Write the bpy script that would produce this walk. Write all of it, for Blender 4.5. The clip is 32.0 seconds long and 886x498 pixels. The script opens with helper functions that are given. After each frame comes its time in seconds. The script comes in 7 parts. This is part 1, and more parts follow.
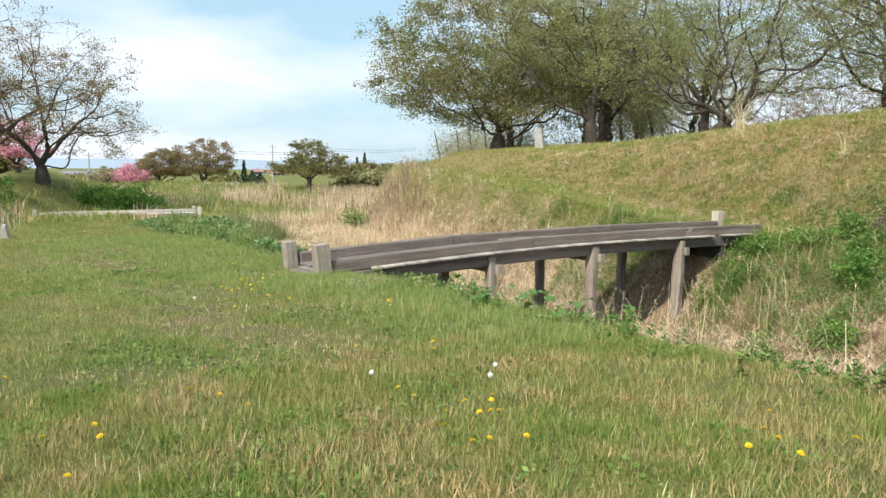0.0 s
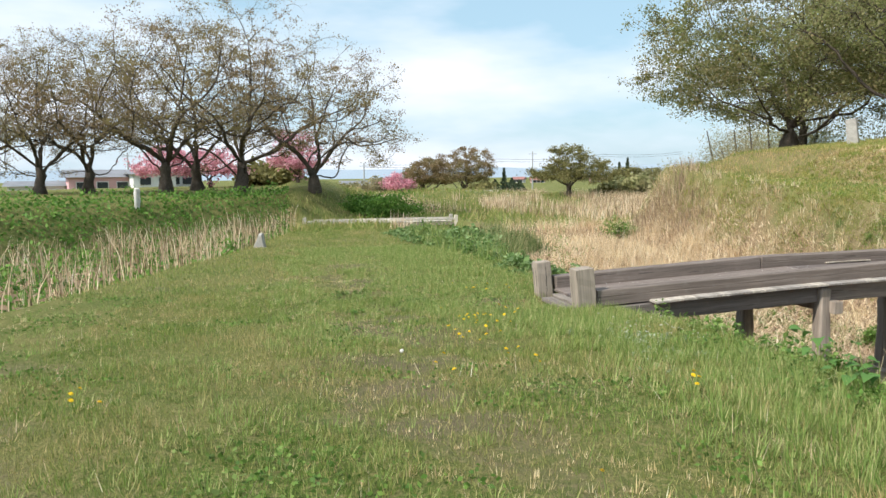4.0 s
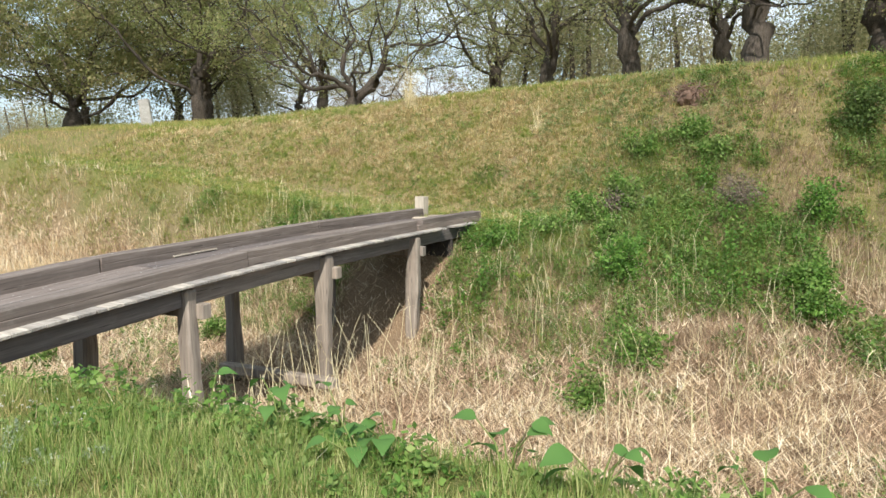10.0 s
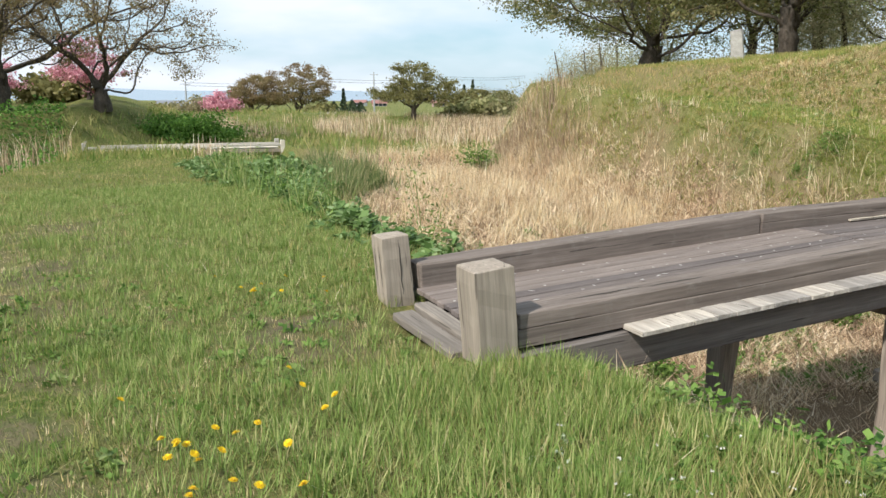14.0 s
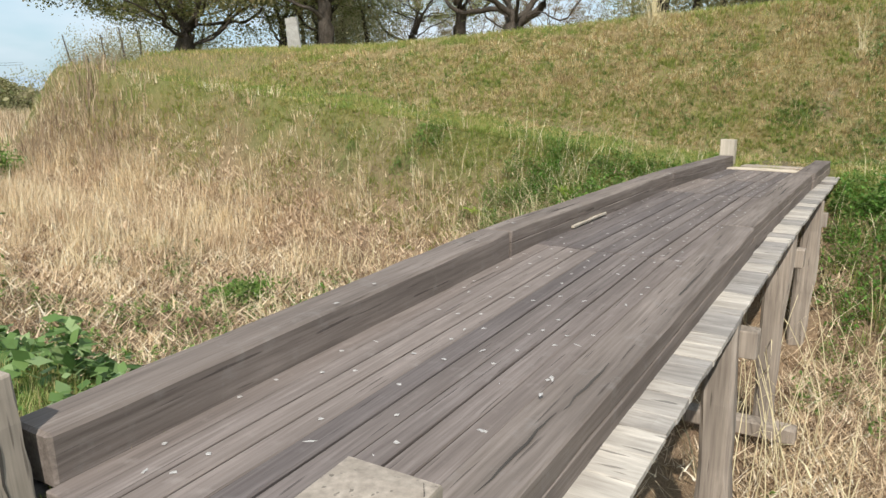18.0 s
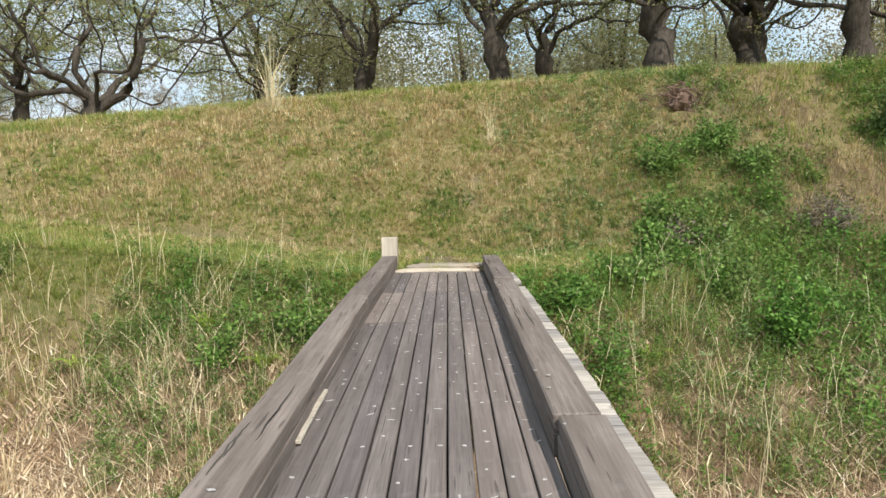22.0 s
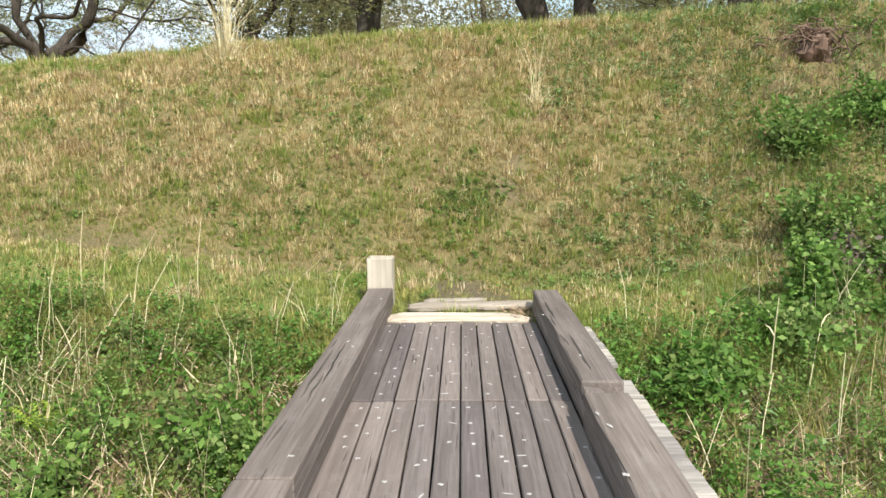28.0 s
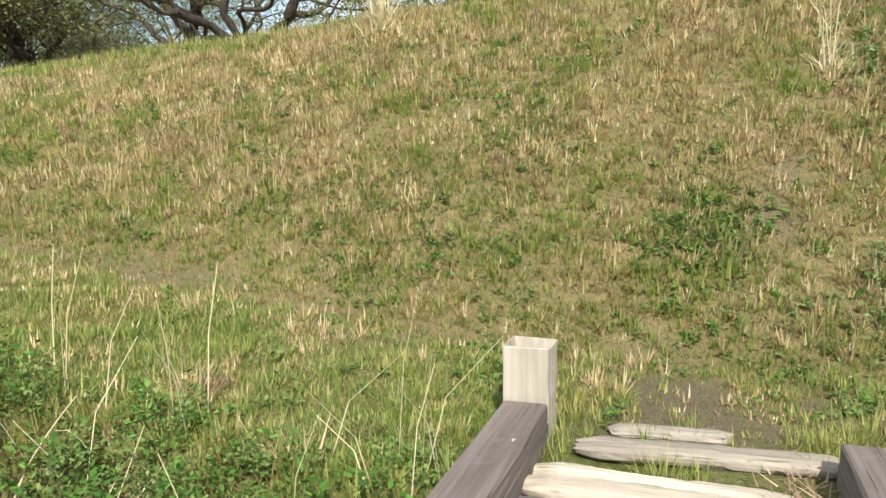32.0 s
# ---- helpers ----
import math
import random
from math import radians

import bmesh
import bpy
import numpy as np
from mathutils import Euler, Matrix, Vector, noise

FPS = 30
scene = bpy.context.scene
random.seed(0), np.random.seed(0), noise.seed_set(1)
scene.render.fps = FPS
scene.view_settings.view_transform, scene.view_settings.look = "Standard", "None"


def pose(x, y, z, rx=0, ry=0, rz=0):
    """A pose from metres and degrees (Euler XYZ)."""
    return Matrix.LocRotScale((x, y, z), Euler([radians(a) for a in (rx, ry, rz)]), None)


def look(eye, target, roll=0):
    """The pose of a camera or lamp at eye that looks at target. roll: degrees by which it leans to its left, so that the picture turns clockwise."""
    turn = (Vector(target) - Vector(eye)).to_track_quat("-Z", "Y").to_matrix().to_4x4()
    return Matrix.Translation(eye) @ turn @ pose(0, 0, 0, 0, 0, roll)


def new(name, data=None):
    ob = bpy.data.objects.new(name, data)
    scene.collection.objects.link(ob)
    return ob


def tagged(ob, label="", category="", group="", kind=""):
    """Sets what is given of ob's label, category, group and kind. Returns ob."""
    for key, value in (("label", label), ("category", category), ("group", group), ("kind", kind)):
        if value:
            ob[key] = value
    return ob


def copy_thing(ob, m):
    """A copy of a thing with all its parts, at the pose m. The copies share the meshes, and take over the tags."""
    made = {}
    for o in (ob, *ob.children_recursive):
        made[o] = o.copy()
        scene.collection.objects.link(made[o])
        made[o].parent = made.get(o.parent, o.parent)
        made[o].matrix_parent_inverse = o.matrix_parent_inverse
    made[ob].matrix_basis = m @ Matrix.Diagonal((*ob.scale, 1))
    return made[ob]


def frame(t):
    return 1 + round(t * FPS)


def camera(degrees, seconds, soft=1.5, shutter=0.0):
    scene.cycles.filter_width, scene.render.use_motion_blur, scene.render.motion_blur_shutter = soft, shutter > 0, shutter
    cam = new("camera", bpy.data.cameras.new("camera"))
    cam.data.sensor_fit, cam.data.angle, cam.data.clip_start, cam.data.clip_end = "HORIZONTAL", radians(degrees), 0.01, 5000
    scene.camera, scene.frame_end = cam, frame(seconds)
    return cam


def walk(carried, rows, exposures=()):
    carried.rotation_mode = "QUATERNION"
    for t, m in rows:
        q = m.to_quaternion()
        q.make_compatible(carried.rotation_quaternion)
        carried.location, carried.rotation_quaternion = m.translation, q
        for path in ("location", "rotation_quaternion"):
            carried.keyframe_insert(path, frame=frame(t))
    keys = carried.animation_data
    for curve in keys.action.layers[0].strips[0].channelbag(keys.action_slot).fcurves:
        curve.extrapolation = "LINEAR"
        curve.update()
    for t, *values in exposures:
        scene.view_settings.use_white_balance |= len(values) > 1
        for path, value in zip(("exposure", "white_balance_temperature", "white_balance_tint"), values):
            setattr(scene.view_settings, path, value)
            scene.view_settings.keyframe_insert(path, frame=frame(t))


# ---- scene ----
PATH = [
    (0, (14.469, -5.642, 2.01), (12.781, -4.591, 1.797), 0.4),
    (0.5, (14.234, -5.507, 1.977), (12.531, -4.481, 1.766), -0.1),
    (1, (13.826, -5.394, 1.939), (12.01, -4.585, 1.715), -1.0),
    (1.5, (13.499, -5.262, 1.944), (11.634, -4.582, 1.698), -1.6),
    (2, (13.136, -5.066, 1.917), (11.239, -4.488, 1.654), -1.6),
    (2.5, (12.67, -4.931, 1.892), (10.762, -4.398, 1.618), -0.9),
    (4.5, (10.629, -4.058, 1.9), (8.679, -3.65, 1.722), -0.6),
    (5, (10.151, -3.846, 1.866), (8.235, -3.29, 1.727), -0.0),
    (5.5, (9.722, -3.692, 1.846), (7.868, -2.968, 1.658), 0.1),
    (6, (9.245, -3.519, 1.816), (7.387, -2.809, 1.61), 0.3),
    (6.5, (8.843, -3.435, 1.811), (7.054, -2.571, 1.576), 0.4),
    (7, (8.594, -3.281, 1.803), (6.897, -2.256, 1.536), 0.4),
    (7.5, (8.474, -3.197, 1.836), (7.112, -1.753, 1.592), 1.5),
    (8, (8.403, -3.19, 1.858), (7.387, -1.478, 1.668), 1.2),
    (8.5, (8.415, -3.137, 1.855), (7.658, -1.293, 1.69), 0.8),
    (9, (8.425, -3.118, 1.823), (7.873, -1.202, 1.666), 0.9),
    (9.5, (8.314, -3.134, 1.814), (7.698, -1.243, 1.599), 0.5),
    (10, (8.214, -3.094, 1.805), (7.336, -1.314, 1.557), -0.2),
    (10.5, (7.991, -2.862, 1.81), (6.856, -1.237, 1.539), -0.7),
    (11, (7.732, -2.794, 1.805), (6.384, -1.346, 1.514), -0.5),
    (11.5, (7.384, -2.702, 1.78), (5.857, -1.447, 1.478), -0.6),
    (12, (7.014, -2.548, 1.741), (5.349, -1.484, 1.43), -0.6),
    (12.5, (6.577, -2.471, 1.684), (4.894, -1.445, 1.343), 0.6),
    (13, (6.121, -2.376, 1.633), (4.399, -1.431, 1.259), 0.2),
    (13.5, (5.553, -2.232, 1.585), (3.762, -1.435, 1.192), 0.1),
    (15.5, (3.847, -2.073, 1.556), (2.106, -1.163, 1.182), 0.9),
    (16, (3.463, -1.91, 1.556), (1.762, -0.923, 1.192), 1.0),
    (16.5, (3.0, -1.79, 1.478), (1.415, -0.624, 1.117), 1.0),
    (17, (2.666, -1.651, 1.461), (1.299, -0.248, 1.059), 1.1),
    (17.5, (2.242, -1.452, 1.445), (1.05, 0.102, 1.043), 1.7),
    (18, (1.837, -1.265, 1.435), (0.841, 0.424, 1.04), 1.0),
    (18.5, (1.485, -1.024, 1.419), (0.671, 0.764, 1.046), 0.2),
    (19, (1.094, -0.815, 1.376), (0.452, 1.048, 1.036), -0.6),
    (19.5, (0.817, -0.579, 1.345), (0.264, 1.315, 1.019), -1.1),
    (20, (0.549, -0.197, 1.334), (0.069, 1.721, 1.037), -1.6),
    (20.5, (0.343, 0.201, 1.374), (0.063, 2.16, 1.087), 0.1),
    (21, (0.262, 0.721, 1.439), (0.191, 2.703, 1.182), -0.3),
    (21.5, (0.234, 1.055, 1.594), (0.226, 3.042, 1.369), -1.1),
    (22, (0.168, 1.456, 1.642), (0.152, 3.449, 1.468), -1.1),
    (22.5, (0.175, 1.798, 1.667), (0.104, 3.791, 1.517), -0.9),
    (23, (0.153, 2.17, 1.708), (0.023, 4.16, 1.559), -0.3),
    (23.5, (0.074, 2.455, 1.741), (-0.071, 4.444, 1.596), -0.3),
    (24, (0.128, 2.891, 1.795), (-0.041, 4.877, 1.63), -0.8),
    (24.5, (0.143, 3.259, 1.785), (-0.035, 5.24, 1.576), -0.1),
    (25, (0.143, 3.639, 1.735), (-0.015, 5.616, 1.471), -0.4),
    (25.5, (0.11, 3.997, 1.71), (-0.008, 5.973, 1.424), -0.6),
    (27.5, (-0.001, 5.877, 1.804), (-0.024, 7.857, 1.522), -0.3),
    (28, (0.017, 6.353, 1.819), (-0.035, 8.336, 1.565), -0.5),
    (28.5, (0.04, 6.799, 1.844), (-0.068, 8.781, 1.601), -0.3),
    (29, (0.059, 7.324, 1.845), (-0.085, 9.306, 1.615), -0.4),
    (29.5, (0.121, 7.792, 1.824), (-0.041, 9.773, 1.598), -0.9),
    (30, (0.128, 8.299, 1.83), (-0.051, 10.276, 1.587), -0.7),
    (30.5, (0.141, 8.738, 1.83), (-0.078, 10.71, 1.575), -1.0),
    (31, (0.142, 9.223, 1.834), (-0.187, 11.181, 1.596), -0.5),
    (31.5, (0.063, 9.6, 1.832), (-0.379, 11.535, 1.588), -0.2),
    (32, (0.058, 9.917, 1.823), (-0.589, 11.793, 1.572), -0.5),
]
cam = camera(61.3, 32.0)
walk(cam, [(t, look(eye, target, roll)) for t, eye, target, roll in PATH],
     exposures=[(0, 0.38), (7, 0.30), (9, 0.45), (11, 0.41), (13, 0.25), (15.5, 0.34), (16.2, 0.34), (17, 0.23), (18.5, 0.18), (20, 0.22), (22, 0.31), (24, 0.50), (28, 0.57), (30, 0.60), (32, 0.47)])

# ---- world, sun, exposure ----
SUN_FROM = Vector((0.32, -0.74, 0.80)).normalized()
SUN_EL = math.asin(SUN_FROM.z)
SUN_AZ = math.atan2(SUN_FROM.x, SUN_FROM.y)
world = bpy.data.worlds.new("sky")
scene.world = world
world.use_nodes = True
wn, wl = world.node_tree.nodes, world.node_tree.links
wn.clear()
w_out, w_bg, w_sky = wn.new("ShaderNodeOutputWorld"), wn.new("ShaderNodeBackground"), wn.new("ShaderNodeTexSky")
w_sky.sky_type, w_sky.sun_disc, w_sky.sun_elevation, w_sky.sun_rotation = "NISHITA", False, SUN_EL, SUN_AZ
w_sky.air_density, w_sky.dust_density, w_sky.ozone_density = 1.0, 1.6, 1.2
w_co, w_sep, w_div, w_map = wn.new("ShaderNodeTexCoord"), wn.new("ShaderNodeSeparateXYZ"), wn.new("ShaderNodeVectorMath"), wn.new("ShaderNodeMapping")
w_no, w_ramp, w_mix = wn.new("ShaderNodeTexNoise"), wn.new("ShaderNodeValToRGB"), wn.new("ShaderNodeMix")
w_mix.data_type = "RGBA"
w_map.inputs["Scale"].default_value = (1.6, 1.6, 5.5)
w_map.inputs["Location"].default_value = (0.35, 0.2, 0.15)
w_no.inputs["Scale"].default_value, w_no.inputs["Detail"].default_value, w_no.inputs["Roughness"].default_value = 1.5, 5.0, 0.5
w_ramp.color_ramp.elements[0].position, w_ramp.color_ramp.elements[1].position = 0.39, 0.62
w_mix.inputs["B"].default_value = (8.4, 9.0, 9.9, 1)
wl.new(w_co.outputs["Generated"], w_map.inputs["Vector"])
wl.new(w_map.outputs["Vector"], w_no.inputs["Vector"])
wl.new(w_no.outputs["Fac"], w_ramp.inputs["Fac"])
wl.new(w_ramp.outputs["Color"], w_mix.inputs["Factor"])
w_pale = wn.new("ShaderNodeMix")
w_pale.data_type = "RGBA"
w_pale.inputs["Factor"].default_value = 0.55
w_pale.inputs["B"].default_value = (5.6, 8.5, 10.2, 1)
wl.new(w_sky.outputs["Color"], w_pale.inputs["A"])
wl.new(w_pale.outputs["Result"], w_mix.inputs["A"])
wl.new(w_mix.outputs["Result"], w_bg.inputs["Color"])
wl.new(w_bg.outputs["Background"], w_out.inputs["Surface"])
w_bg.inputs["Strength"].default_value = 0.095
sun = new("sun", bpy.data.lights.new("sun", "SUN"))
sun.data.energy, sun.data.angle, sun.data.color = 4.4, radians(0.6), (1.0, 0.94, 0.85)
sun.matrix_world = look(SUN_FROM * 50, (0, 0, 0))


# ---- materials ----
def node_mat(name, rough=0.9, spec=0.2):
    m = bpy.data.materials.new(name)
    m.use_nodes = True
    n, l = m.node_tree.nodes, m.node_tree.links
    b = n["Principled BSDF"]
    b.inputs["Roughness"].default_value = rough
    b.inputs["Specular IOR Level"].default_value = spec
    return m, n, l, b


def noise_node(n, l, scale, detail=3.0, rough=0.55, stretch=None, source="Object", apart=False):
    t = n.new("ShaderNodeTexNoise")
    t.inputs["Scale"].default_value, t.inputs["Detail"].default_value, t.inputs["Roughness"].default_value = scale, detail, rough
    c = n.new("ShaderNodeTexCoord") if source == "Object" else n.new("ShaderNodeNewGeometry")
    o = c.outputs["Object"] if source == "Object" else c.outputs["Position"]
    if stretch:
        mp = n.new("ShaderNodeMapping")
        mp.inputs["Scale"].default_value = stretch
        if apart:
            r, k = n.new("ShaderNodeObjectInfo"), n.new("ShaderNodeMath")
            k.operation = "MULTIPLY"
            k.inputs[1].default_value = 173.0
            l.new(r.outputs["Random"], k.inputs[0])
            l.new(k.outputs[0], mp.inputs["Location"])
        l.new(o, mp.inputs["Vector"])
        o = mp.outputs["Vector"]
    l.new(o, t.inputs["Vector"])
    return t.outputs["Fac"]


def ramp_node(n, l, fac, stops):
    r = n.new("ShaderNodeValToRGB")
    e = r.color_ramp.elements
    while len(e) < len(stops):
        e.new(0.5)
    for k, (p, c) in zip(e, stops):
        k.position, k.color = p, (*c, 1)
    l.new(fac, r.inputs["Fac"])
    return r.outputs["Color"]


def mix_node(n, l, fac, a, b, how="MIX"):
    x = n.new("ShaderNodeMix")
    x.data_type, x.blend_type = "RGBA", how
    for sock, v in ((x.inputs["Factor"], fac), (x.inputs["A"], a), (x.inputs["B"], b)):
        if isinstance(v, bpy.types.NodeSocket):
            l.new(v, sock)
        elif isinstance(v, (int, float)):
            sock.default_value = v
        else:
            sock.default_value = (*v, 1)
    return x.outputs["Result"]


def bump_node(n, l, b, height, strength=0.4, distance=0.01):
    u = n.new("ShaderNodeBump")
    u.inputs["Strength"].default_value, u.inputs["Distance"].default_value = strength, distance
    l.new(height, u.inputs["Height"])
    l.new(u.outputs["Normal"], b.inputs["Normal"])


def random_node(n, island=True):
    g = n.new("ShaderNodeNewGeometry" if island else "ShaderNodeObjectInfo")
    return g.outputs["Random Per Island" if island else "Random"]


def leaf_mat(name, stops, patch=None, patch_scale=0.5, translucent=0.35, rough=0.6, low=0.42, high=0.62, third=None):
    """Foliage: a colour per leaf, patches of a second range, and light that shines through."""
    m, n, l, b = node_mat(name, rough, 0.25)
    c = ramp_node(n, l, random_node(n), stops)
    if patch:
        f = ramp_node(n, l, noise_node(n, l, patch_scale, 4, 0.6, source="World"), [(low, (0, 0, 0)), (high, (1, 1, 1))])
        c = mix_node(n, l, f, c, ramp_node(n, l, random_node(n), patch))
    if third:
        f = ramp_node(n, l, noise_node(n, l, patch_scale * 2.1, 3, 0.6, source="World"), [(0.56, (0, 0, 0)), (0.66, (1, 1, 1))])
        c = mix_node(n, l, f, c, ramp_node(n, l, random_node(n), third))
    l.new(c, b.inputs["Base Color"])
    t, s = n.new("ShaderNodeBsdfTranslucent"), n.new("ShaderNodeMixShader")
    l.new(c, t.inputs["Color"])
    s.inputs["Fac"].default_value = translucent
    l.new(b.outputs["BSDF"], s.inputs[1])
    l.new(t.outputs["BSDF"], s.inputs[2])
    l.new(s.outputs["Shader"], n["Material Output"].inputs["Surface"])
    return m


def wood_mat(name, dark, light, grain=(60, 60, 3), rough=0.85, streak=0.5, blotch=None, island=False):
    """Weathered timber: soft grain along one axis, drying cracks, mottling and a tone per piece."""
    m, n, l, b = node_mat(name, rough, 0.15)
    g1 = noise_node(n, l, 1.0, 6, 0.6, tuple(v * 0.6 for v in grain), apart=True)
    g2 = noise_node(n, l, 1.0, 3, 0.5, tuple(v * 0.10 + 0.3 for v in grain), apart=True)
    g3 = noise_node(n, l, 3.2, 5, 0.65)
    c = ramp_node(n, l, g1, [(0.28, dark), (0.74, light)])
    c = mix_node(n, l, ramp_node(n, l, g2, [(0.38, (0, 0, 0)), (0.66, (0.6, 0.6, 0.6))]), c, tuple(v * streak for v in dark))
    c = mix_node(n, l, ramp_node(n, l, g3, [(0.45, (0, 0, 0)), (0.68, (0.45, 0.45, 0.45))]), c, tuple(v * 0.75 + w * 0.25 for v, w in zip(dark, light)))
    crack = ramp_node(n, l, noise_node(n, l, 1.0, 2, 0.4, tuple(v * 0.5 + 0.4 for v in grain), apart=True), [(0.67, (0, 0, 0)), (0.71, (0.7, 0.7, 0.7))])
    c = mix_node(n, l, crack, c, tuple(v * 0.4 for v in dark))
    if blotch:
        f = ramp_node(n, l, noise_node(n, l, 7.0, 5, 0.7), [(0.56, (0, 0, 0)), (0.78, (0.45, 0.45, 0.45))])
        c = mix_node(n, l, f, c, blotch)
    tone = ramp_node(n, l, random_node(n, island), [(0.0, (0.70, 0.70, 0.72)), (1.0, (1.20, 1.17, 1.12))])
    c = mix_node(n, l, 1.0, c, tone, "MULTIPLY")
    l.new(c, b.inputs["Base Color"])
    bump_node(n, l, b, g1, 0.45, 0.005)
    return m


def plain_mat(name, a, bcol, scale=8.0, rough=0.8, bump=0.2, fine=60.0):
    m, n, l, b = node_mat(name, rough, 0.2)
    c = ramp_node(n, l, noise_node(n, l, scale, 5, 0.6), [(0.3, a), (0.7, bcol)])
    f = noise_node(n, l, fine, 3, 0.6)
    c = mix_node(n, l, 0.35, c, ramp_node(n, l, f, [(0.3, tuple(v * 0.6 for v in a)), (0.7, tuple(min(1, v * 1.25) for v in bcol))]))
    l.new(c, b.inputs["Base Color"])
    bump_node(n, l, b, f, bump, 0.01)
    return m


def bark_mat():
    """Dark furrowed bark: ridges along the stem over broad stains."""
    m, n, l, b = node_mat("cherry_bark", 0.95, 0.1)
    g, f, o = noise_node(n, l, 1.0, 6, 0.7, (16, 16, 5)), noise_node(n, l, 45.0, 4, 0.7), noise_node(n, l, 2.2, 4, 0.6)
    c = ramp_node(n, l, g, [(0.34, (0.022, 0.018, 0.015)), (0.52, (0.085, 0.07, 0.058)), (0.72, (0.19, 0.16, 0.135))])
    c = mix_node(n, l, ramp_node(n, l, o, [(0.45, (0, 0, 0)), (0.7, (0.6, 0.6, 0.6))]), c, (0.13, 0.115, 0.095))
    c = mix_node(n, l, 0.35, c, ramp_node(n, l, f, [(0.3, (0.03, 0.025, 0.02)), (0.7, (0.2, 0.17, 0.14))]))
    l.new(c, b.inputs["Base Color"])
    bump_node(n, l, b, mix_node(n, l, 0.3, g, f), 1.0, 0.09)
    return m


M_DECK = wood_mat("deck_timber", (0.136, 0.114, 0.105), (0.278, 0.240, 0.224), (95, 3.0, 95), streak=0.8, blotch=(0.29, 0.26, 0.246))
M_CURB = wood_mat("curb_timber", (0.128, 0.106, 0.094), (0.287, 0.246, 0.222), (85, 2.6, 85), streak=0.75, blotch=(0.25, 0.235, 0.225))
M_BEAM = wood_mat("beam_timber", (0.125, 0.109, 0.10), (0.285, 0.255, 0.238), (85, 2.6, 85), streak=0.75, blotch=(0.26, 0.24, 0.23))
M_LEDGE = wood_mat("bleached_board", (0.27, 0.248, 0.225), (0.62, 0.58, 0.525), (6, 60, 60), streak=0.75)
M_POST = wood_mat("post_timber", (0.245, 0.212, 0.178), (0.47, 0.41, 0.345), (75, 75, 2.6), streak=0.85)
M_PALE = wood_mat("bleached_post", (0.32, 0.287, 0.24), (0.60, 0.545, 0.465), (45, 45, 2.2), streak=0.8)
M_LOG = wood_mat("bleached_log", (0.27, 0.228, 0.178), (0.66, 0.59, 0.49), (2.4, 50, 50), streak=0.7)
M_LEG = wood_mat("leg_timber", (0.19, 0.163, 0.14), (0.45, 0.395, 0.34), (65, 65, 2.4), streak=0.7)
# near-black: under-deck shade put into the timber colour; drying cracks share it
M_DARKWOOD = wood_mat("shade_dark_timber", (0.045, 0.04, 0.036), (0.11, 0.10, 0.09), (30, 3, 30), streak=0.7)
M_SILL = wood_mat("threshold_timber", (0.17, 0.150, 0.130), (0.39, 0.345, 0.295), (2.4, 75, 75), streak=0.75)
M_NAIL = plain_mat("nail_plug", (0.31, 0.292, 0.276), (0.52, 0.495, 0.47), 30)
M_BARK = bark_mat()
M_STONE = plain_mat("granite", (0.42, 0.41, 0.38), (0.66, 0.65, 0.62), 6)
M_CONCRETE = plain_mat("old_concrete", (0.26, 0.25, 0.23), (0.42, 0.41, 0.38), 7)
M_ROOT = plain_mat("dead_root", (0.10, 0.06, 0.045), (0.24, 0.16, 0.12), 12)
M_GRASS = leaf_mat("lawn_blade", [(0, (0.10, 0.175, 0.032)), (0.5, (0.185, 0.275, 0.055)), (0.86, (0.31, 0.33, 0.105)), (1, (0.55, 0.44, 0.19))],
                   [(0, (0.23, 0.245, 0.075)), (0.6, (0.39, 0.335, 0.145)), (1, (0.62, 0.48, 0.265))], 0.55, low=0.42, high=0.66)
M_HILL = leaf_mat("hill_blade", [(0, (0.105, 0.189, 0.0308)), (0.6, (0.21, 0.287, 0.056)), (1, (0.45, 0.392, 0.14))],
                  [(0, (0.24, 0.196, 0.07)), (0.5, (0.42, 0.308, 0.14)), (1, (0.78, 0.574, 0.322))], 1.1, low=0.40, high=0.6)
M_HILLSTRAW = leaf_mat("hill_straw", [(0, (0.272, 0.187, 0.0922)), (0.4, (0.576, 0.421, 0.215)), (0.8, (0.896, 0.718, 0.416)), (1, (0.92, 0.92, 0.66))],
                       [(0, (0.208, 0.187, 0.0615)), (0.5, (0.384, 0.328, 0.13)), (1, (0.704, 0.562, 0.292))], 1.3, translucent=0.25,
                       third=[(0, (0.22, 0.146, 0.0848)), (0.6, (0.44, 0.302, 0.18)), (1, (0.68, 0.52, 0.339))])
M_HILLGREEN = leaf_mat("hill_green", [(0, (0.15, 0.235, 0.04)), (0.6, (0.28, 0.36, 0.08)), (1, (0.48, 0.46, 0.15))],
                       [(0, (0.22, 0.25, 0.065)), (0.6, (0.385, 0.375, 0.115)), (1, (0.62, 0.51, 0.22))], 1.7)
M_TUSSOCK = leaf_mat("straw_tussock", [(0, (0.32, 0.24, 0.12)), (0.5, (0.60, 0.47, 0.26)), (1, (0.86, 0.73, 0.48))], translucent=0.3)
M_STRAW = leaf_mat("dry_reed", [(0, (0.18, 0.12, 0.075)), (0.3, (0.56, 0.43, 0.27)), (0.7, (0.88, 0.71, 0.48)), (1, (0.94, 0.88, 0.72))],
                   [(0, (0.15, 0.10, 0.06)), (0.5, (0.50, 0.35, 0.235)), (1, (0.88, 0.69, 0.49))], 0.9, translucent=0.3,
                   third=[(0, (0.07, 0.045, 0.03)), (0.6, (0.28, 0.185, 0.125)), (1, (0.68, 0.5, 0.34))])
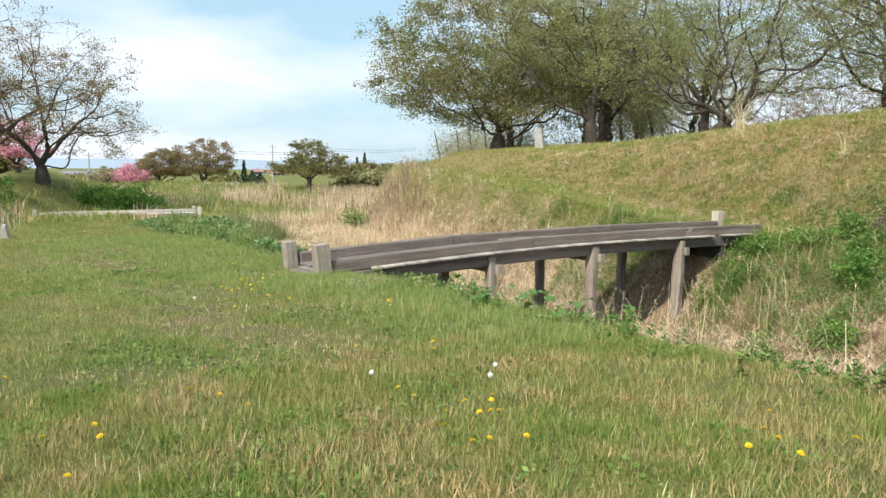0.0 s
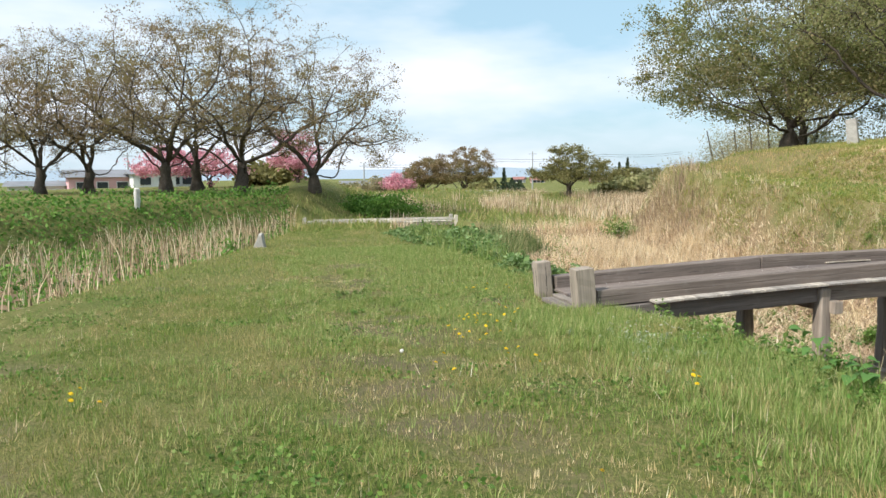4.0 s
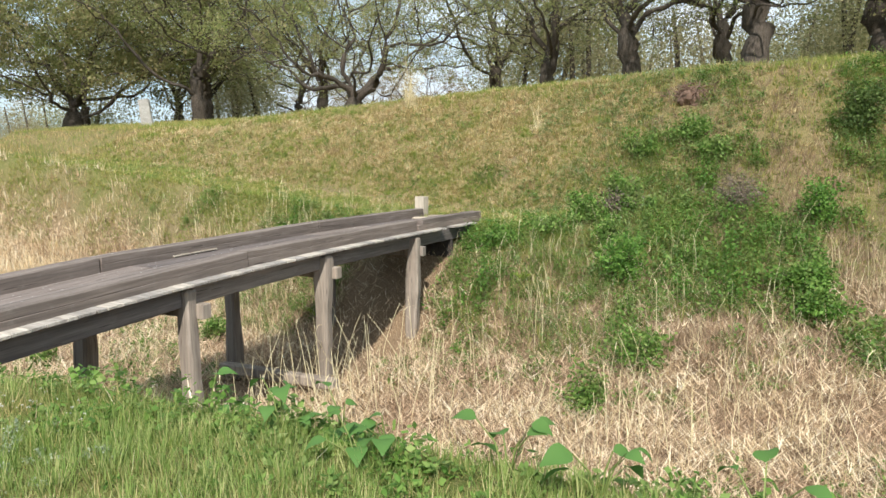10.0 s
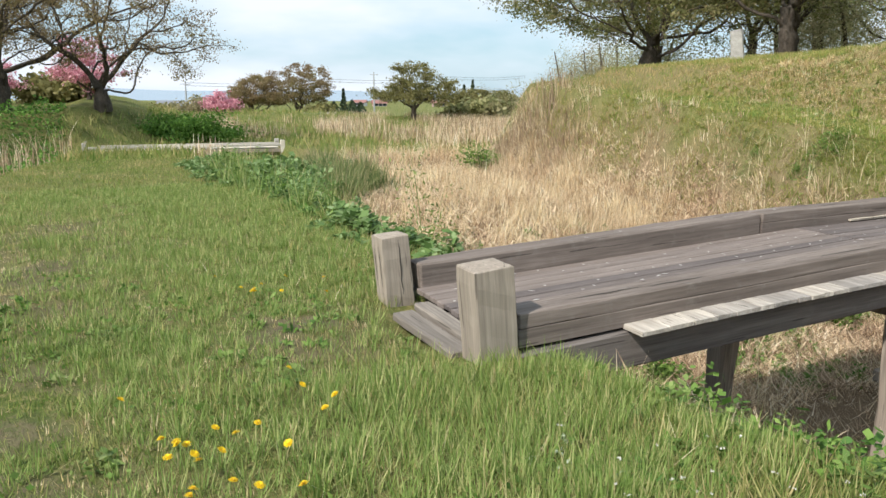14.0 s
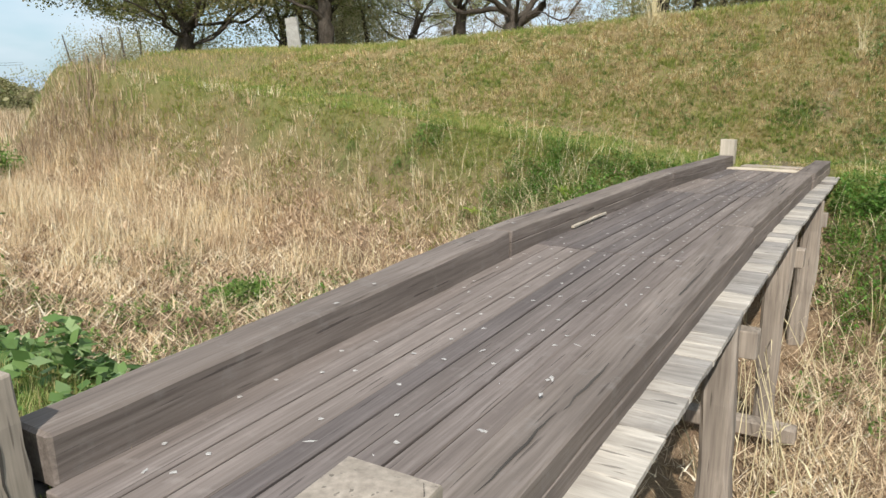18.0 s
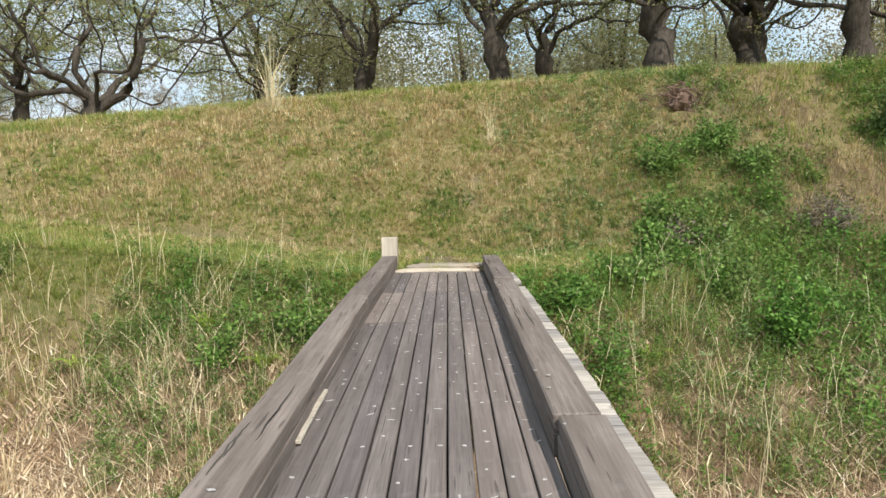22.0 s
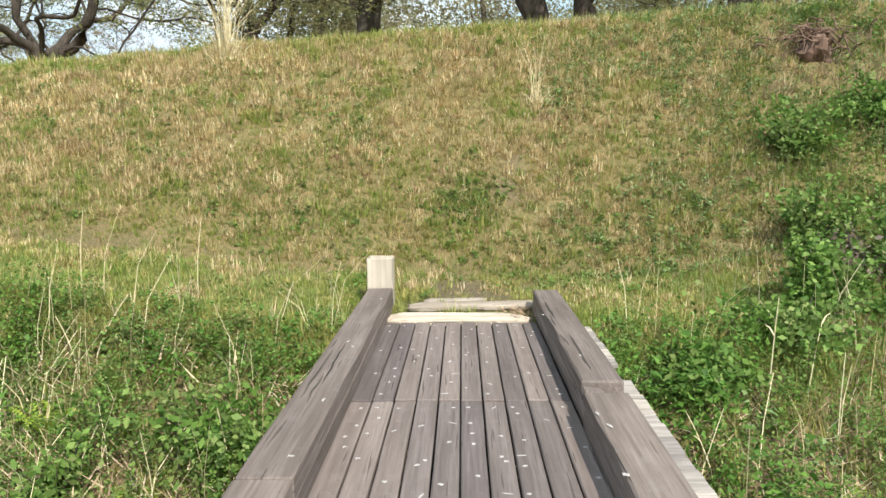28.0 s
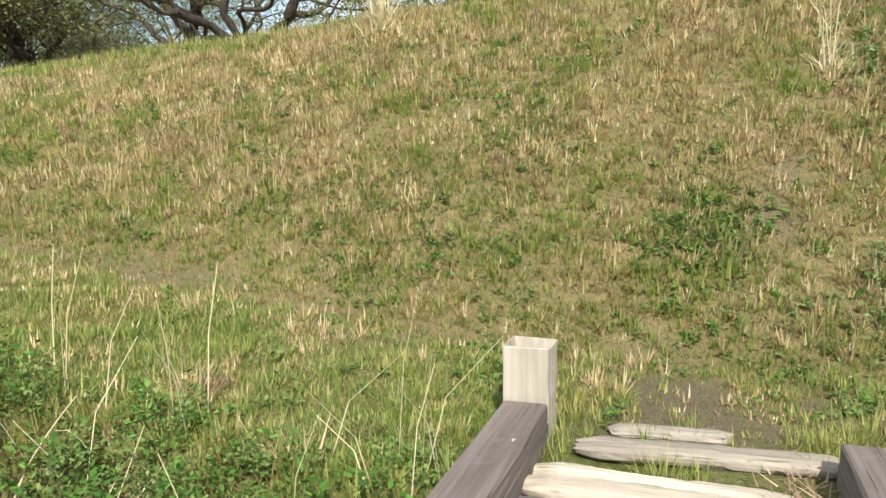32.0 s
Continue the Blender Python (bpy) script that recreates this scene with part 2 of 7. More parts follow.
M_REED = leaf_mat("gold_reed", [(0, (0.36, 0.27, 0.155)), (0.25, (0.70, 0.56, 0.35)), (0.7, (0.90, 0.76, 0.51)), (1, (0.95, 0.90, 0.72))],
                  [(0, (0.28, 0.19, 0.115)), (0.5, (0.64, 0.47, 0.30)), (1, (0.90, 0.74, 0.51))], 0.7, translucent=0.35)
M_STALK = leaf_mat("pale_stalk", [(0, (0.566, 0.472, 0.266)), (1, (0.802, 0.717, 0.487))], translucent=0.1)
M_WEED = leaf_mat("weed_leaf", [(0, (0.065, 0.145, 0.026)), (0.5, (0.13, 0.25, 0.045)), (1, (0.25, 0.375, 0.09))], [(0, (0.10, 0.15, 0.042)), (0.6, (0.18, 0.245, 0.072)), (1, (0.32, 0.36, 0.144))], 1.6, translucent=0.35, third=[(0, (0.065, 0.138, 0.024)), (1, (0.182, 0.312, 0.06))])
M_SILVER = leaf_mat("silver_leaf", [(0, (0.20, 0.26, 0.14)), (0.6, (0.34, 0.40, 0.26)), (1, (0.55, 0.60, 0.46))], translucent=0.25)
M_FERN = leaf_mat("young_fern", [(0, (0.22, 0.34, 0.04)), (1, (0.42, 0.52, 0.09))], translucent=0.4)
M_BIGLEAF = leaf_mat("broad_leaf", [(0, (0.07, 0.16, 0.035)), (0.6, (0.12, 0.24, 0.06)), (1, (0.22, 0.36, 0.13))], translucent=0.3)
M_IVY = leaf_mat("bank_leaf", [(0, (0.08, 0.15, 0.04)), (0.5, (0.16, 0.26, 0.08)), (1, (0.31, 0.41, 0.19))], translucent=0.35)
M_SEDGE = leaf_mat("sedge_blade", [(0, (0.085, 0.135, 0.045)), (0.55, (0.19, 0.25, 0.09)), (0.85, (0.36, 0.36, 0.17)), (1, (0.62, 0.53, 0.32))], translucent=0.3)
M_SHRUB = leaf_mat("shrub_leaf", [(0, (0.054, 0.126, 0.0216)), (0.6, (0.114, 0.24, 0.0408)), (1, (0.204, 0.36, 0.072))], translucent=0.35)
M_CROWN = leaf_mat("spring_leaf", [(0, (0.13, 0.14, 0.055)), (0.5, (0.23, 0.225, 0.095)), (0.85, (0.33, 0.29, 0.145)), (1, (0.43, 0.31, 0.19))], [(0, (0.13, 0.155, 0.045)), (0.6, (0.22, 0.25, 0.085)), (1, (0.33, 0.31, 0.145))], 0.35, translucent=0.38)
M_FRESH = leaf_mat("fresh_leaf", [(0, (0.18, 0.20, 0.08)), (0.5, (0.32, 0.32, 0.14)), (0.85, (0.42, 0.39, 0.20)), (1, (0.52, 0.40, 0.26))], [(0, (0.18, 0.23, 0.07)), (0.6, (0.30, 0.36, 0.12)), (1, (0.43, 0.43, 0.20))], 0.35, translucent=0.5)
M_CROWN_RED = leaf_mat("russet_leaf", [(0, (0.17, 0.125, 0.065)), (0.5, (0.28, 0.205, 0.11)), (1, (0.38, 0.27, 0.165))], [(0, (0.19, 0.165, 0.07)), (1, (0.33, 0.28, 0.125))], 0.3, translucent=0.5)
M_CROWN_DARK = leaf_mat("dark_leaf", [(0, (0.125, 0.125, 0.0438)), (0.6, (0.225, 0.213, 0.0813)), (1, (0.338, 0.3, 0.125))], translucent=0.4)
M_PINK = leaf_mat("cherry_blossom", [(0, (0.5, 0.19, 0.26)), (0.6, (0.72, 0.35, 0.42)), (1, (0.85, 0.56, 0.6))], translucent=0.35)
M_CONIFER = leaf_mat("conifer_needles", [(0, (0.03, 0.05, 0.028)), (1, (0.085, 0.12, 0.06))], translucent=0.15)
M_YELLOW = leaf_mat("dandelion_yellow", [(0, (0.75, 0.5, 0.01)), (1, (0.9, 0.68, 0.03))], translucent=0.2)
M_SEED = leaf_mat("seed_head", [(0, (0.6, 0.58, 0.52)), (1, (0.8, 0.78, 0.74))], translucent=0.4)
M_STEM = leaf_mat("green_stem", [(0, (0.16, 0.24, 0.06)), (1, (0.25, 0.3, 0.1))], translucent=0.2)
M_DEADSTEM = leaf_mat("dead_stem", [(0, (0.182, 0.119, 0.077)), (0.6, (0.364, 0.252, 0.168)), (1, (0.588, 0.434, 0.28))], translucent=0.15)
M_TWIG = leaf_mat("twig", [(0, (0.10, 0.08, 0.065)), (1, (0.24, 0.19, 0.15))], translucent=0.1)
M_FINETWIG = leaf_mat("fine_twig", [(0, (0.13, 0.10, 0.08)), (1, (0.30, 0.235, 0.18))], translucent=0.1)
M_CONIFER_LIGHT = leaf_mat("feathery_leaf", [(0, (0.04, 0.075, 0.018)), (1, (0.13, 0.19, 0.05))], translucent=0.3)
# blue of distant haze put into the hills' own colour
M_HAZE = plain_mat("haze_tinted_hill", (0.26, 0.33, 0.40), (0.32, 0.39, 0.46), 0.004, bump=0.0)
M_TUFT = leaf_mat("green_tuft", [(0, (0.135, 0.22, 0.05)), (0.5, (0.25, 0.35, 0.09)), (0.85, (0.42, 0.45, 0.18)), (1, (0.60, 0.52, 0.27))], translucent=0.4)
M_WOODS = leaf_mat("woodland_leaf", [(0, (0.20, 0.22, 0.095)), (0.5, (0.34, 0.35, 0.155)), (1, (0.50, 0.47, 0.25))], [(0, (0.23, 0.20, 0.12)), (1, (0.44, 0.38, 0.24))], 0.12, translucent=0.5)
M_REEDBROWN = leaf_mat("brown_reed", [(0, (0.22, 0.16, 0.11)), (0.6, (0.40, 0.30, 0.20)), (1, (0.6, 0.48, 0.33))], translucent=0.25)
M_WHITEWOOD = wood_mat("pale_rail", (0.5, 0.46, 0.4), (0.8, 0.76, 0.7), (3, 3, 20), streak=0.95)
M_WALL_PINK = plain_mat("pink_render", (0.62, 0.36, 0.38), (0.7, 0.44, 0.46), 0.6)
M_WALL_WHITE = plain_mat("white_render", (0.68, 0.68, 0.68), (0.8, 0.8, 0.79), 0.6)
M_ROOF_GREY = plain_mat("grey_roof", (0.16, 0.17, 0.19), (0.26, 0.27, 0.29), 0.8)
M_ROOF_RED = plain_mat("red_roof", (0.26, 0.13, 0.115), (0.33, 0.18, 0.16), 0.8)
M_GLASS = plain_mat("dark_window", (0.03, 0.035, 0.04), (0.06, 0.07, 0.08), 0.5, rough=0.2)
M_METAL = plain_mat("galvanised_steel", (0.3, 0.31, 0.32), (0.42, 0.43, 0.44), 4, rough=0.5)
M_TYRE = plain_mat("tyre_rubber", (0.02, 0.02, 0.02), (0.035, 0.035, 0.035), 5)


def ground_mat():
    """Soil and turf under the blades: green lawn, straw litter in the moat, worn earth on the paths."""
    m, n, l, b = node_mat("turf", 0.95, 0.1)
    a = n.new("ShaderNodeAttribute")
    a.attribute_name = "cover"
    s = n.new("ShaderNodeSeparateColor")
    l.new(a.outputs["Color"], s.inputs["Color"])
    f1, f2, f3 = noise_node(n, l, 0.6, 6, 0.65), noise_node(n, l, 14.0, 5, 0.7), noise_node(n, l, 55.0, 4, 0.7)
    lawn = ramp_node(n, l, f1, [(0.38, (0.095, 0.145, 0.03)), (0.62, (0.21, 0.2, 0.07))])
    lawn = mix_node(n, l, ramp_node(n, l, f2, [(0.45, (0, 0, 0)), (0.7, (1, 1, 1))]), lawn, (0.34, 0.28, 0.13))
    # hill turf colour, darkened so gaps between tufts read as shade
    hill = ramp_node(n, l, f2, [(0.36, (0.07, 0.085, 0.025)), (0.5, (0.16, 0.14, 0.055)), (0.68, (0.27, 0.185, 0.095))])
    hill = mix_node(n, l, ramp_node(n, l, f3, [(0.42, (0, 0, 0)), (0.6, (0.7, 0.7, 0.7))]), hill, (0.33, 0.265, 0.14))
    lawn = mix_node(n, l, ramp_node(n, l, f3, [(0.42, (0, 0, 0)), (0.62, (0.8, 0.8, 0.8))]), lawn, (0.06, 0.085, 0.02))
    dry = ramp_node(n, l, f3, [(0.3, (0.13, 0.09, 0.06)), (0.7, (0.40, 0.29, 0.185))])
    soil = ramp_node(n, l, f3, [(0.3, (0.085, 0.065, 0.048)), (0.7, (0.22, 0.17, 0.125))])
    c = mix_node(n, l, s.outputs["Green"], lawn, hill)
    c = mix_node(n, l, s.outputs["Red"], c, dry)
    edge = n.new("ShaderNodeMath")
    edge.operation = "MULTIPLY_ADD"
    l.new(f2, edge.inputs[0])
    edge.inputs[1].default_value = 2.4
    edge.inputs[2].default_value = -0.45
    pf = n.new("ShaderNodeMath")
    pf.operation = "MULTIPLY"
    pf.use_clamp = True
    l.new(edge.outputs[0], pf.inputs[0])
    l.new(s.outputs["Blue"], pf.inputs[1])
    c = mix_node(n, l, pf.outputs[0], c, soil)
    l.new(c, b.inputs["Base Color"])
    bump_node(n, l, b, mix_node(n, l, 0.4, f2, f3), 0.9, 0.07)
    return m


M_GROUND = ground_mat()


# ---- the lie of the land ----
def step(a, b, v):
    t = np.clip((v - a) / (b - a), 0, 1)
    return t * t * (3 - 2 * t)


def lane(x, xs, ys):
    return np.interp(x, xs, ys)


def near_top(x):
    return lane(x, (-60, -31, -16, 0, 16, 40), (-0.95, -0.8, -0.36, -0.1, 0.56, 0.9))


def near_edge(x):
    return lane(x, (-30, 0, 0.9, 2.2, 3, 6, 9, 14), (0.85, 0.85, 0.25, 0.30, 0.5, 0.35, 0.05, -0.15))


def shelf_z(x):
    return lane(x, (-26, -20, -8, -1, 3), (2.3, 2.2, 1.0, 0.17, 0.17))


def crest_z(x):
    return lane(x, (-26, -19, -14, -10, -2, 5, 13, 30), (2.9, 3.1, 3.1, 3.3, 3.85, 4.25, 4.4, 4.4))


def south(x, y):
    """Metres beyond the lawn's southern edge."""
    return lane(x, (-32, -26.5, -13.5, -1.8, 8), (-3.0, -3.2, -5.1, -8.3, -12.0)) - y


def bank(x, y):
    """Metres beyond the foot of the raised bank on which the cherry row stands."""
    return -0.507 * (x + 16) - 0.863 * (y + 13)


def rough(x, y, scale, seed):
    v = np.sin(x * scale + seed) * np.cos(y * scale * 1.13 + seed * 2.1) + 0.6 * np.sin(x * scale * 2.3 + y * scale * 1.7 + seed) + 0.4 * np.cos(x * scale * 4.1 - y * scale * 3.7 + seed * 3)
    return v / 2


def lattice(i, j, seed):
    v = np.sin(i * 127.1 + j * 311.7 + seed * 74.7) * 43758.5453
    return v - np.floor(v)


def clouds(x, y, scale, seed, octaves=3):
    """Smooth random patches from 0 to 1, scale to the metre."""
    x, y = np.asarray(x, float), np.asarray(y, float)
    out, amp, total = 0.0, 1.0, 0.0
    for o in range(octaves):
        u, v = x * scale * 2**o + 17.3 * o, y * scale * 2**o - 9.1 * o
        i, j = np.floor(u), np.floor(v)
        a, b = u - i, v - j
        a, b = a * a * (3 - 2 * a), b * b * (3 - 2 * b)
        w = (lattice(i, j, seed) * (1 - a) + lattice(i + 1, j, seed) * a) * (1 - b) + (lattice(i, j + 1, seed) * (1 - a) + lattice(i + 1, j + 1, seed) * a) * b
        out, total, amp = out + w * amp, total + amp, amp * 0.55
    return out / total


def pieces(y, knots):
    """Straight pieces between knots (y, z), whose y and z may change from point to point."""
    z = np.where(y <= knots[0][0], knots[0][1], knots[-1][1])
    for (y0, z0), (y1, z1) in zip(knots, knots[1:]):
        t = (y - y0) / (y1 - y0)
        z = np.where((t >= 0) & (t < 1), z0 + (z1 - z0) * t, z)
    return z


def height(x, y):
    x, y = np.asarray(x, float), np.asarray(y, float)
    top, edge = near_top(x), near_edge(x)
    floor = lane(x, (-30, -14, -5, 20), (-1.25, -1.35, -2.15, -2.2))
    near = top + (floor - top) * step(edge, edge + 2.3, y) - 0.10 * np.exp(-((x / 0.95) ** 4 + ((y + 0.05) / 0.42) ** 4))
    sz, cz = shelf_z(x), crest_z(x)
    far_l = pieces(y, [(10.3, floor), (11.9, floor + 1.0), (13.0, sz), (15.2, sz + 0.18), (17.2, sz + 0.18 + (cz - sz) * 0.52), (19.2, cz - 0.12), (20.4, cz), (34, cz + 1.1)])
    full = pieces(y, [(9.7, floor), (11.0, floor + 1.15), (12.2, -0.28), (13.0, sz), (15.2, sz + 0.18), (17.2, sz + 0.18 + (cz - sz) * 0.52), (19.2, cz - 0.12), (20.4, cz), (34, cz + 1.1)])
    far_l = far_l + (full - far_l) * step(-6, -3, x)
    far_r = pieces(y, [(8.4, floor), (11.5, floor + 1.2), (14.8, 0.75), (18.8, cz - 0.25), (20.2, cz), (34, cz + 1.1)])
    far_r = far_r + 0.10 * rough(x, y, 0.9, 3) * step(8.4, 11, y)
    w = step(1.9, 5.5, x)
    far = far_l * (1 - w) + far_r * w
    z = np.where(y < 7.5, near, np.maximum(far, floor))
    # beyond the end of the mound the land is flat
    flat = -0.75 + 0.12 * rough(x, y, 0.07, 1)
    keep = np.where(y > 6, step(-23.5, -20.3, x + 1.0 * np.clip(y - 16, 0, 22)), step(-40, -30, x))
    z = z * keep + flat * (1 - keep)
    # the reed bed and the raised bank south of the lawn
    d = south(x, y)
    s = step(0.0, 1.6, d) * (1 - step(-3, 3, x))
    z = z * (1 - s) - 1.15 * s
    q = bank(x, y)
    z = z + (2.0 * step(-0.5, 3, q) + 0.25 * step(3, 12, q)) * (1 - step(-2, 6, y)) * (1 - step(30, 60, q))
    z = z + 1.25 * np.exp(-(((x + 64) / 7) ** 2 + ((y - 12) / 13) ** 2))
    z = z + 0.03 * rough(x, y, 1.7, 5) + 0.018 * rough(x, y, 4.3, 2)
    return z


def stretch_axis(lo, hi, fine, far):
    mid = np.arange(lo, hi, fine)
    out = [fine]
    while sum(out) < far:
        out.append(out[-1] * 1.22)
    run = np.cumsum(out)
    return np.r_[lo - run[::-1], mid, hi + run]


def ground():
    xs, ys = stretch_axis(-24, 17, 0.24, 1500), stretch_axis(-11, 25, 0.24, 1500)
    gx, gy = np.meshgrid(xs, ys)
    gz = height(gx, gy)
    verts = np.stack([gx, gy, gz], -1).reshape(-1, 3)
    nx, ny = len(xs), len(ys)
    i = np.arange(nx * ny).reshape(ny, nx)
    faces = np.stack([i[:-1, :-1], i[:-1, 1:], i[1:, 1:], i[1:, :-1]], -1).reshape(-1, 4)
    me = raw_mesh("ground", verts, faces)
    x, y = gx.ravel(), gy.ravel()
    cov = me.color_attributes.new("cover", "FLOAT_COLOR", "POINT")
    dry, hill, path = cover(x, y)
    col = np.stack([dry, hill, path, np.ones_like(dry)], -1).astype(np.float32)
    cov.data.foreach_set("color", col.ravel())
    me.polygons.foreach_set("use_smooth", np.ones(len(faces), bool))
    me.materials.append(M_GROUND)
    return tagged(new("ground", me), "rolling turf with a dry reed moat and a grassy mound", "ground", kind="structure")


def cover(x, y):
    """How far the ground is dry litter, hill turf and bare earth."""
    e = near_edge(x)
    wob = 0.5 * rough(x, y, 1.1, 7)
    dry = step(e + 0.3, e + 1.1, y + wob * 0.4) * (1 - step(11.4, 13.4, y + wob)) * step(-32, -23, x)
    dry = np.maximum(dry, 0.45 * step(2.5, 5.5, x) * step(e + 1, e + 2, y) * (1 - step(12, 15, y + wob * 2)))
    d = south(x, y)
    dry = np.maximum(dry, step(0.3, 1.2, d) * (1 - step(-0.3, 1.0, bank(x, y))) * (1 - step(-3, 3, x)))
    hill = step(13.5, 15.5, y + wob) * step(-40, -26, x)
    path = 1.0 * np.exp(-(((y - 14.95 + 0.03 * x + 0.12 * np.sin(x * 1.9)) / 0.24) ** 2)) * 0.5 * step(-8, -6, x) * (1 - step(-2.2, -0.8, x)) * step(0.30, 0.5, clouds(x, y, 1.4, 15))
    path = np.maximum(path, np.exp(-(((x + 0.15) / 1.0) ** 2 + ((y + 0.95) / 0.6) ** 2)) * step(0.28, 0.5, clouds(x, y, 2.4, 73)))
    path = np.maximum(path, 1.0 * np.exp(-(((x - 0.2) / 0.85) ** 4 + ((y - 14.5) / 0.65) ** 4)) * step(0.3, 0.52, clouds(x, y, 2.2, 16)))
    worn = np.exp(-(((y + 2.95 + 0.05 * (x + 1)) / 0.9) ** 2)) * (1 - step(6, 10, x)) * step(-12, -4, x) * step(0.40, 0.56, clouds(x, y, 2.6, 71))
    path = np.maximum(path, 0.8 * worn)
    spots = step(0.66, 0.74, clouds(x, y, 0.9, 72)) * (y < 0) * step(-8, -2, x) * 0.4
    path = np.maximum(path, spots)
    for sx, sy, r in ((0.6, 16.2, 0.17), (0.75, 16.5, 0.13)):
        path = np.maximum(path, 1.2 * np.exp(-(((x - sx) / r) ** 2 + ((y - sy) / r) ** 2)))
    return dry, hill, path


def raw_mesh(name, verts, faces):
    """A mesh from arrays: all faces with the same number of corners."""
    me = bpy.data.meshes.new(name)
    verts, faces = np.asarray(verts, np.float32), np.asarray(faces, np.int32)
    k = faces.shape[1]
    me.vertices.add(len(verts))
    me.vertices.foreach_set("co", verts.ravel())
    me.loops.add(faces.size)
    me.loops.foreach_set("vertex_index", faces.ravel())
    me.polygons.add(len(faces))
    me.polygons.foreach_set("loop_start", np.arange(0, faces.size, k, dtype=np.int32))
    me.update(calc_edges=True)
    return me


def part(name, bm, material, parent=None, label="", at=None):
    """Links a bmesh, or a mesh, as one mesh object under a thing or a part."""
    if isinstance(bm, bmesh.types.BMesh):
        me = bpy.data.meshes.new(name)
        bm.to_mesh(me)
        bm.free()
    else:
        me = bm
    if material and not me.materials:
        me.materials.append(material)
    ob = new(name, me)
    if parent:
        ob.parent = parent
    if at is not None:
        ob.matrix_basis = at
    if label:
        ob["label"] = label
    return ob


def thing(name, label, category, at=None, group="", kind=""):
    ob = new(name)
    ob.empty_display_size = 0.1
    if at is not None:
        ob.matrix_basis = at
    return tagged(ob, label, category, group, kind)


def beam(size, bevel=0.012, wear=0.004, cuts=6, seed=0):
    """A sawn timber, centred, with rounded arrises and slightly uneven faces."""
    bm = bmesh.new()
    bmesh.ops.create_cube(bm, size=1)
    bmesh.ops.scale(bm, vec=size, verts=bm.verts)
    long = max(range(3), key=lambda k: size[k])
    if cuts:
        es = [e for e in bm.edges if abs((e.verts[0].co - e.verts[1].co)[long]) > size[long] * 0.9]
        bmesh.ops.subdivide_edges(bm, edges=es, cuts=cuts, use_grid_fill=True)
    if bevel:
        es = [e for e in bm.edges if len(e.link_faces) == 2 and e.calc_face_angle(0) > 1.0]
        bmesh.ops.bevel(bm, geom=es, offset=bevel, segments=1, affect="EDGES")
    rnd = random.Random(seed)
    for v in bm.verts:
        v.co += Vector((rnd.uniform(-wear, wear), rnd.uniform(-wear, wear), rnd.uniform(-wear, wear)))
    return bm


# ---- foliage made from arrays ----


def blade_mesh(name, base, tall, wide, lean, rng, taper=0.15, bend=0.5, plain=False):
    """One bent blade per base point: a tall quad pair and a tip."""
    n = len(base)
    az = rng.uniform(0, 2 * np.pi, n)
    side = np.stack([np.cos(az), np.sin(az), np.zeros(n)], -1) * (wide / 2)[:, None]
    la = rng.uniform(0, 2 * np.pi, n)
    out = np.stack([np.cos(la), np.sin(la), np.zeros(n)], -1) * (lean * tall)[:, None]
    up = np.zeros((n, 3))
    up[:, 2] = tall * np.sqrt(np.clip(1 - lean**2, 0.1, 1))
    low = base - np.array([0, 0, 0.02])
    mid = base + up * 0.55 + out * (0.55 * bend)
    tip = base + up + out
    if plain:
        v = np.stack([low - side * 1.25, low + side * 1.25, tip], 1).reshape(-1, 3)
        return raw_mesh(name, v, np.arange(n)[:, None] * 3 + np.arange(3)[None])
    v = np.stack([low - side, low + side, mid + side * 0.8, mid - side * 0.8, tip + side * taper, tip - side * taper], 1).reshape(-1, 3)
    k = np.arange(n)[:, None] * 6
    f = np.stack([k + [0, 1, 2, 3], k + [3, 2, 4, 5]], 1).reshape(-1, 4)
    return raw_mesh(name, v, f)


def clump_mesh(name, centre, per, radius, tall, size, rng, long=1.6, corners=4):
    """Leafy domes: leaves that point outwards and up over each centre."""
    n = len(centre) * per
    k = np.repeat(np.arange(len(centre)), per)
    a, q, h = rng.uniform(0, 6.283, n), np.sqrt(rng.random(n)), rng.random(n) ** 0.75
    r = radius[k] * q * np.sqrt(1 - 0.7 * h**2)
    ca, sa = np.cos(a), np.sin(a)
    at = centre[k] + np.stack([ca * r, sa * r, tall[k] * h * (1 - 0.45 * q**2)], -1)
    d = np.stack([ca * (0.3 + q), sa * (0.3 + q), rng.uniform(-0.35, 0.75, n)], -1) + rng.normal(size=(n, 3)) * 0.45
    d /= np.linalg.norm(d, axis=1)[:, None]
    s = np.cross(d, [0, 0, 1.0]) + rng.normal(size=(n, 3)) * 0.35
    s /= np.linalg.norm(s, axis=1)[:, None]
    w = size[k] * rng.uniform(0.5, 1.4, n)
    u, v = d * (w * long / 2)[:, None], s * (w / 2)[:, None]
    if corners == 3:
        pts = np.stack([at - u * 0.6 + v, at - u * 0.6 - v, at + u], 1).reshape(-1, 3)
        return raw_mesh(name, pts, np.arange(n)[:, None] * 3 + np.arange(3)[None])
    pts = np.stack([at - u, at + v, at + u, at - v], 1).reshape(-1, 3)
    return raw_mesh(name, pts, np.arange(n)[:, None] * 4 + np.arange(4)[None])


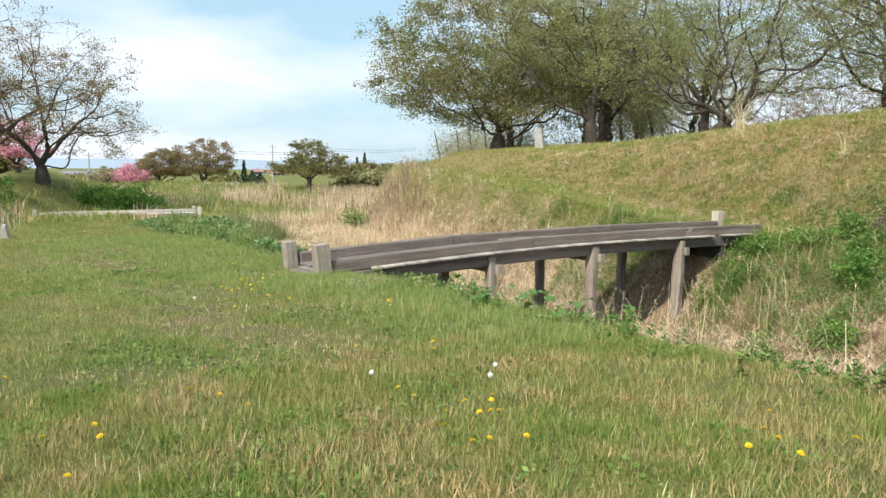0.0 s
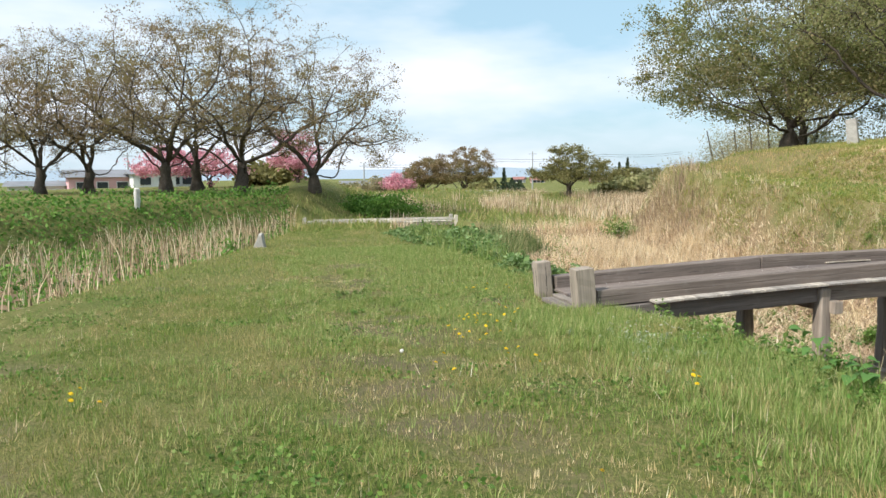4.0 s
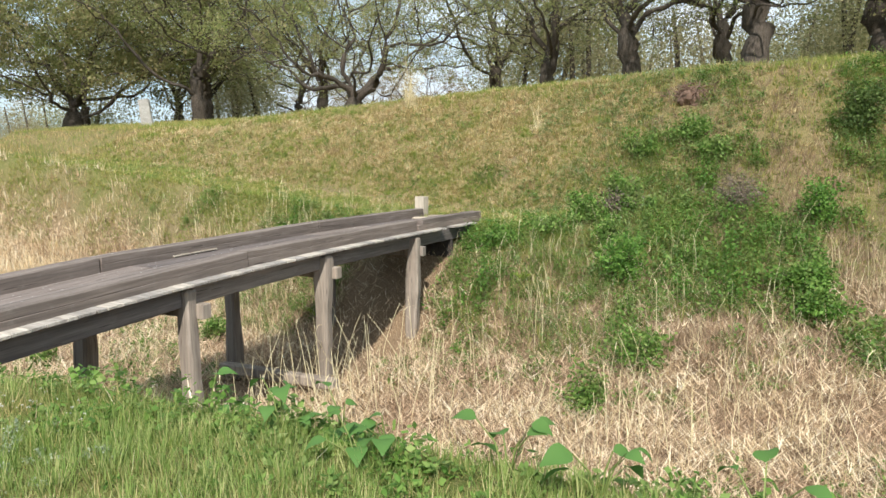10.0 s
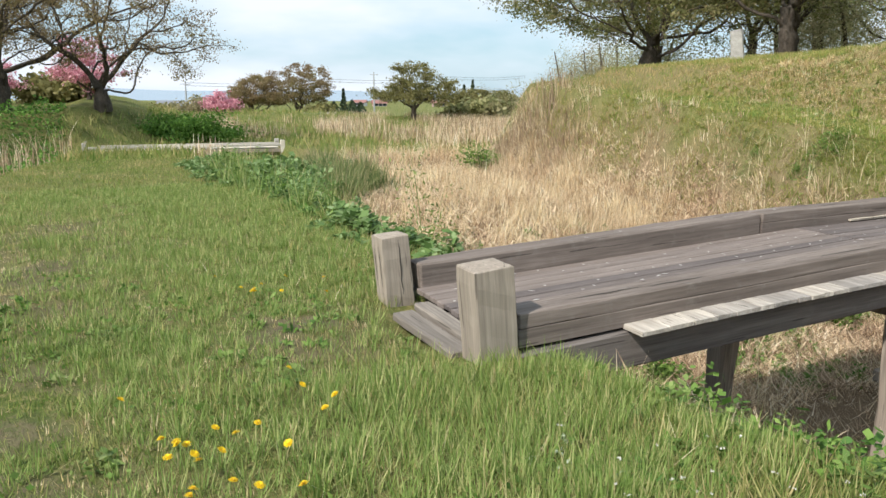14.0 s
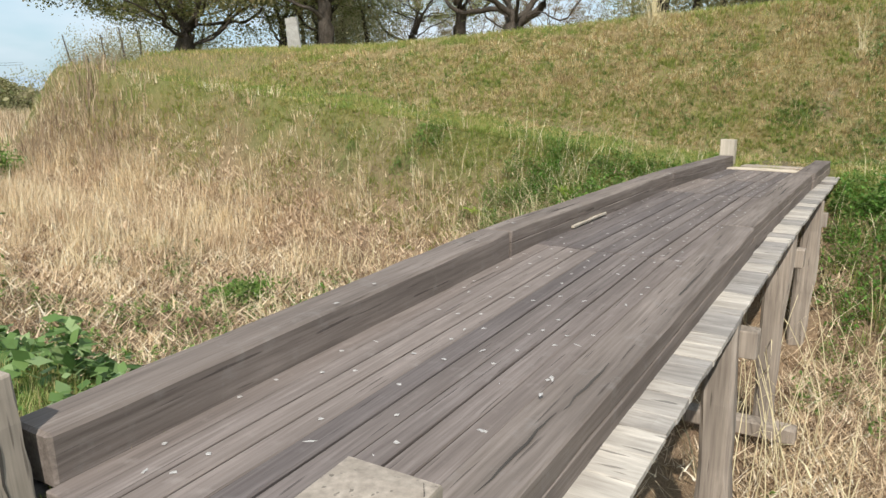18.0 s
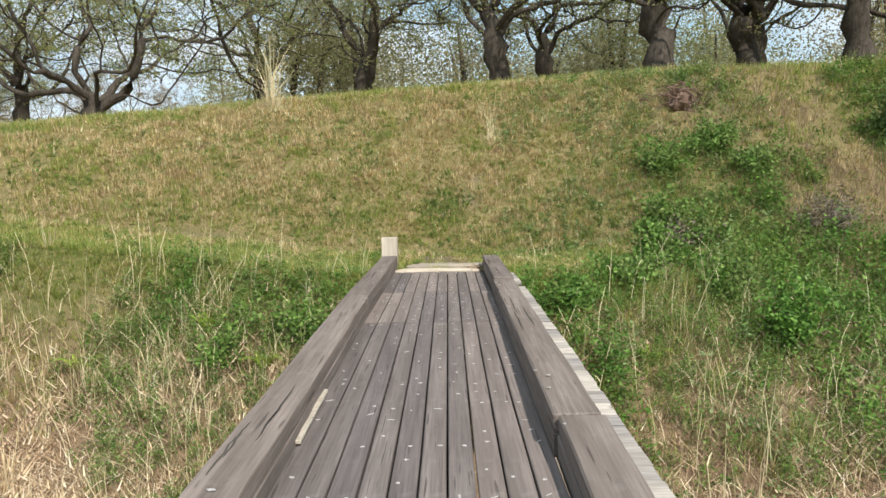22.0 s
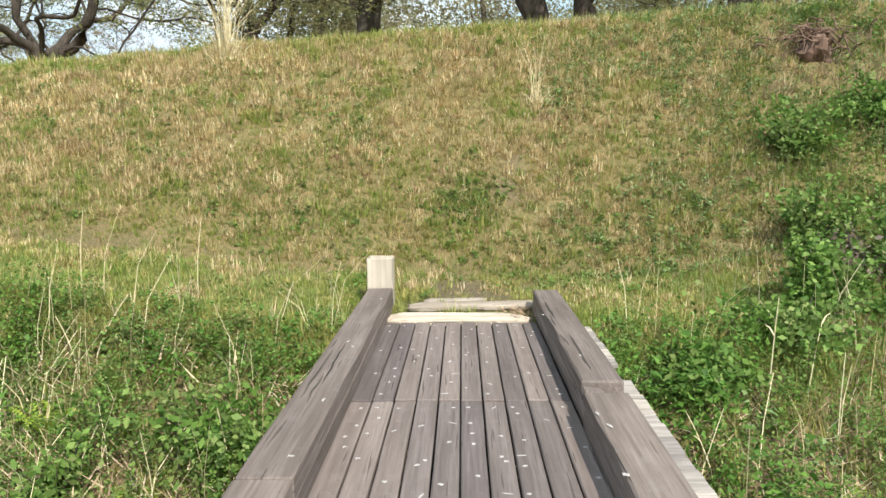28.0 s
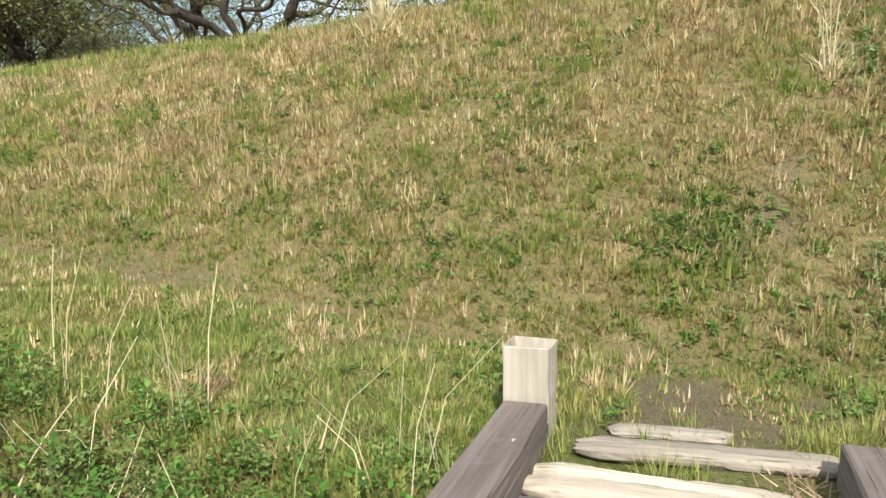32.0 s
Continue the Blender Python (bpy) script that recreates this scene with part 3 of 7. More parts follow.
def leaf_mesh(name, at, size, rng, flat=0.5, long=1.5, corners=4):
    """One small folded leaf per point, turned at random; flat near 1 lays the leaves level."""
    n = len(at)
    d = rng.normal(size=(n, 3))
    d[:, 2] *= 1 - flat
    d /= np.linalg.norm(d, axis=1)[:, None] + 1e-9
    r = rng.normal(size=(n, 3))
    r[:, 2] *= 1 - flat
    s = np.cross(d, r)
    s = np.cross(d, s) if flat > 0.7 else s
    s /= np.linalg.norm(s, axis=1)[:, None] + 1e-9
    a, b = d * (size * long / 2)[:, None], s * (size / 2)[:, None]
    if corners == 3:
        v = np.stack([at - a, at + a * 0.7 + b, at + a * 0.7 - b], 1).reshape(-1, 3)
        return raw_mesh(name, v, np.arange(n)[:, None] * 3 + np.arange(3)[None])
    v = np.stack([at - a, at + b, at + a, at - b], 1).reshape(-1, 3)
    f = (np.arange(n)[:, None] * 4 + np.arange(4)[None])
    return raw_mesh(name, v, f)


def tube_mesh(name, lines, sides=(9, 7, 5, 3)):
    """Tapered tubes along lines of (points, radii, level)."""
    vs, fs, at = [], [], 0
    for pts, rad, level in lines:
        k = sides[min(level, len(sides) - 1)]
        pts, rad = np.asarray(pts), np.asarray(rad)
        tan = np.gradient(pts, axis=0)
        tan /= np.linalg.norm(tan, axis=1)[:, None] + 1e-9
        ref = np.where(np.abs(tan[:, 2:3]) > 0.9, [[1.0, 0, 0]], [[0, 0, 1.0]])
        u = np.cross(tan, ref)
        u /= np.linalg.norm(u, axis=1)[:, None] + 1e-9
        w = np.cross(tan, u)
        a = np.arange(k) * 2 * np.pi / k
        ring = pts[:, None] + rad[:, None, None] * (np.cos(a)[None, :, None] * u[:, None] + np.sin(a)[None, :, None] * w[:, None])
        vs.append(ring.reshape(-1, 3))
        m = len(pts)
        i = at + np.arange(m * k).reshape(m, k)
        fs.append(np.stack([i[:-1], np.roll(i[:-1], -1, 1), np.roll(i[1:], -1, 1), i[1:]], -1).reshape(-1, 4))
        at += m * k
    return raw_mesh(name, np.concatenate(vs), np.concatenate(fs))


def colonise(rng, aims, pts, par, stride, kill, wild, limit=110):
    """Lets limbs grow from the first points towards the aims, as branches reach for light."""
    room = len(pts) + 14000
    at, up, kids = np.zeros((room, 3)), np.full(room, -1), np.zeros(room, int)
    n = len(pts)
    at[:n], up[:n] = pts, par
    far = np.linalg.norm(aims[:, None] - at[None, :n], axis=2)
    near, gap = far.argmin(1), far.min(1)
    for _ in range(limit):
        live = np.flatnonzero(gap > kill)
        if not len(live):
            break
        pull = aims[live] - at[near[live]]
        pull /= np.linalg.norm(pull, axis=1)[:, None]
        total = np.zeros((n, 3))
        np.add.at(total, near[live], pull)
        src = np.unique(near[live])
        src = src[kids[src] < 3]
        if not len(src) or n + len(src) > room:
            break
        way = total[src] / (np.linalg.norm(total[src], axis=1)[:, None] + 1e-9)
        way = way + 0.55 * (at[src] - at[up[src]]) / stride + rng.normal(size=(len(src), 3)) * wild
        way /= np.linalg.norm(way, axis=1)[:, None]
        m = len(src)
        at[n:n + m], up[n:n + m] = at[src] + way * stride, src
        kids[src] += 1
        far = np.linalg.norm(aims[live][:, None] - at[None, n:n + m], axis=2)
        k, g = far.argmin(1), far.min(1)
        better = g < gap[live]
        near[live[better]], gap[live[better]] = n + k[better], g[better]
        n += m
    return at[:n], up[:n]


def grow(rng, tall, spread, girth, fork, limbs=6, aims=650, low=0.45, hollow=0.3, wild=0.3, rise=(25, 65)):
    """The limbs of a broad old tree as lines of points and radii, and the points of its fine twigs."""
    base = fork + (tall - fork) * 0.36
    d = rng.normal(size=(aims, 3))
    d /= np.linalg.norm(d, axis=1)[:, None]
    lump = np.ones(aims)
    for _ in range(5):
        lump += 0.09 * np.cos(d @ rng.normal(size=3) * 4 + rng.uniform(0, 6))
    d[:, 2] = np.where(d[:, 2] < 0, d[:, 2] * low, d[:, 2])
    goal = np.array([0, 0, base]) + d * (rng.random(aims) ** hollow * lump)[:, None] * np.array([spread / 2, spread / 2, tall - base])
    goal = goal[goal[:, 2] > 0.9]
    stride = spread / 36
    pts, par = [np.array([0, 0, -0.25])], [0]
    lean = rng.normal(size=2) * 0.12
    m = max(3, int(fork / stride) + 2)
    for k in range(1, m):
        f = k / (m - 1)
        pts.append(np.array([lean[0] * fork * f, lean[1] * fork * f, fork * f - 0.25 * (1 - f)]) + rng.normal(size=3) * 0.05 * fork * f)
        par.append(k - 1)
    for k in range(limbs):
        src = m - 1 if k % 2 == 0 else max(1, int((m - 1) * rng.uniform(0.55, 1)))
        az, el = 6.283 * (k + rng.uniform(-0.3, 0.3)) / limbs, radians(rng.uniform(*rise))
        way = np.array([math.cos(az) * math.cos(el), math.sin(az) * math.cos(el), math.sin(el)])
        for _ in range(int(spread * rng.uniform(0.14, 0.26) / stride)):
            way = way + rng.normal(size=3) * wild * 0.8 + np.array([0, 0, 0.04])
            way /= np.linalg.norm(way)
            pts.append(pts[src] + way * stride)
            par.append(src)
            src = len(pts) - 1
    at, up = colonise(rng, goal, np.array(pts), np.array(par), stride, stride * 1.5, wild)
    n = len(at)
    tips = np.zeros(n)
    has = np.bincount(up[1:], minlength=n)
    tips[has == 0] = 1
    for k in range(n - 1, 0, -1):
        tips[up[k]] += tips[k]
    fine = 0.011
    rad = fine * tips ** (math.log(girth / fine) / math.log(tips[0]))
    rad *= 1 + 0.35 * np.clip(1 - at[:, 2] / 0.6, 0, 1) * (rad > girth * 0.5)
    main = np.full(n, -1)
    for k in range(1, n):
        if main[up[k]] < 0 or tips[k] > tips[main[up[k]]]:
            main[up[k]] = k
    lines = []
    for k in range(1, n):
        if main[up[k]] == k and up[k] != 0:
            continue
        run = [up[k]]
        j = k
        while j >= 0:
            run.append(j)
            j = main[j]
        r = rad[run]
        r[0] = min(r[0], r[1] * 1.15)
        r = r * (1 + 0.10 * rng.normal(size=len(r)) * (r > 0.06))
        lines.append((at[run], r, 0 if r[1] > 0.13 else 1 if r[1] > 0.05 else 2 if r[1] > 0.022 else 3))
    thin = np.flatnonzero(rad < fine * 2.6)
    return lines, at[thin], at[thin] - at[up[thin]]


def twig_mesh(name, at, way, long, wide, rng):
    """Fine tapering twigs, three-sided, from each point along its way."""
    n = len(at)
    way = way / (np.linalg.norm(way, axis=1)[:, None] + 1e-9)
    way = way * 0.7 + rng.normal(size=(n, 3)) * 0.5 + [0, 0, 0.12]
    way /= np.linalg.norm(way, axis=1)[:, None]
    u = np.cross(way, rng.normal(size=(n, 3)))
    u /= np.linalg.norm(u, axis=1)[:, None] + 1e-9
    w = np.cross(way, u)
    tip = at + way * long[:, None]
    v = np.stack([at + u * wide, at - u * wide * 0.5 + w * wide * 0.87, at - u * wide * 0.5 - w * wide * 0.87, tip], 1).reshape(-1, 3)
    k = np.arange(n)[:, None] * 4
    f = np.stack([k + [0, 1, 3], k + [1, 2, 3], k + [2, 0, 3]], 1).reshape(-1, 3)
    return raw_mesh(name, v, f), tip


def make_tree(name, label, at, seed, tall=10.0, spread=10.0, girth=0.4, fork=2.0, leaves=9000, size=0.11, mat=None, group="", limbs=6, aims=650, low=0.45, hollow=0.3, wild=0.3, rise=(25, 65), twigs=2, bunch=0.16, wood=None):
    rng = np.random.default_rng(seed)
    lines, thin, way = grow(rng, tall, spread, girth, fork, limbs, aims, low, hollow, wild, rise)
    t = thing(name, label, "tree", at if isinstance(at, Matrix) else pose(*at), group)
    part("trunk", tube_mesh("trunk", lines, (10, 7, 4, 3)), M_BARK, t)
    base, way = np.repeat(thin, twigs, 0), np.repeat(way, twigs, 0)
    me, tip = twig_mesh("twig", base, way, rng.uniform(0.5, 1.5, len(base)) * spread * 0.045, 0.007, rng)
    part("twig", me, wood or M_BARK, t)
    m = max(1, leaves // 24)
    k, f = rng.integers(0, len(base), m), rng.random(m)[:, None] ** 0.6
    heart, wide = base[k] * (1 - f) + tip[k] * f, rng.uniform(0.5, 1.5, m) * bunch
    k = rng.integers(0, m, leaves)
    pick = heart[k] + rng.normal(size=(leaves, 3)) * wide[k][:, None] * np.array([1.25, 1.25, 0.6])
    part("crown", leaf_mesh("crown", pick, rng.uniform(0.6, 1.3, leaves) * size, rng, 0.25, 1.4, 3), mat or M_CROWN, t)
    return t


def tussock_mesh(name, centre, count, tall, wide, rng, width=(0.004, 0.009), flop=0.75):
    """Bunches of blades that spread outwards from each centre."""
    n = len(centre) * count
    k = np.repeat(np.arange(len(centre)), count)
    az = rng.uniform(0, 6.283, n)
    r = np.sqrt(rng.random(n)) * wide[k]
    base = centre[k] + np.stack([np.cos(az) * r, np.sin(az) * r, np.zeros(n)], -1)
    h = tall[k] * rng.uniform(0.45, 1.1, n)
    lean = np.clip(0.2 + flop * rng.random(n), 0, 0.97)
    w = rng.uniform(*width, n) / 2
    side = np.stack([-np.sin(az), np.cos(az), np.zeros(n)], -1) * w[:, None]
    out = np.stack([np.cos(az), np.sin(az), np.zeros(n)], -1) * (lean * h)[:, None]
    up = np.zeros((n, 3))
    up[:, 2] = h * np.sqrt(1 - lean**2)
    low, tip = base - [0, 0, 0.02], base + up + out
    v = np.stack([low - side * 1.25, low + side * 1.25, tip], 1).reshape(-1, 3)
    return raw_mesh(name, v, np.arange(n)[:, None] * 3 + np.arange(3)[None])


def on_ground(x, y, sink=0.0):
    return (x, y, float(height(x, y)) - sink)


# ---- the large structure ----
ground()


# ---- the timber footbridge ----
def deck_z(y):
    return 0.28 - (0.30 * ((y - 8.5) / 8.5) ** 2 if y < 8.5 else 0.02 * ((y - 8.5) / 4.7) ** 2)


def along(x, y0, y1, z0, z1):
    """The pose of a timber that lies along y from y0 to y1."""
    return pose(x, (y0 + y1) / 2, (z0 + z1) / 2, math.degrees(math.atan2(z1 - z0, y1 - y0)))


def footbridge():
    rnd = random.Random(4)
    br = thing("timber_footbridge", "weathered grey timber footbridge with low kerb beams over the dry moat", "bridge", pose(0, 0, 0))
    for y0, y1 in ((0.16, 4.62), (4.62, 8.8), (8.8, 10.9), (10.9, 13.15)):
        for k in range(10):
            x = -0.63 + k * 0.14
            a, b = y0 + 0.004 + rnd.uniform(0, 0.012), y1 - 0.004 - rnd.uniform(0, 0.012)
            dz = rnd.uniform(-0.004, 0.004)
            part("plank", beam((0.129, b - a, 0.045), 0.006, 0.0015, 5, rnd.random()), M_DECK, br, at=along(x, a, b, deck_z(a) - 0.0225 + dz, deck_z(b) - 0.0225 + dz))
            for j in range(max(2, int((b - a) / 0.22))):
                if rnd.random() < 0.42:
                    continue
                y = a + 0.12 + j * (b - a - 0.24) / max(1, int((b - a) / 0.22) - 1)
                part("nail_plug", nail_mesh(rnd.randrange(7)), M_NAIL, br, at=pose(x + rnd.uniform(-0.035, 0.035), y + rnd.uniform(-0.12, 0.12) * (0 < j < int((b - a) / 0.22) - 1), lin_z(y, a, b) + dz + 0.001, rz=rnd.uniform(0, 360)))
    for side, cuts in ((1, (0.20, 5.25, 10.44, 13.72)), (-1, (0.20, 4.1, 9.3, 13.86))):
        for n, (y0, y1) in enumerate(zip(cuts, cuts[1:])):
            dx = rnd.uniform(-0.012, 0.012)
            if n == 0 and side < 0:
                part("kerb_beam", beam((0.256, y1 - y0 - 0.012, 0.232), 0.014, 0.004, 12, 41), M_CURB, br, at=along(side * (0.83 + dx), y0, y1, deck_z(y0) + 0.086, deck_z(y1) + 0.086))
                continue
            part("kerb_beam", beam((0.258, y1 - y0 - 0.012, 0.128), 0.005, 0.003, 12, n + side), M_CURB, br, at=along(side * (0.83 + dx), y0, y1, deck_z(y0) + 0.035, deck_z(y1) + 0.035))
            if n == 2 and side > 0:
                part("kerb_splinter", beam((0.12, 0.17, 0.08), 0.012, 0.008, 3, 8), M_CURB, br, at=pose(0.77, y0 + 0.10, deck_z(y0) + 0.137))
                y0 += 0.20
            part("kerb_cap", beam((0.25, y1 - y0 - 0.02, 0.108), 0.010, 0.004, 12, n + side + 0.5), M_CURB, br, at=along(side * (0.83 + dx), y0, y1, deck_z(y0) + 0.150, deck_z(y1) + 0.150))
            for c in range(3):
                a = y0 + (y1 - y0) * rnd.uniform(0.05, 0.6)
                b = a + rnd.uniform(0.5, 1.3)
                if b < y1 - 0.1:
                    za, zb = (deck_z(y0) + (deck_z(y1) - deck_z(y0)) * (q - y0) / (y1 - y0) + 0.2035 for q in (a, b))
                    part("crack", crack_mesh(b - a, c + n), M_DARKWOOD, br, at=along(side * 0.83 + rnd.uniform(-0.08, 0.08), a, b, za, zb))
    part("kerb_batten", beam((0.03, 0.95, 0.024), 0.004, 0.003, 4, 4), M_PALE, br, "bleached batten beside the kerb", at=along(-0.675, 5.42, 6.37, deck_z(5.42) + 0.013, deck_z(6.37) + 0.013))
    for side in (1, -1):
        for y0, y1 in ((0.12, 4.0), (4.0, 7.0), (7.0, 10.0), (10.0, 13.4)):
            part("main_beam", beam((0.20, y1 - y0 - 0.006, 0.27), 0.014, 0.004, 10, y0), M_BEAM, br, at=along(side * 0.91, y0, y1, deck_z(y0) - 0.19, deck_z(y1) - 0.19))
    for y0, y1 in ((0.16, 4.62), (4.62, 8.8), (8.8, 10.9), (10.9, 13.15)):
        part("main_beam", beam((0.18, y1 - y0 - 0.006, 0.25), 0.01, 0.002, 6, y0), M_BEAM, br, at=along(0, y0, y1, deck_z(y0) - 0.177, deck_z(y1) - 0.177))
    y, k = 1.05, 0
    while y < 12.95:
        w = rnd.uniform(0.12, 0.27)
        if not (11.35 < y < 11.6 or 10.85 < y < 10.95):
            part("edge_board", beam((0.215 + rnd.uniform(-0.012, 0.012), w - 0.006, 0.035), 0.004, 0.003, 2, k), M_LEDGE, br, at=along(1.065, y, y + w, deck_z(y) - 0.035, deck_z(y + w) - 0.035))
        y, k = y + w, k + 1
    for y0, y1 in ((1.3, 5.0), (5.05, 9.0), (9.05, 13.3)):
        part("edge_board", beam((0.09, y1 - y0, 0.03), 0.004, 0.003, 6, y0), M_CURB, br, at=along(-1.0, y0, y1, deck_z(y0) - 0.03, deck_z(y1) - 0.03))
    for n, y in enumerate((4.0, 7.0, 10.0)):
        for side in (1, -1):
            x = side * 0.95
            foot = min(float(height(x, y)), -1.6) - 0.35
            top = deck_z(y) - 0.10
            part("leg", leg_mesh(top - foot, n * 2 + side), M_LEG, br, at=pose(x + 0.06 * side, y + 0.05 * n, foot, rz=4 * n * side))
        part("cap_beam", beam((2.38, 0.16, 0.2), 0.01, 0.004, 6, n), M_LEG, br, at=pose(0.02, y + 0.14 + 0.05 * n, deck_z(y) - 0.40))
        if n < 2:
            part("sill_beam", beam((2.45, 0.2, 0.17), 0.02, 0.006, 6, n + 9), M_LEG, br, at=pose(0.12, y - 0.16, -1.93))
    # joists coloured near-black for the shade beneath the deck
    for x in (-0.66, -0.42, -0.14, 0.14, 0.42, 0.66):
        for y0, y1 in ((0.25, 4.0), (4.0, 7.0), (7.0, 10.0), (10.0, 13.1)):
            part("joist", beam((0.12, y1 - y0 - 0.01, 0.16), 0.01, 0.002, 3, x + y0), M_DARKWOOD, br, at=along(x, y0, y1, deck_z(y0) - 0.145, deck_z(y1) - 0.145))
    # retaining boards, darkened in colour to stand for the shade they are in
    for k in range(8):
        tall = deck_z(11.9) - 0.33 + 1.75 - 0.05 * rnd.random()
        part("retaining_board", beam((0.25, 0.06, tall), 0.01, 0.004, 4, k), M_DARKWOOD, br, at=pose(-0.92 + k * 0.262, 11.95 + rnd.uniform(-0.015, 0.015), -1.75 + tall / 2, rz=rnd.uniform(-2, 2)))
    for k, (w, y, z, x, turn) in enumerate(((0.18, -0.085, -0.115, 0.20, 1.4), (0.145, 0.085, -0.075, 0.14, -0.8))):
        part("threshold_board", beam((1.06, w, 0.07), 0.012, 0.004, 8, k + 1), M_SILL, br, "split grey threshold board", at=pose(x, y, z, 2.0, 0, turn))
    stand_a, stand_b = pose(-0.86, 0.08, 0.44 - 0.946, 5.0, -1.0), pose(0.87, 0.085, 0.53 - 0.996, 5.0, 0.8)
    part("post", post_mesh(0.95, 1), M_POST, br, "square grey gate post with a worn pyramid top", at=stand_a)
    part("post", post_mesh(1.0, 2, 0.28), M_POST, br, "square grey gate post with a worn pyramid top", at=stand_b)
    part("post", post_mesh(0.95, 3, 0.26), M_PALE, br, "bleached cream post with a hollow top", at=pose(-0.83, 14.0, 0.76 - 0.95))
    for k, (stand, side, off, z) in enumerate(((stand_a, 0, -0.07, 0.70), (stand_a, 0, 0.05, 0.66), (stand_a, 1, 0.02, 0.68), (stand_b, 0, -0.08, 0.72), (stand_b, 0, 0.04, 0.74), (stand_b, 1, 0.05, 0.74), (stand_b, 1, -0.06, 0.66))):
        at = pose(0.1245, off, z, 90, 0, 90) if side else pose(off, -0.1245, z, 90)
        part("crack", crack_mesh(0.4 + 0.04 * k, k), M_DARKWOOD, br, at=stand @ at)
    # pale scuffs along the kerbs
    for k in range(30):
        side, y = rnd.choice((-1, 1)), rnd.uniform(0.4, 13.4)
        inner = rnd.random() < 0.6
        at = pose(side * (0.83 - 0.05 - 0.06 * inner) + rnd.uniform(-0.05, 0.03), y, deck_z(y) + 0.2046, rz=rnd.uniform(-25, 25)) @ Matrix.Diagonal((0.7, rnd.uniform(0.7, 2.6), 0.5, 1))
        part("scuff", nail_mesh(rnd.randrange(7)), M_NAIL, br, at=at)
    part("log", log_mesh(1.34, 0.11, 5), M_LOG, br, "bleached split log at the far end", at=pose(-0.03, 13.28, 0.245, rz=0.6))
    part("log", log_mesh(1.22, 0.10, 6), M_LOG, br, "bleached split log at the far end", at=pose(-0.06, 13.45, 0.235, rz=-2))
    part("log", log_mesh(1.34, 0.105, 7), M_LOG, br, "bleached split log at the far end", at=pose(0.14, 13.84, 0.265, rz=5))
    part("log", log_mesh(0.64, 0.08, 8), M_LOG, br, "bleached split log at the far end", at=pose(-0.06, 14.12, 0.26, rz=7))
    return br


def crack_mesh(long, seed):
    """A drying crack seen from above: a thin jagged dark sliver along y."""
    rnd = random.Random(seed)
    v, f, x = [], [], 0.0
    for k in range(13):
        x += rnd.uniform(-0.006, 0.006)
        w = 0.006 * math.sin(math.pi * (k + 0.2) / 12.4) + 0.0008
        y = (k / 12 - 0.5) * long
        v += [(x - w, y, 0.003), (x + w, y, 0.003)]
        if k:
            f.append((2 * k - 2, 2 * k - 1, 2 * k + 1, 2 * k))
    return raw_mesh("crack", v, f)


NAILS = {}


def nail_mesh(k):
    """The pale worn disc round a nail."""
    if k not in NAILS:
        rnd = random.Random(k)
        bm = bmesh.new()
        bmesh.ops.create_cone(bm, cap_ends=True, segments=9, radius1=0.015, radius2=0.012, depth=0.0016)
        for v in bm.verts:
            v.co.x *= rnd.uniform(0.3, 1.3) * (2.0 if k in (2, 5) else 1)
            v.co.y *= rnd.uniform(0.3, 1.3) * (0.5 if k in (2, 5) else 1)
        me = bpy.data.meshes.new("nail_plug")
        bm.to_mesh(me)
        bm.free()
        NAILS[k] = me
    return NAILS[k]


def lin_z(y, a, b):
    return deck_z(a) + (deck_z(b) - deck_z(a)) * (y - a) / (b - a)


def leg_mesh(tall, seed):
    """A rough-hewn square leg, waisted and chipped, standing on z = 0."""
    rnd = random.Random(seed)
    bm = beam((0.255, 0.235, tall), 0.035, 0.006, 10, seed)
    for v in bm.verts:
        f = v.co.z / tall + 0.5
        k = 0.94 + 0.12 * math.sin(f * 5 + seed) + 0.06 * math.sin(f * 17 + seed * 2)
        v.co.x *= k
        v.co.y *= k
        v.co.z += tall / 2
        v.co.x += 0.03 * math.sin(f * 3 + seed)
    return bm


def post_mesh(tall, seed, w=0.25):
    """A square post with a low worn pyramid on top and drying cracks."""
    bm = beam((w, w, tall), 0.007, 0.004, 9, seed)
    rnd = random.Random(seed)
    top = [f for f in bm.faces if f.normal.z > 0.9]
    r = bmesh.ops.inset_region(bm, faces=top, thickness=w * (0.28 if seed != 3 else 0.17), depth=0.006)
    if seed == 3:
        for v in {v for f in top for v in f.verts}:
            v.co.z -= 0.13 + rnd.uniform(0, 0.03)
    for v in bm.verts:
        v.co.z += tall / 2
    me = bpy.data.meshes.new("post")
    bm.to_mesh(me)
    bm.free()
    me.materials.append(M_POST if seed != 3 else M_PALE)
    return me


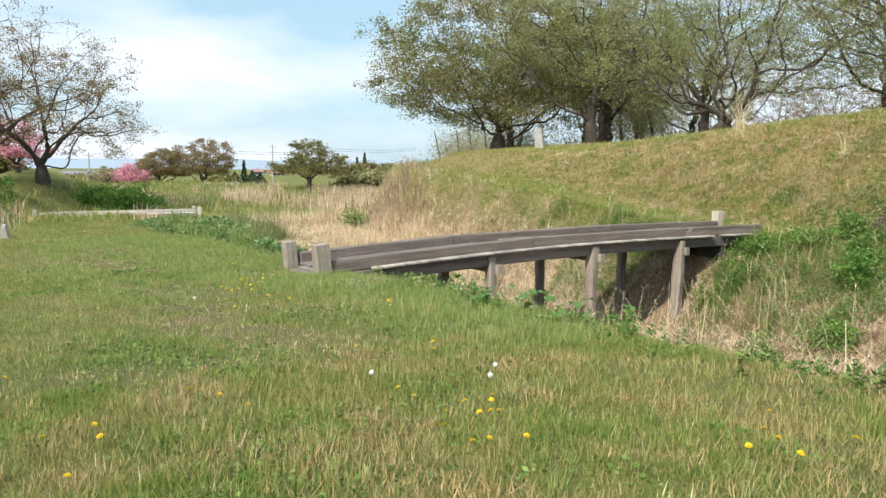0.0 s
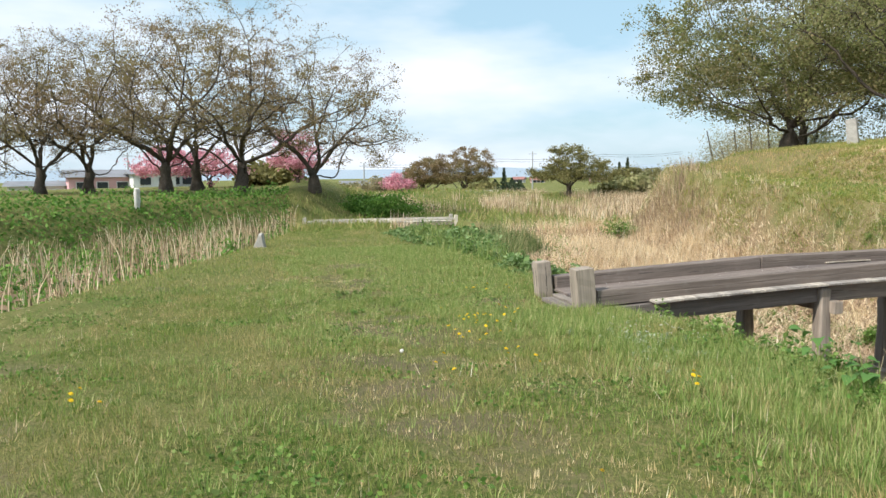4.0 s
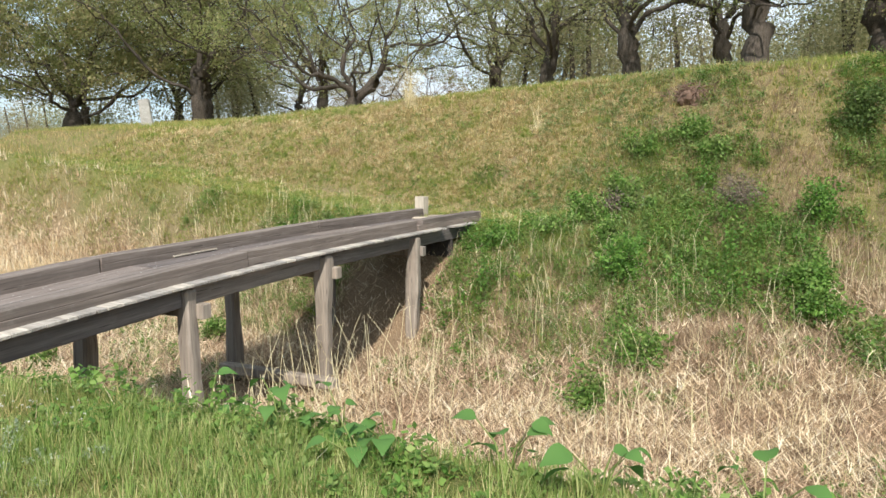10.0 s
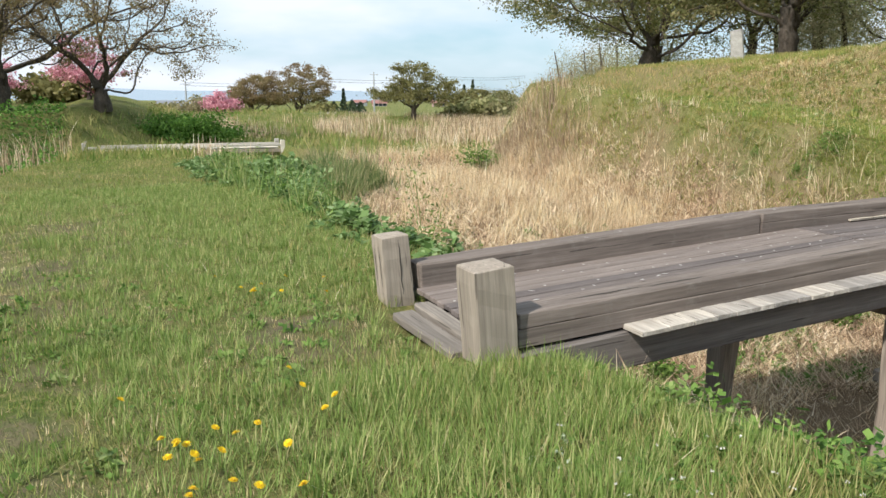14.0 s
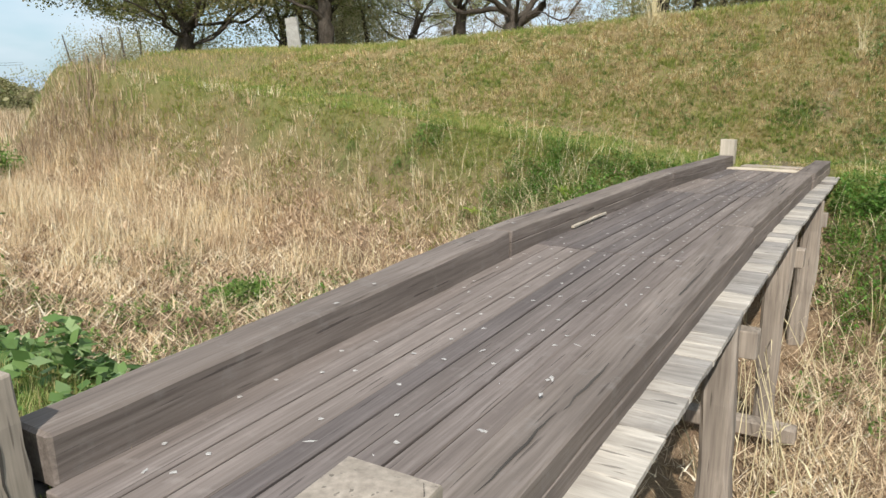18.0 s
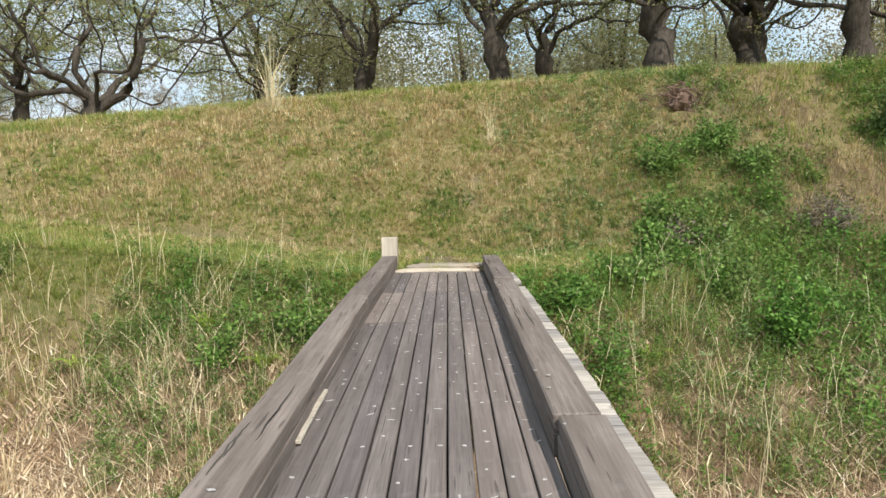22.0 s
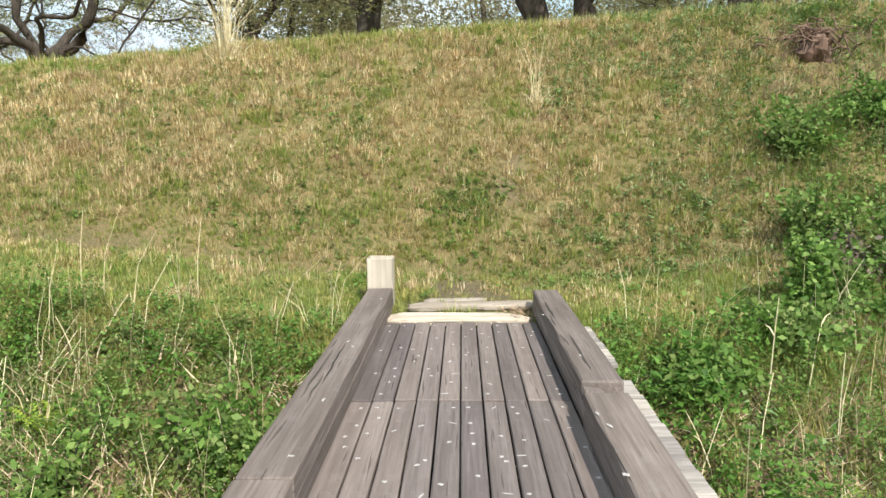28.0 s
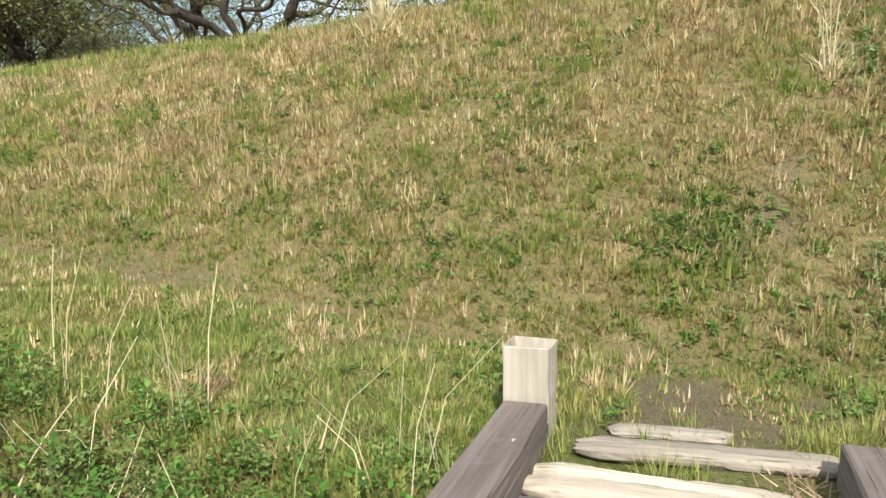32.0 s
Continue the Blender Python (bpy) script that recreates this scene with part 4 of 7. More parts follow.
def log_mesh(long, r, seed):
    """A flattened split log with ragged ends and deep drying checks, lying along x."""
    rnd = random.Random(seed)
    m, k = 34, 18
    groove = [rnd.randrange(1, k) for _ in range(4)]
    v, f = [], []
    for i in range(m):
        u = i / (m - 1) * 2 - 1
        end = max(0.0, abs(u) - 0.8) / 0.2
        for j in range(k):
            a = 2 * math.pi * j / k
            wob = 1 + 0.10 * noise.noise(Vector((u * long * 3, math.cos(a) * 1.5, math.sin(a) * 1.5 + seed * 7))) + 0.06 * noise.noise(Vector((u * long * 12, j * 0.9, seed)))
            if j in groove and math.sin(u * 4 + j + seed) > -0.35:
                wob -= 0.16
            q = r * wob * (1 - 0.42 * end**1.6)
            ragged = 0.05 * noise.noise(Vector((j * 1.3, seed, u)))
            v.append((u * long / 2 + ragged * end, math.cos(a) * q, math.sin(a) * q * 0.52))
            if i:
                p = (i - 1) * k
                f.append((p + j, p + (j + 1) % k, p + k + (j + 1) % k, p + k + j))
    bm = bmesh.new()
    vs = [bm.verts.new(c) for c in v]
    for q in f:
        bm.faces.new([vs[c] for c in q])
    for ring in (vs[:k], vs[-k:]):
        bm.faces.new(ring)
    bmesh.ops.recalc_face_normals(bm, faces=bm.faces)
    return bm


footbridge()


# dead leaves and twigs caught in the corner by the logs
lrng = np.random.default_rng(15)
lx, ly = lrng.normal(0.56, 0.09, 130), lrng.normal(13.5, 0.16, 130)
tagged(part("leaf_litter", blade_mesh("leaf_litter", np.stack([lx, ly, lrng.uniform(0.265, 0.31, 130)], -1), lrng.uniform(0.05, 0.16, 130), lrng.uniform(0.004, 0.014, 130), lrng.uniform(0.93, 0.999, 130), lrng, 0.4, plain=True), M_DEADSTEM), "dead brown leaves and twigs in the kerb's corner", "litter", kind="stuff")


# ---- grass, reeds and weeds ----
def scatter(n, x0, x1, y0, y1, rng, keep=None):
    x, y = rng.uniform(x0, x1, n), rng.uniform(y0, y1, n)
    if keep is not None:
        k = rng.uniform(0, 1, n) < keep(x, y)
        x, y = x[k], y[k]
    return x, y


def lay(x, y):
    return np.stack([x, y, height(x, y)], -1)


def off_bridge(x, y):
    return ~((x > -np.where(y < 1.0, 0.72, 1.05)) & (x < 1.1) & (y > -0.28) & (y < 14.15))


def stuff(name, me, mat, label, category):
    return tagged(part(name, me, mat), label, category, kind="stuff")


def lawn_keep(x, y):
    d, h, p = cover(x, y)
    return (1 - d) * np.clip(1 - 0.9 * p, 0, 1) * (south(x, y) < 0.6) * off_bridge(x, y) * (y < near_edge(x) + 1.6)


def lawn():
    rng = np.random.default_rng(21)
    x, y = scatter(150000, -2.5, 9.5, -6.8, 1.6, rng, lambda x, y: lawn_keep(x, y) * (0.45 + 0.55 * step(0.3, 0.55, clouds(x, y, 1.6, 3))))
    fx, fy = scatter(120000, 4, 16.5, -9.5, 1.2, rng, lambda x, y: lawn_keep(x, y) * np.where((x < 9.5) & (y > -6.8), 0.2, 1.0))
    x, y = np.r_[x, fx], np.r_[y, fy]
    clump = clouds(x, y, 2.2, 4)
    tall = (0.025 + 0.085 * rng.random(len(x)) ** 1.6) * (0.35 + 1.5 * clump**1.5)
    tall *= 1 + 0.8 * step(-0.7, 0.4, y - near_edge(x) + 0.6) * (1 - step(4, 7, x))
    stuff("lawn_grass", blade_mesh("lawn_grass", lay(x, y), tall, rng.uniform(0.004, 0.010, len(x)), rng.uniform(0.1, 0.8, len(x)), rng, plain=True), M_GRASS, "short mixed green and straw lawn grass", "grass")
    x, y = scatter(90000, 8.0, 14.6, -6.2, 0.4, rng, lawn_keep)
    stuff("lawn_grass", blade_mesh("lawn_grass", lay(x, y), (0.03 + 0.09 * rng.random(len(x)) ** 1.4) * (0.4 + 1.2 * clouds(x, y, 2.6, 44, 2)), rng.uniform(0.004, 0.009, len(x)), rng.uniform(0.15, 0.92, len(x)), rng, plain=True), M_HILL, "short mixed green and straw lawn grass", "grass")
    x, y = scatter(900, 7.5, 14.6, -6.2, 0.4, rng, lambda x, y: lawn_keep(x, y) * step(0.34, 0.56, clouds(x, y, 1.3, 45)))
    stuff("lawn_tufts", tussock_mesh("lawn_tufts", lay(x, y), 12, rng.uniform(0.05, 0.12, len(x)), rng.uniform(0.02, 0.06, len(x)), rng, (0.004, 0.008), 0.9), M_HILLSTRAW, "dry grass tufts in the lawn", "grass")
    x, y = scatter(60000, -34, -2.5, -9.5, 2.0, rng, lawn_keep)
    tall = (0.04 + 0.10 * rng.random(len(x)) ** 1.5) * (0.5 + clouds(x, y, 1.2, 8))
    stuff("lawn_grass", blade_mesh("lawn_grass", lay(x, y), tall, rng.uniform(0.008, 0.018, len(x)), rng.uniform(0.1, 0.7, len(x)), rng, plain=True), M_GRASS, "short mixed green and straw lawn grass", "grass")
    x, y = scatter(6500, -4, 15, -8.5, 1.0, rng, lambda x, y: lawn_keep(x, y) * step(0.40, 0.6, clouds(x, y, 1.4, 19)))
    stuff("lawn_tufts", tussock_mesh("lawn_tufts", lay(x, y), 13, rng.uniform(0.06, 0.15, len(x)), rng.uniform(0.02, 0.06, len(x)), rng), M_TUFT, "fresh green grass tufts in the lawn", "grass")
    x, y = scatter(11000, -12, 3, -4.5, 0.85, rng, lambda x, y: lawn_keep(x, y) * step(0.3, 0.55, clouds(x, y, 1.5, 24) + 0.25 * step(-2.6, -2.0, y) - 0.06))
    stuff("lawn_tufts", tussock_mesh("lawn_tufts", lay(x, y), 13, rng.uniform(0.07, 0.17, len(x)), rng.uniform(0.02, 0.07, len(x)), rng, (0.004, 0.009)), M_TUFT, "lush green grass tufts beside the bridge", "grass")
    x, y = scatter(3600, 8.5, 16, -6.0, 0.6, rng, lambda x, y: lawn_keep(x, y) * step(0.34, 0.56, clouds(x, y, 1.7, 20)))
    stuff("lawn_tufts", tussock_mesh("lawn_tufts", lay(x, y), 12, rng.uniform(0.06, 0.16, len(x)), rng.uniform(0.02, 0.06, len(x)), rng), M_GRASS, "mixed grass tufts in the lawn", "grass")
    x, y = scatter(2000, -4, 15, -8.5, 1.0, rng, lambda x, y: lawn_keep(x, y) * step(0.42, 0.6, clouds(x, y, 0.9, 23)))
    stuff("lawn_tufts", tussock_mesh("lawn_tufts", lay(x, y), 14, rng.uniform(0.04, 0.11, len(x)), rng.uniform(0.02, 0.05, len(x)), rng, (0.003, 0.006)), M_TUSSOCK, "straw-coloured grass tufts in the lawn", "grass")
    # low clover and plantain leaves among the grass
    x, y = scatter(60000, -3, 15, -8, 1.2, rng, lambda x, y: lawn_keep(x, y) * step(0.54, 0.68, clouds(x, y, 1.1, 31)))
    p = lay(x, y) + np.stack([0 * x, 0 * x, rng.uniform(0.005, 0.05, len(x))], -1)
    stuff("lawn_weeds", leaf_mesh("lawn_weeds", p, rng.uniform(0.012, 0.035, len(x)), rng, 0.6, 1.5), M_WEED, "low clover and plantain leaves in the lawn", "weeds")
    x, y = scatter(5200, -10, 9, -5.0, -0.4, rng, lambda x, y: off_bridge(x, y) * step(0.08, 0.3, cover(x, y)[2]) * (y < near_edge(x)))
    stuff("lawn_tufts", tussock_mesh("lawn_tufts", lay(x, y), 9, rng.uniform(0.02, 0.07, len(x)), rng.uniform(0.02, 0.06, len(x)), rng, (0.004, 0.009), 0.95), M_TUSSOCK, "short worn straw tufts on the trodden ground", "grass")
    x, y = scatter(420, -2.2, 2.0, -3.6, -0.2, rng, lambda x, y: off_bridge(x, y) * step(0.4, 0.6, clouds(x, y, 1.9, 32)) * step(0.15, 0.4, cover(x, y)[2]))
    stuff("lawn_weeds", clump_mesh("lawn_weeds", lay(x, y), 16, rng.uniform(0.05, 0.13, len(x)), rng.uniform(0.03, 0.09, len(x)), rng.uniform(0.02, 0.04, len(x)), rng, 2.0), M_WEED, "small leafy weeds on the bare earth by the bridge", "weeds")
    # dry bents left from last year
    x, y = scatter(2600, -3, 15, -8, 1.0, rng, lambda x, y: lawn_keep(x, y) * step(0.4, 0.6, clouds(x, y, 0.8, 12)))
    stuff("dry_bents", blade_mesh("dry_bents", lay(x, y), rng.uniform(0.08, 0.24, len(x)), rng.uniform(0.003, 0.006, len(x)), rng.uniform(0.2, 0.9, len(x)), rng, 0.4, plain=True), M_STRAW, "dry straw stems in the lawn", "grass")


lawn()


def hill_keep(x, y):
    d, h, p = cover(x, y)
    return np.clip(1 - 0.95 * p, 0, 1) * (1 - 0.45 * d) * (y > 11.0) * off_bridge(x, y)


def green_share(x, y):
    """How far the mound's grass is fresh: greenest on the shelf, along the crest and to the east."""
    g = 0.24 + 0.70 * (1 - step(15.2, 16.8, y + 0.6 * rough(x, y, 0.8, 4))) + 0.4 * step(18.4, 19.6, y) + 0.4 * step(0.8, 6.0, x) + 0.2 * step(5, 9, -x)
    return np.clip(g + 2.3 * (clouds(x, y, 1.7, 27) - 0.5) + 1.3 * (clouds(x, y, 5.5, 28, 2) - 0.5), 0.06, 0.95)


def hill_grass():
    rng = np.random.default_rng(22)
    for n, x0, x1, y0, y1, per, big in ((19000, -8, 4.5, 12.6, 19.2, 11, 1.25), (5000, -15, -8, 12.6, 20.8, 8, 2.0), (3800, 4.5, 12, 12.6, 20.8, 8, 2.0), (3000, -8, 4.5, 19.2, 21, 9, 1.5), (3600, -7, 6, 10.6, 13.0, 11, 1.3)):
        x, y = scatter(n, x0, x1, y0, y1, rng, hill_keep)
        green = rng.random(len(x)) < green_share(x, y)
        lumps = 0.3 + 1.5 * clouds(x, y, 3.2, 34, 2)
        for k, mat, label in ((green, M_HILLGREEN, "fresh green grass tufts on the mound slope"), (~green, M_HILLSTRAW, "straw and rust coloured grass tufts on the mound slope")):
            m = int(k.sum())
            stuff("hill_tufts", tussock_mesh("hill_tufts", lay(x[k], y[k]), per, rng.uniform(0.05, 0.13, m) * lumps[k] * (0.72 + 0.28 * step(14.6, 15.8, y[k])) * big**0.5, rng.uniform(0.02, 0.06, m) * big, rng, (0.007 * big, 0.016 * big), 0.92), mat, label, "grass")
    x, y = scatter(8200, -12, 5, 14.6, 19.6, rng, lambda x, y: hill_keep(x, y) * step(0.46, 0.62, clouds(x, y, 1.6, 35)))
    stuff("hill_tufts", tussock_mesh("hill_tufts", lay(x, y), 16, rng.uniform(0.10, 0.2, len(x)), rng.uniform(0.02, 0.05, len(x)), rng, (0.008, 0.015), 0.95), M_TUSSOCK, "bleached drooping grass tussocks on the mound slope", "grass")
    x, y = scatter(2600, -12, 5, 13.2, 19.6, rng, lambda x, y: hill_keep(x, y) * step(0.5, 0.66, clouds(x, y, 1.3, 36)))
    stuff("hill_tufts", tussock_mesh("hill_tufts", lay(x, y), 16, rng.uniform(0.10, 0.2, len(x)), rng.uniform(0.02, 0.05, len(x)), rng, (0.005, 0.010), 0.7), M_TUFT, "deep green grass tufts on the mound slope", "grass")
    x, y = scatter(42000, -14, 12, 12.4, 20.8, rng, hill_keep)
    stuff("hill_grass", blade_mesh("hill_grass", lay(x, y), rng.uniform(0.03, 0.10, len(x)) * (0.5 + clouds(x, y, 4, 33)), rng.uniform(0.006, 0.013, len(x)), rng.uniform(0.3, 0.95, len(x)), rng, 0.3, plain=True), M_HILL, "short half-dry grass on the mound slope", "grass")
    x, y = scatter(70000, -6.5, 4.8, 12.3, 16.8, rng, hill_keep)
    stuff("hill_grass", blade_mesh("hill_grass", lay(x, y), rng.uniform(0.025, 0.09, len(x)) * (0.5 + clouds(x, y, 3, 37)), rng.uniform(0.004, 0.009, len(x)), rng.uniform(0.3, 0.97, len(x)), rng, 0.3, plain=True), M_HILL, "fine half-dry grass on the shelf below the slope", "grass")
    x, y = scatter(3600, -6.5, 4.8, 12.3, 16.4, rng, lambda x, y: hill_keep(x, y) * step(0.40, 0.58, clouds(x, y, 1.8, 38)))
    stuff("hill_tufts", tussock_mesh("hill_tufts", lay(x, y), 14, rng.uniform(0.05, 0.14, len(x)), rng.uniform(0.02, 0.07, len(x)), rng, (0.004, 0.008), 0.9), M_TUFT, "fresh grass tufts on the shelf below the slope", "grass")
    x, y = scatter(900, -6, 4.5, 12.4, 16.2, rng, lambda x, y: hill_keep(x, y) * step(0.46, 0.6, clouds(x, y, 1.5, 40)))
    stuff("slope_weeds", clump_mesh("slope_weeds", lay(x, y), 22, rng.uniform(0.05, 0.13, len(x)), rng.uniform(0.05, 0.16, len(x)), rng.uniform(0.018, 0.03, len(x)), rng, 1.7), M_WEED, "small leafy weeds on the shelf below the slope", "weeds")
    x, y = scatter(36000, -36, -14, 11.5, 26, rng, hill_keep)
    stuff("hill_grass", blade_mesh("hill_grass", lay(x, y), rng.uniform(0.08, 0.25, len(x)), rng.uniform(0.012, 0.025, len(x)), rng.uniform(0.2, 0.8, len(x)), rng, plain=True), M_HILL, "tufted half-dry grass on the mound slope", "grass")
    x, y = scatter(30000, 12, 24, 9.5, 22, rng, hill_keep)
    stuff("hill_grass", blade_mesh("hill_grass", lay(x, y), rng.uniform(0.08, 0.28, len(x)), rng.uniform(0.014, 0.026, len(x)), rng.uniform(0.2, 0.8, len(x)), rng, plain=True), M_HILL, "tufted half-dry grass on the mound slope", "grass")
    x, y = scatter(22000, -24, 20, 18.6, 21.5, rng)
    stuff("crest_grass", blade_mesh("crest_grass", lay(x, y), rng.uniform(0.10, 0.24, len(x)), rng.uniform(0.008, 0.016, len(x)), rng.uniform(0.1, 0.6, len(x)), rng, 0.4, plain=True), M_HILLGREEN, "fresh green grass along the crest", "grass")
    # tufts round the logs and posts
    x = np.r_[rng.normal(0.0, 0.08, 9), rng.normal(-0.72, 0.12, 26), rng.normal(0.75, 0.15, 20), rng.uniform(-0.5, 0.6, 14)]
    y = np.r_[rng.normal(13.6, 0.05, 9), rng.normal(13.95, 0.2, 26), rng.normal(14.0, 0.2, 20), rng.normal(14.15, 0.12, 14)]
    stuff("hill_tufts", tussock_mesh("hill_tufts", lay(x, y), 16, rng.uniform(0.10, 0.22, len(x)), rng.uniform(0.03, 0.07, len(x)), rng, (0.004, 0.008)), M_HILLGREEN, "green grass tufts round the bleached logs", "grass")


hill_grass()


def reeds():
    rng = np.random.default_rng(23)

    def bed(x, y):
        e = near_edge(x)
        return step(e + 0.9, e + 2.2, y) * (1 - step(11.4, 13.2, y + 0.6 * rough(x, y, 1.3, 2)))

    # beaten-down litter on the floor of the moat
    def litter(x, y):
        return np.maximum(bed(x, y), step(near_edge(x) + 0.3, near_edge(x) + 0.9, y) * (y < 4)) * (1 - 0.6 * step(9.2, 10.8, y) * (x > 1) - 0.3 * step(10.8, 12.2, y) * (x < -1) * (x > -6)) * np.where(np.abs(x) < 1.0, 0.25, 1.0) * ~((np.abs(x) < 1.2) & ((y < 1.2) | (y > 11.8)))

    for n, x0, x1, y0, y1, wide in ((125000, -5, 11, 0.5, 12.6, 0.014), (60000, -20, -5, 1.2, 12.3, 0.022), (16000, 11, 18, -0.2, 12, 0.02)):
        x, y = scatter(n, x0, x1, y0, y1, rng, litter)
        p = lay(x, y) + np.stack([0 * x, 0 * x, rng.uniform(0.0, 0.10, len(x)) + 0.24 * rng.random(len(x)) * clouds(x, y, 1.1, 57)], -1)
        stuff("reed_litter", blade_mesh("reed_litter", p, rng.uniform(0.07, 0.32, len(x)), rng.uniform(0.4, 1.4, len(x)) * wide, rng.uniform(0.7, 0.995, len(x)), rng, 0.4, plain=True), M_STRAW, "beaten-down straw-coloured reed litter in the moat", "dry reeds")

    # standing dry reeds beyond the bridge
    def stand(x, y):
        return np.maximum(bed(x, y), step(9, 10, y) * (1 - step(12.2, 13.4, y + 1.2 * clouds(x, y, 0.8, 6)))) * off_bridge(x, y) * step(7.5, 11, -x) * (1 - 0.9 * step(12.5, 14, -x) * (1 - step(5.5, 7, y))) * (0.12 + step(0.50, 0.58, clouds(x, y, 1.7, 3, 2) + 0.10 * step(7, 10, y)) * step(2.5 - 4 * step(6, 12, -x), 9 - 7 * step(6, 12, -x), y))

    x, y = scatter(46000, -24, -6, 2.2, 13.4, rng, stand)
    stuff("dry_reeds", blade_mesh("dry_reeds", lay(x, y), rng.uniform(0.25, 0.85, len(x)) * (0.8 + 0.35 * step(8, 16, -x)) * (0.3 + 1.1 * clouds(x, y, 0.5, 17)) * (1 - 0.6 * step(10.8, 12.2, y)), rng.uniform(0.007, 0.024, len(x)), 0.1 + 0.88 * rng.random(len(x)) ** 0.8, rng), M_REED, "standing bed of dry straw-coloured reeds", "dry reeds")
    x, y = scatter(3600, -21, -1.4, 2.4, 13.2, rng, lambda x, y: np.maximum(bed(x, y), step(9, 10, y)) * off_bridge(x, y) * step(0.42, 0.6, clouds(x, y, 0.9, 37) + 0.1 * step(7, 10, y)) * (0.35 + 0.65 * step(6, 10, -x)))
    stuff("reed_clumps", tussock_mesh("reed_clumps", lay(x, y), 14, rng.uniform(0.2, 0.6, len(x)) * (0.45 + 0.55 * step(6, 10, -x) + 0.3 * step(8, 16, -x)) * (1 - 0.5 * step(10.8, 12.2, y)), rng.uniform(0.05, 0.18, len(x)), rng, (0.006, 0.018), 0.9), M_REED, "splayed clumps of dry reeds in the moat", "dry reeds")
    x, y = scatter(4600, -5, 13, 1.2, 11.5, rng, litter)
    stuff("reed_clumps", tussock_mesh("reed_clumps", lay(x, y), 12, rng.uniform(0.10, 0.28, len(x)), rng.uniform(0.05, 0.2, len(x)), rng, (0.007, 0.015), 0.85), M_STRAW, "trampled clumps of dry reeds in the moat", "dry reeds")
    def strands(x, y):
        return off_bridge(x, y) * step(7.6, 9.6, y + 1.5 * step(8, 14, -x)) * (1 - step(12.9, 13.9, y)) * (0.25 + 0.75 * step(4, 8, -x)) * (1 - 0.8 * step(12.0, 12.8, y)) * step(0.40, 0.56, clouds(x, y, 1.1, 38))

    x, y = scatter(4800, -20, -1.6, 6.5, 13.6, rng, strands)
    stuff("reed_clumps", tussock_mesh("reed_clumps", lay(x, y), 9, rng.uniform(0.35, 1.0, len(x)) * (0.75 + 0.25 * step(6, 12, -x)) * (1 - 0.3 * step(11.2, 12.4, y)), rng.uniform(0.04, 0.14, len(x)), rng, (0.010, 0.022), 0.42), M_REED, "upright strands of dry straw-coloured reeds", "dry reeds")
    x, y = scatter(1800, -20, -1.6, 6.5, 13.0, rng, strands)
    stuff("reed_clumps", tussock_mesh("reed_clumps", lay(x, y), 9, rng.uniform(0.35, 0.8, len(x)), rng.uniform(0.05, 0.16, len(x)), rng, (0.007, 0.013), 0.6), M_REEDBROWN, "dull brown strands among the dry reeds", "dry reeds")
    x, y = scatter(3600, -18, -1.4, 11.4, 13.2, rng, lambda x, y: off_bridge(x, y) * step(0.34, 0.55, clouds(x, y, 1.0, 39)))
    stuff("bank_grass", tussock_mesh("bank_grass", lay(x, y), 11, rng.uniform(0.12, 0.3, len(x)), rng.uniform(0.03, 0.10, len(x)), rng, (0.006, 0.012), 0.75), M_HILLGREEN, "long green grass at the top of the moat's bank", "grass")
    x, y = scatter(330, -9, -1.4, 11.0, 12.7, rng, lambda x, y: step(0.38, 0.55, clouds(x, y, 1.1, 59)))
    stuff("pale_stems", blade_mesh("pale_stems", lay(x, y), rng.uniform(0.35, 0.85, len(x)), rng.uniform(0.006, 0.010, len(x)), rng.uniform(0.1, 0.6, len(x)), rng, 0.6), M_STALK, "pale dry stems along the top of the moat's bank", "dry stems")
    # pale single stems that still stand
    x, y = scatter(2600, -14, 12, 2.5, 13.3, rng, lambda x, y: litter(x, y) * off_bridge(x, y) * step(0.42, 0.6, clouds(x, y, 0.7, 58)))
    stuff("pale_stems", blade_mesh("pale_stems", lay(x, y), rng.uniform(0.35, 1.0, len(x)), rng.uniform(0.006, 0.011, len(x)), rng.uniform(0.05, 0.65, len(x)), rng, 0.6), M_STALK, "pale dry stems among the moat's litter", "dry stems")
    # reed bed south of the lawn and round the far footbridge
    x, y = scatter(15000, -36, -2, -26, 0, rng, lambda x, y: (south(x, y) > 0.5) * (bank(x, y) < 0.3) * (0.12 + step(0.4, 0.6, clouds(x, y, 0.7, 5))))
    stuff("dry_reeds", blade_mesh("dry_reeds", lay(x, y), rng.uniform(0.7, 1.5, len(x)), rng.uniform(0.012, 0.03, len(x)), rng.uniform(0.05, 0.4, len(x)), rng), M_STRAW, "standing bed of dry straw-coloured reeds", "dry reeds")
    x, y = scatter(36000, -90, -24, -4, 40, rng, lambda x, y: (height(x, y) < 0.8) * 1.0)
    stuff("field_grass", blade_mesh("field_grass", lay(x, y), rng.uniform(0.2, 0.6, len(x)), rng.uniform(0.03, 0.07, len(x)), rng.uniform(0.2, 0.7, len(x)), rng, 0.4, plain=True), M_GRASS, "rough olive grass of the far fields", "grass")
    x, y = scatter(45000, -75, -24, 1.0, 32, rng, lambda x, y: step(0.46, 0.6, clouds(x, y * 2.5, 0.09, 2)) * (height(x, y) < -0.3))
    stuff("far_reeds", blade_mesh("far_reeds", lay(x, y), rng.uniform(0.5, 1.2, len(x)), rng.uniform(0.02, 0.05, len(x)), rng.uniform(0.05, 0.4, len(x)), rng, 0.4, plain=True), M_STRAW, "distant dry reed beds", "dry reeds")


reeds()


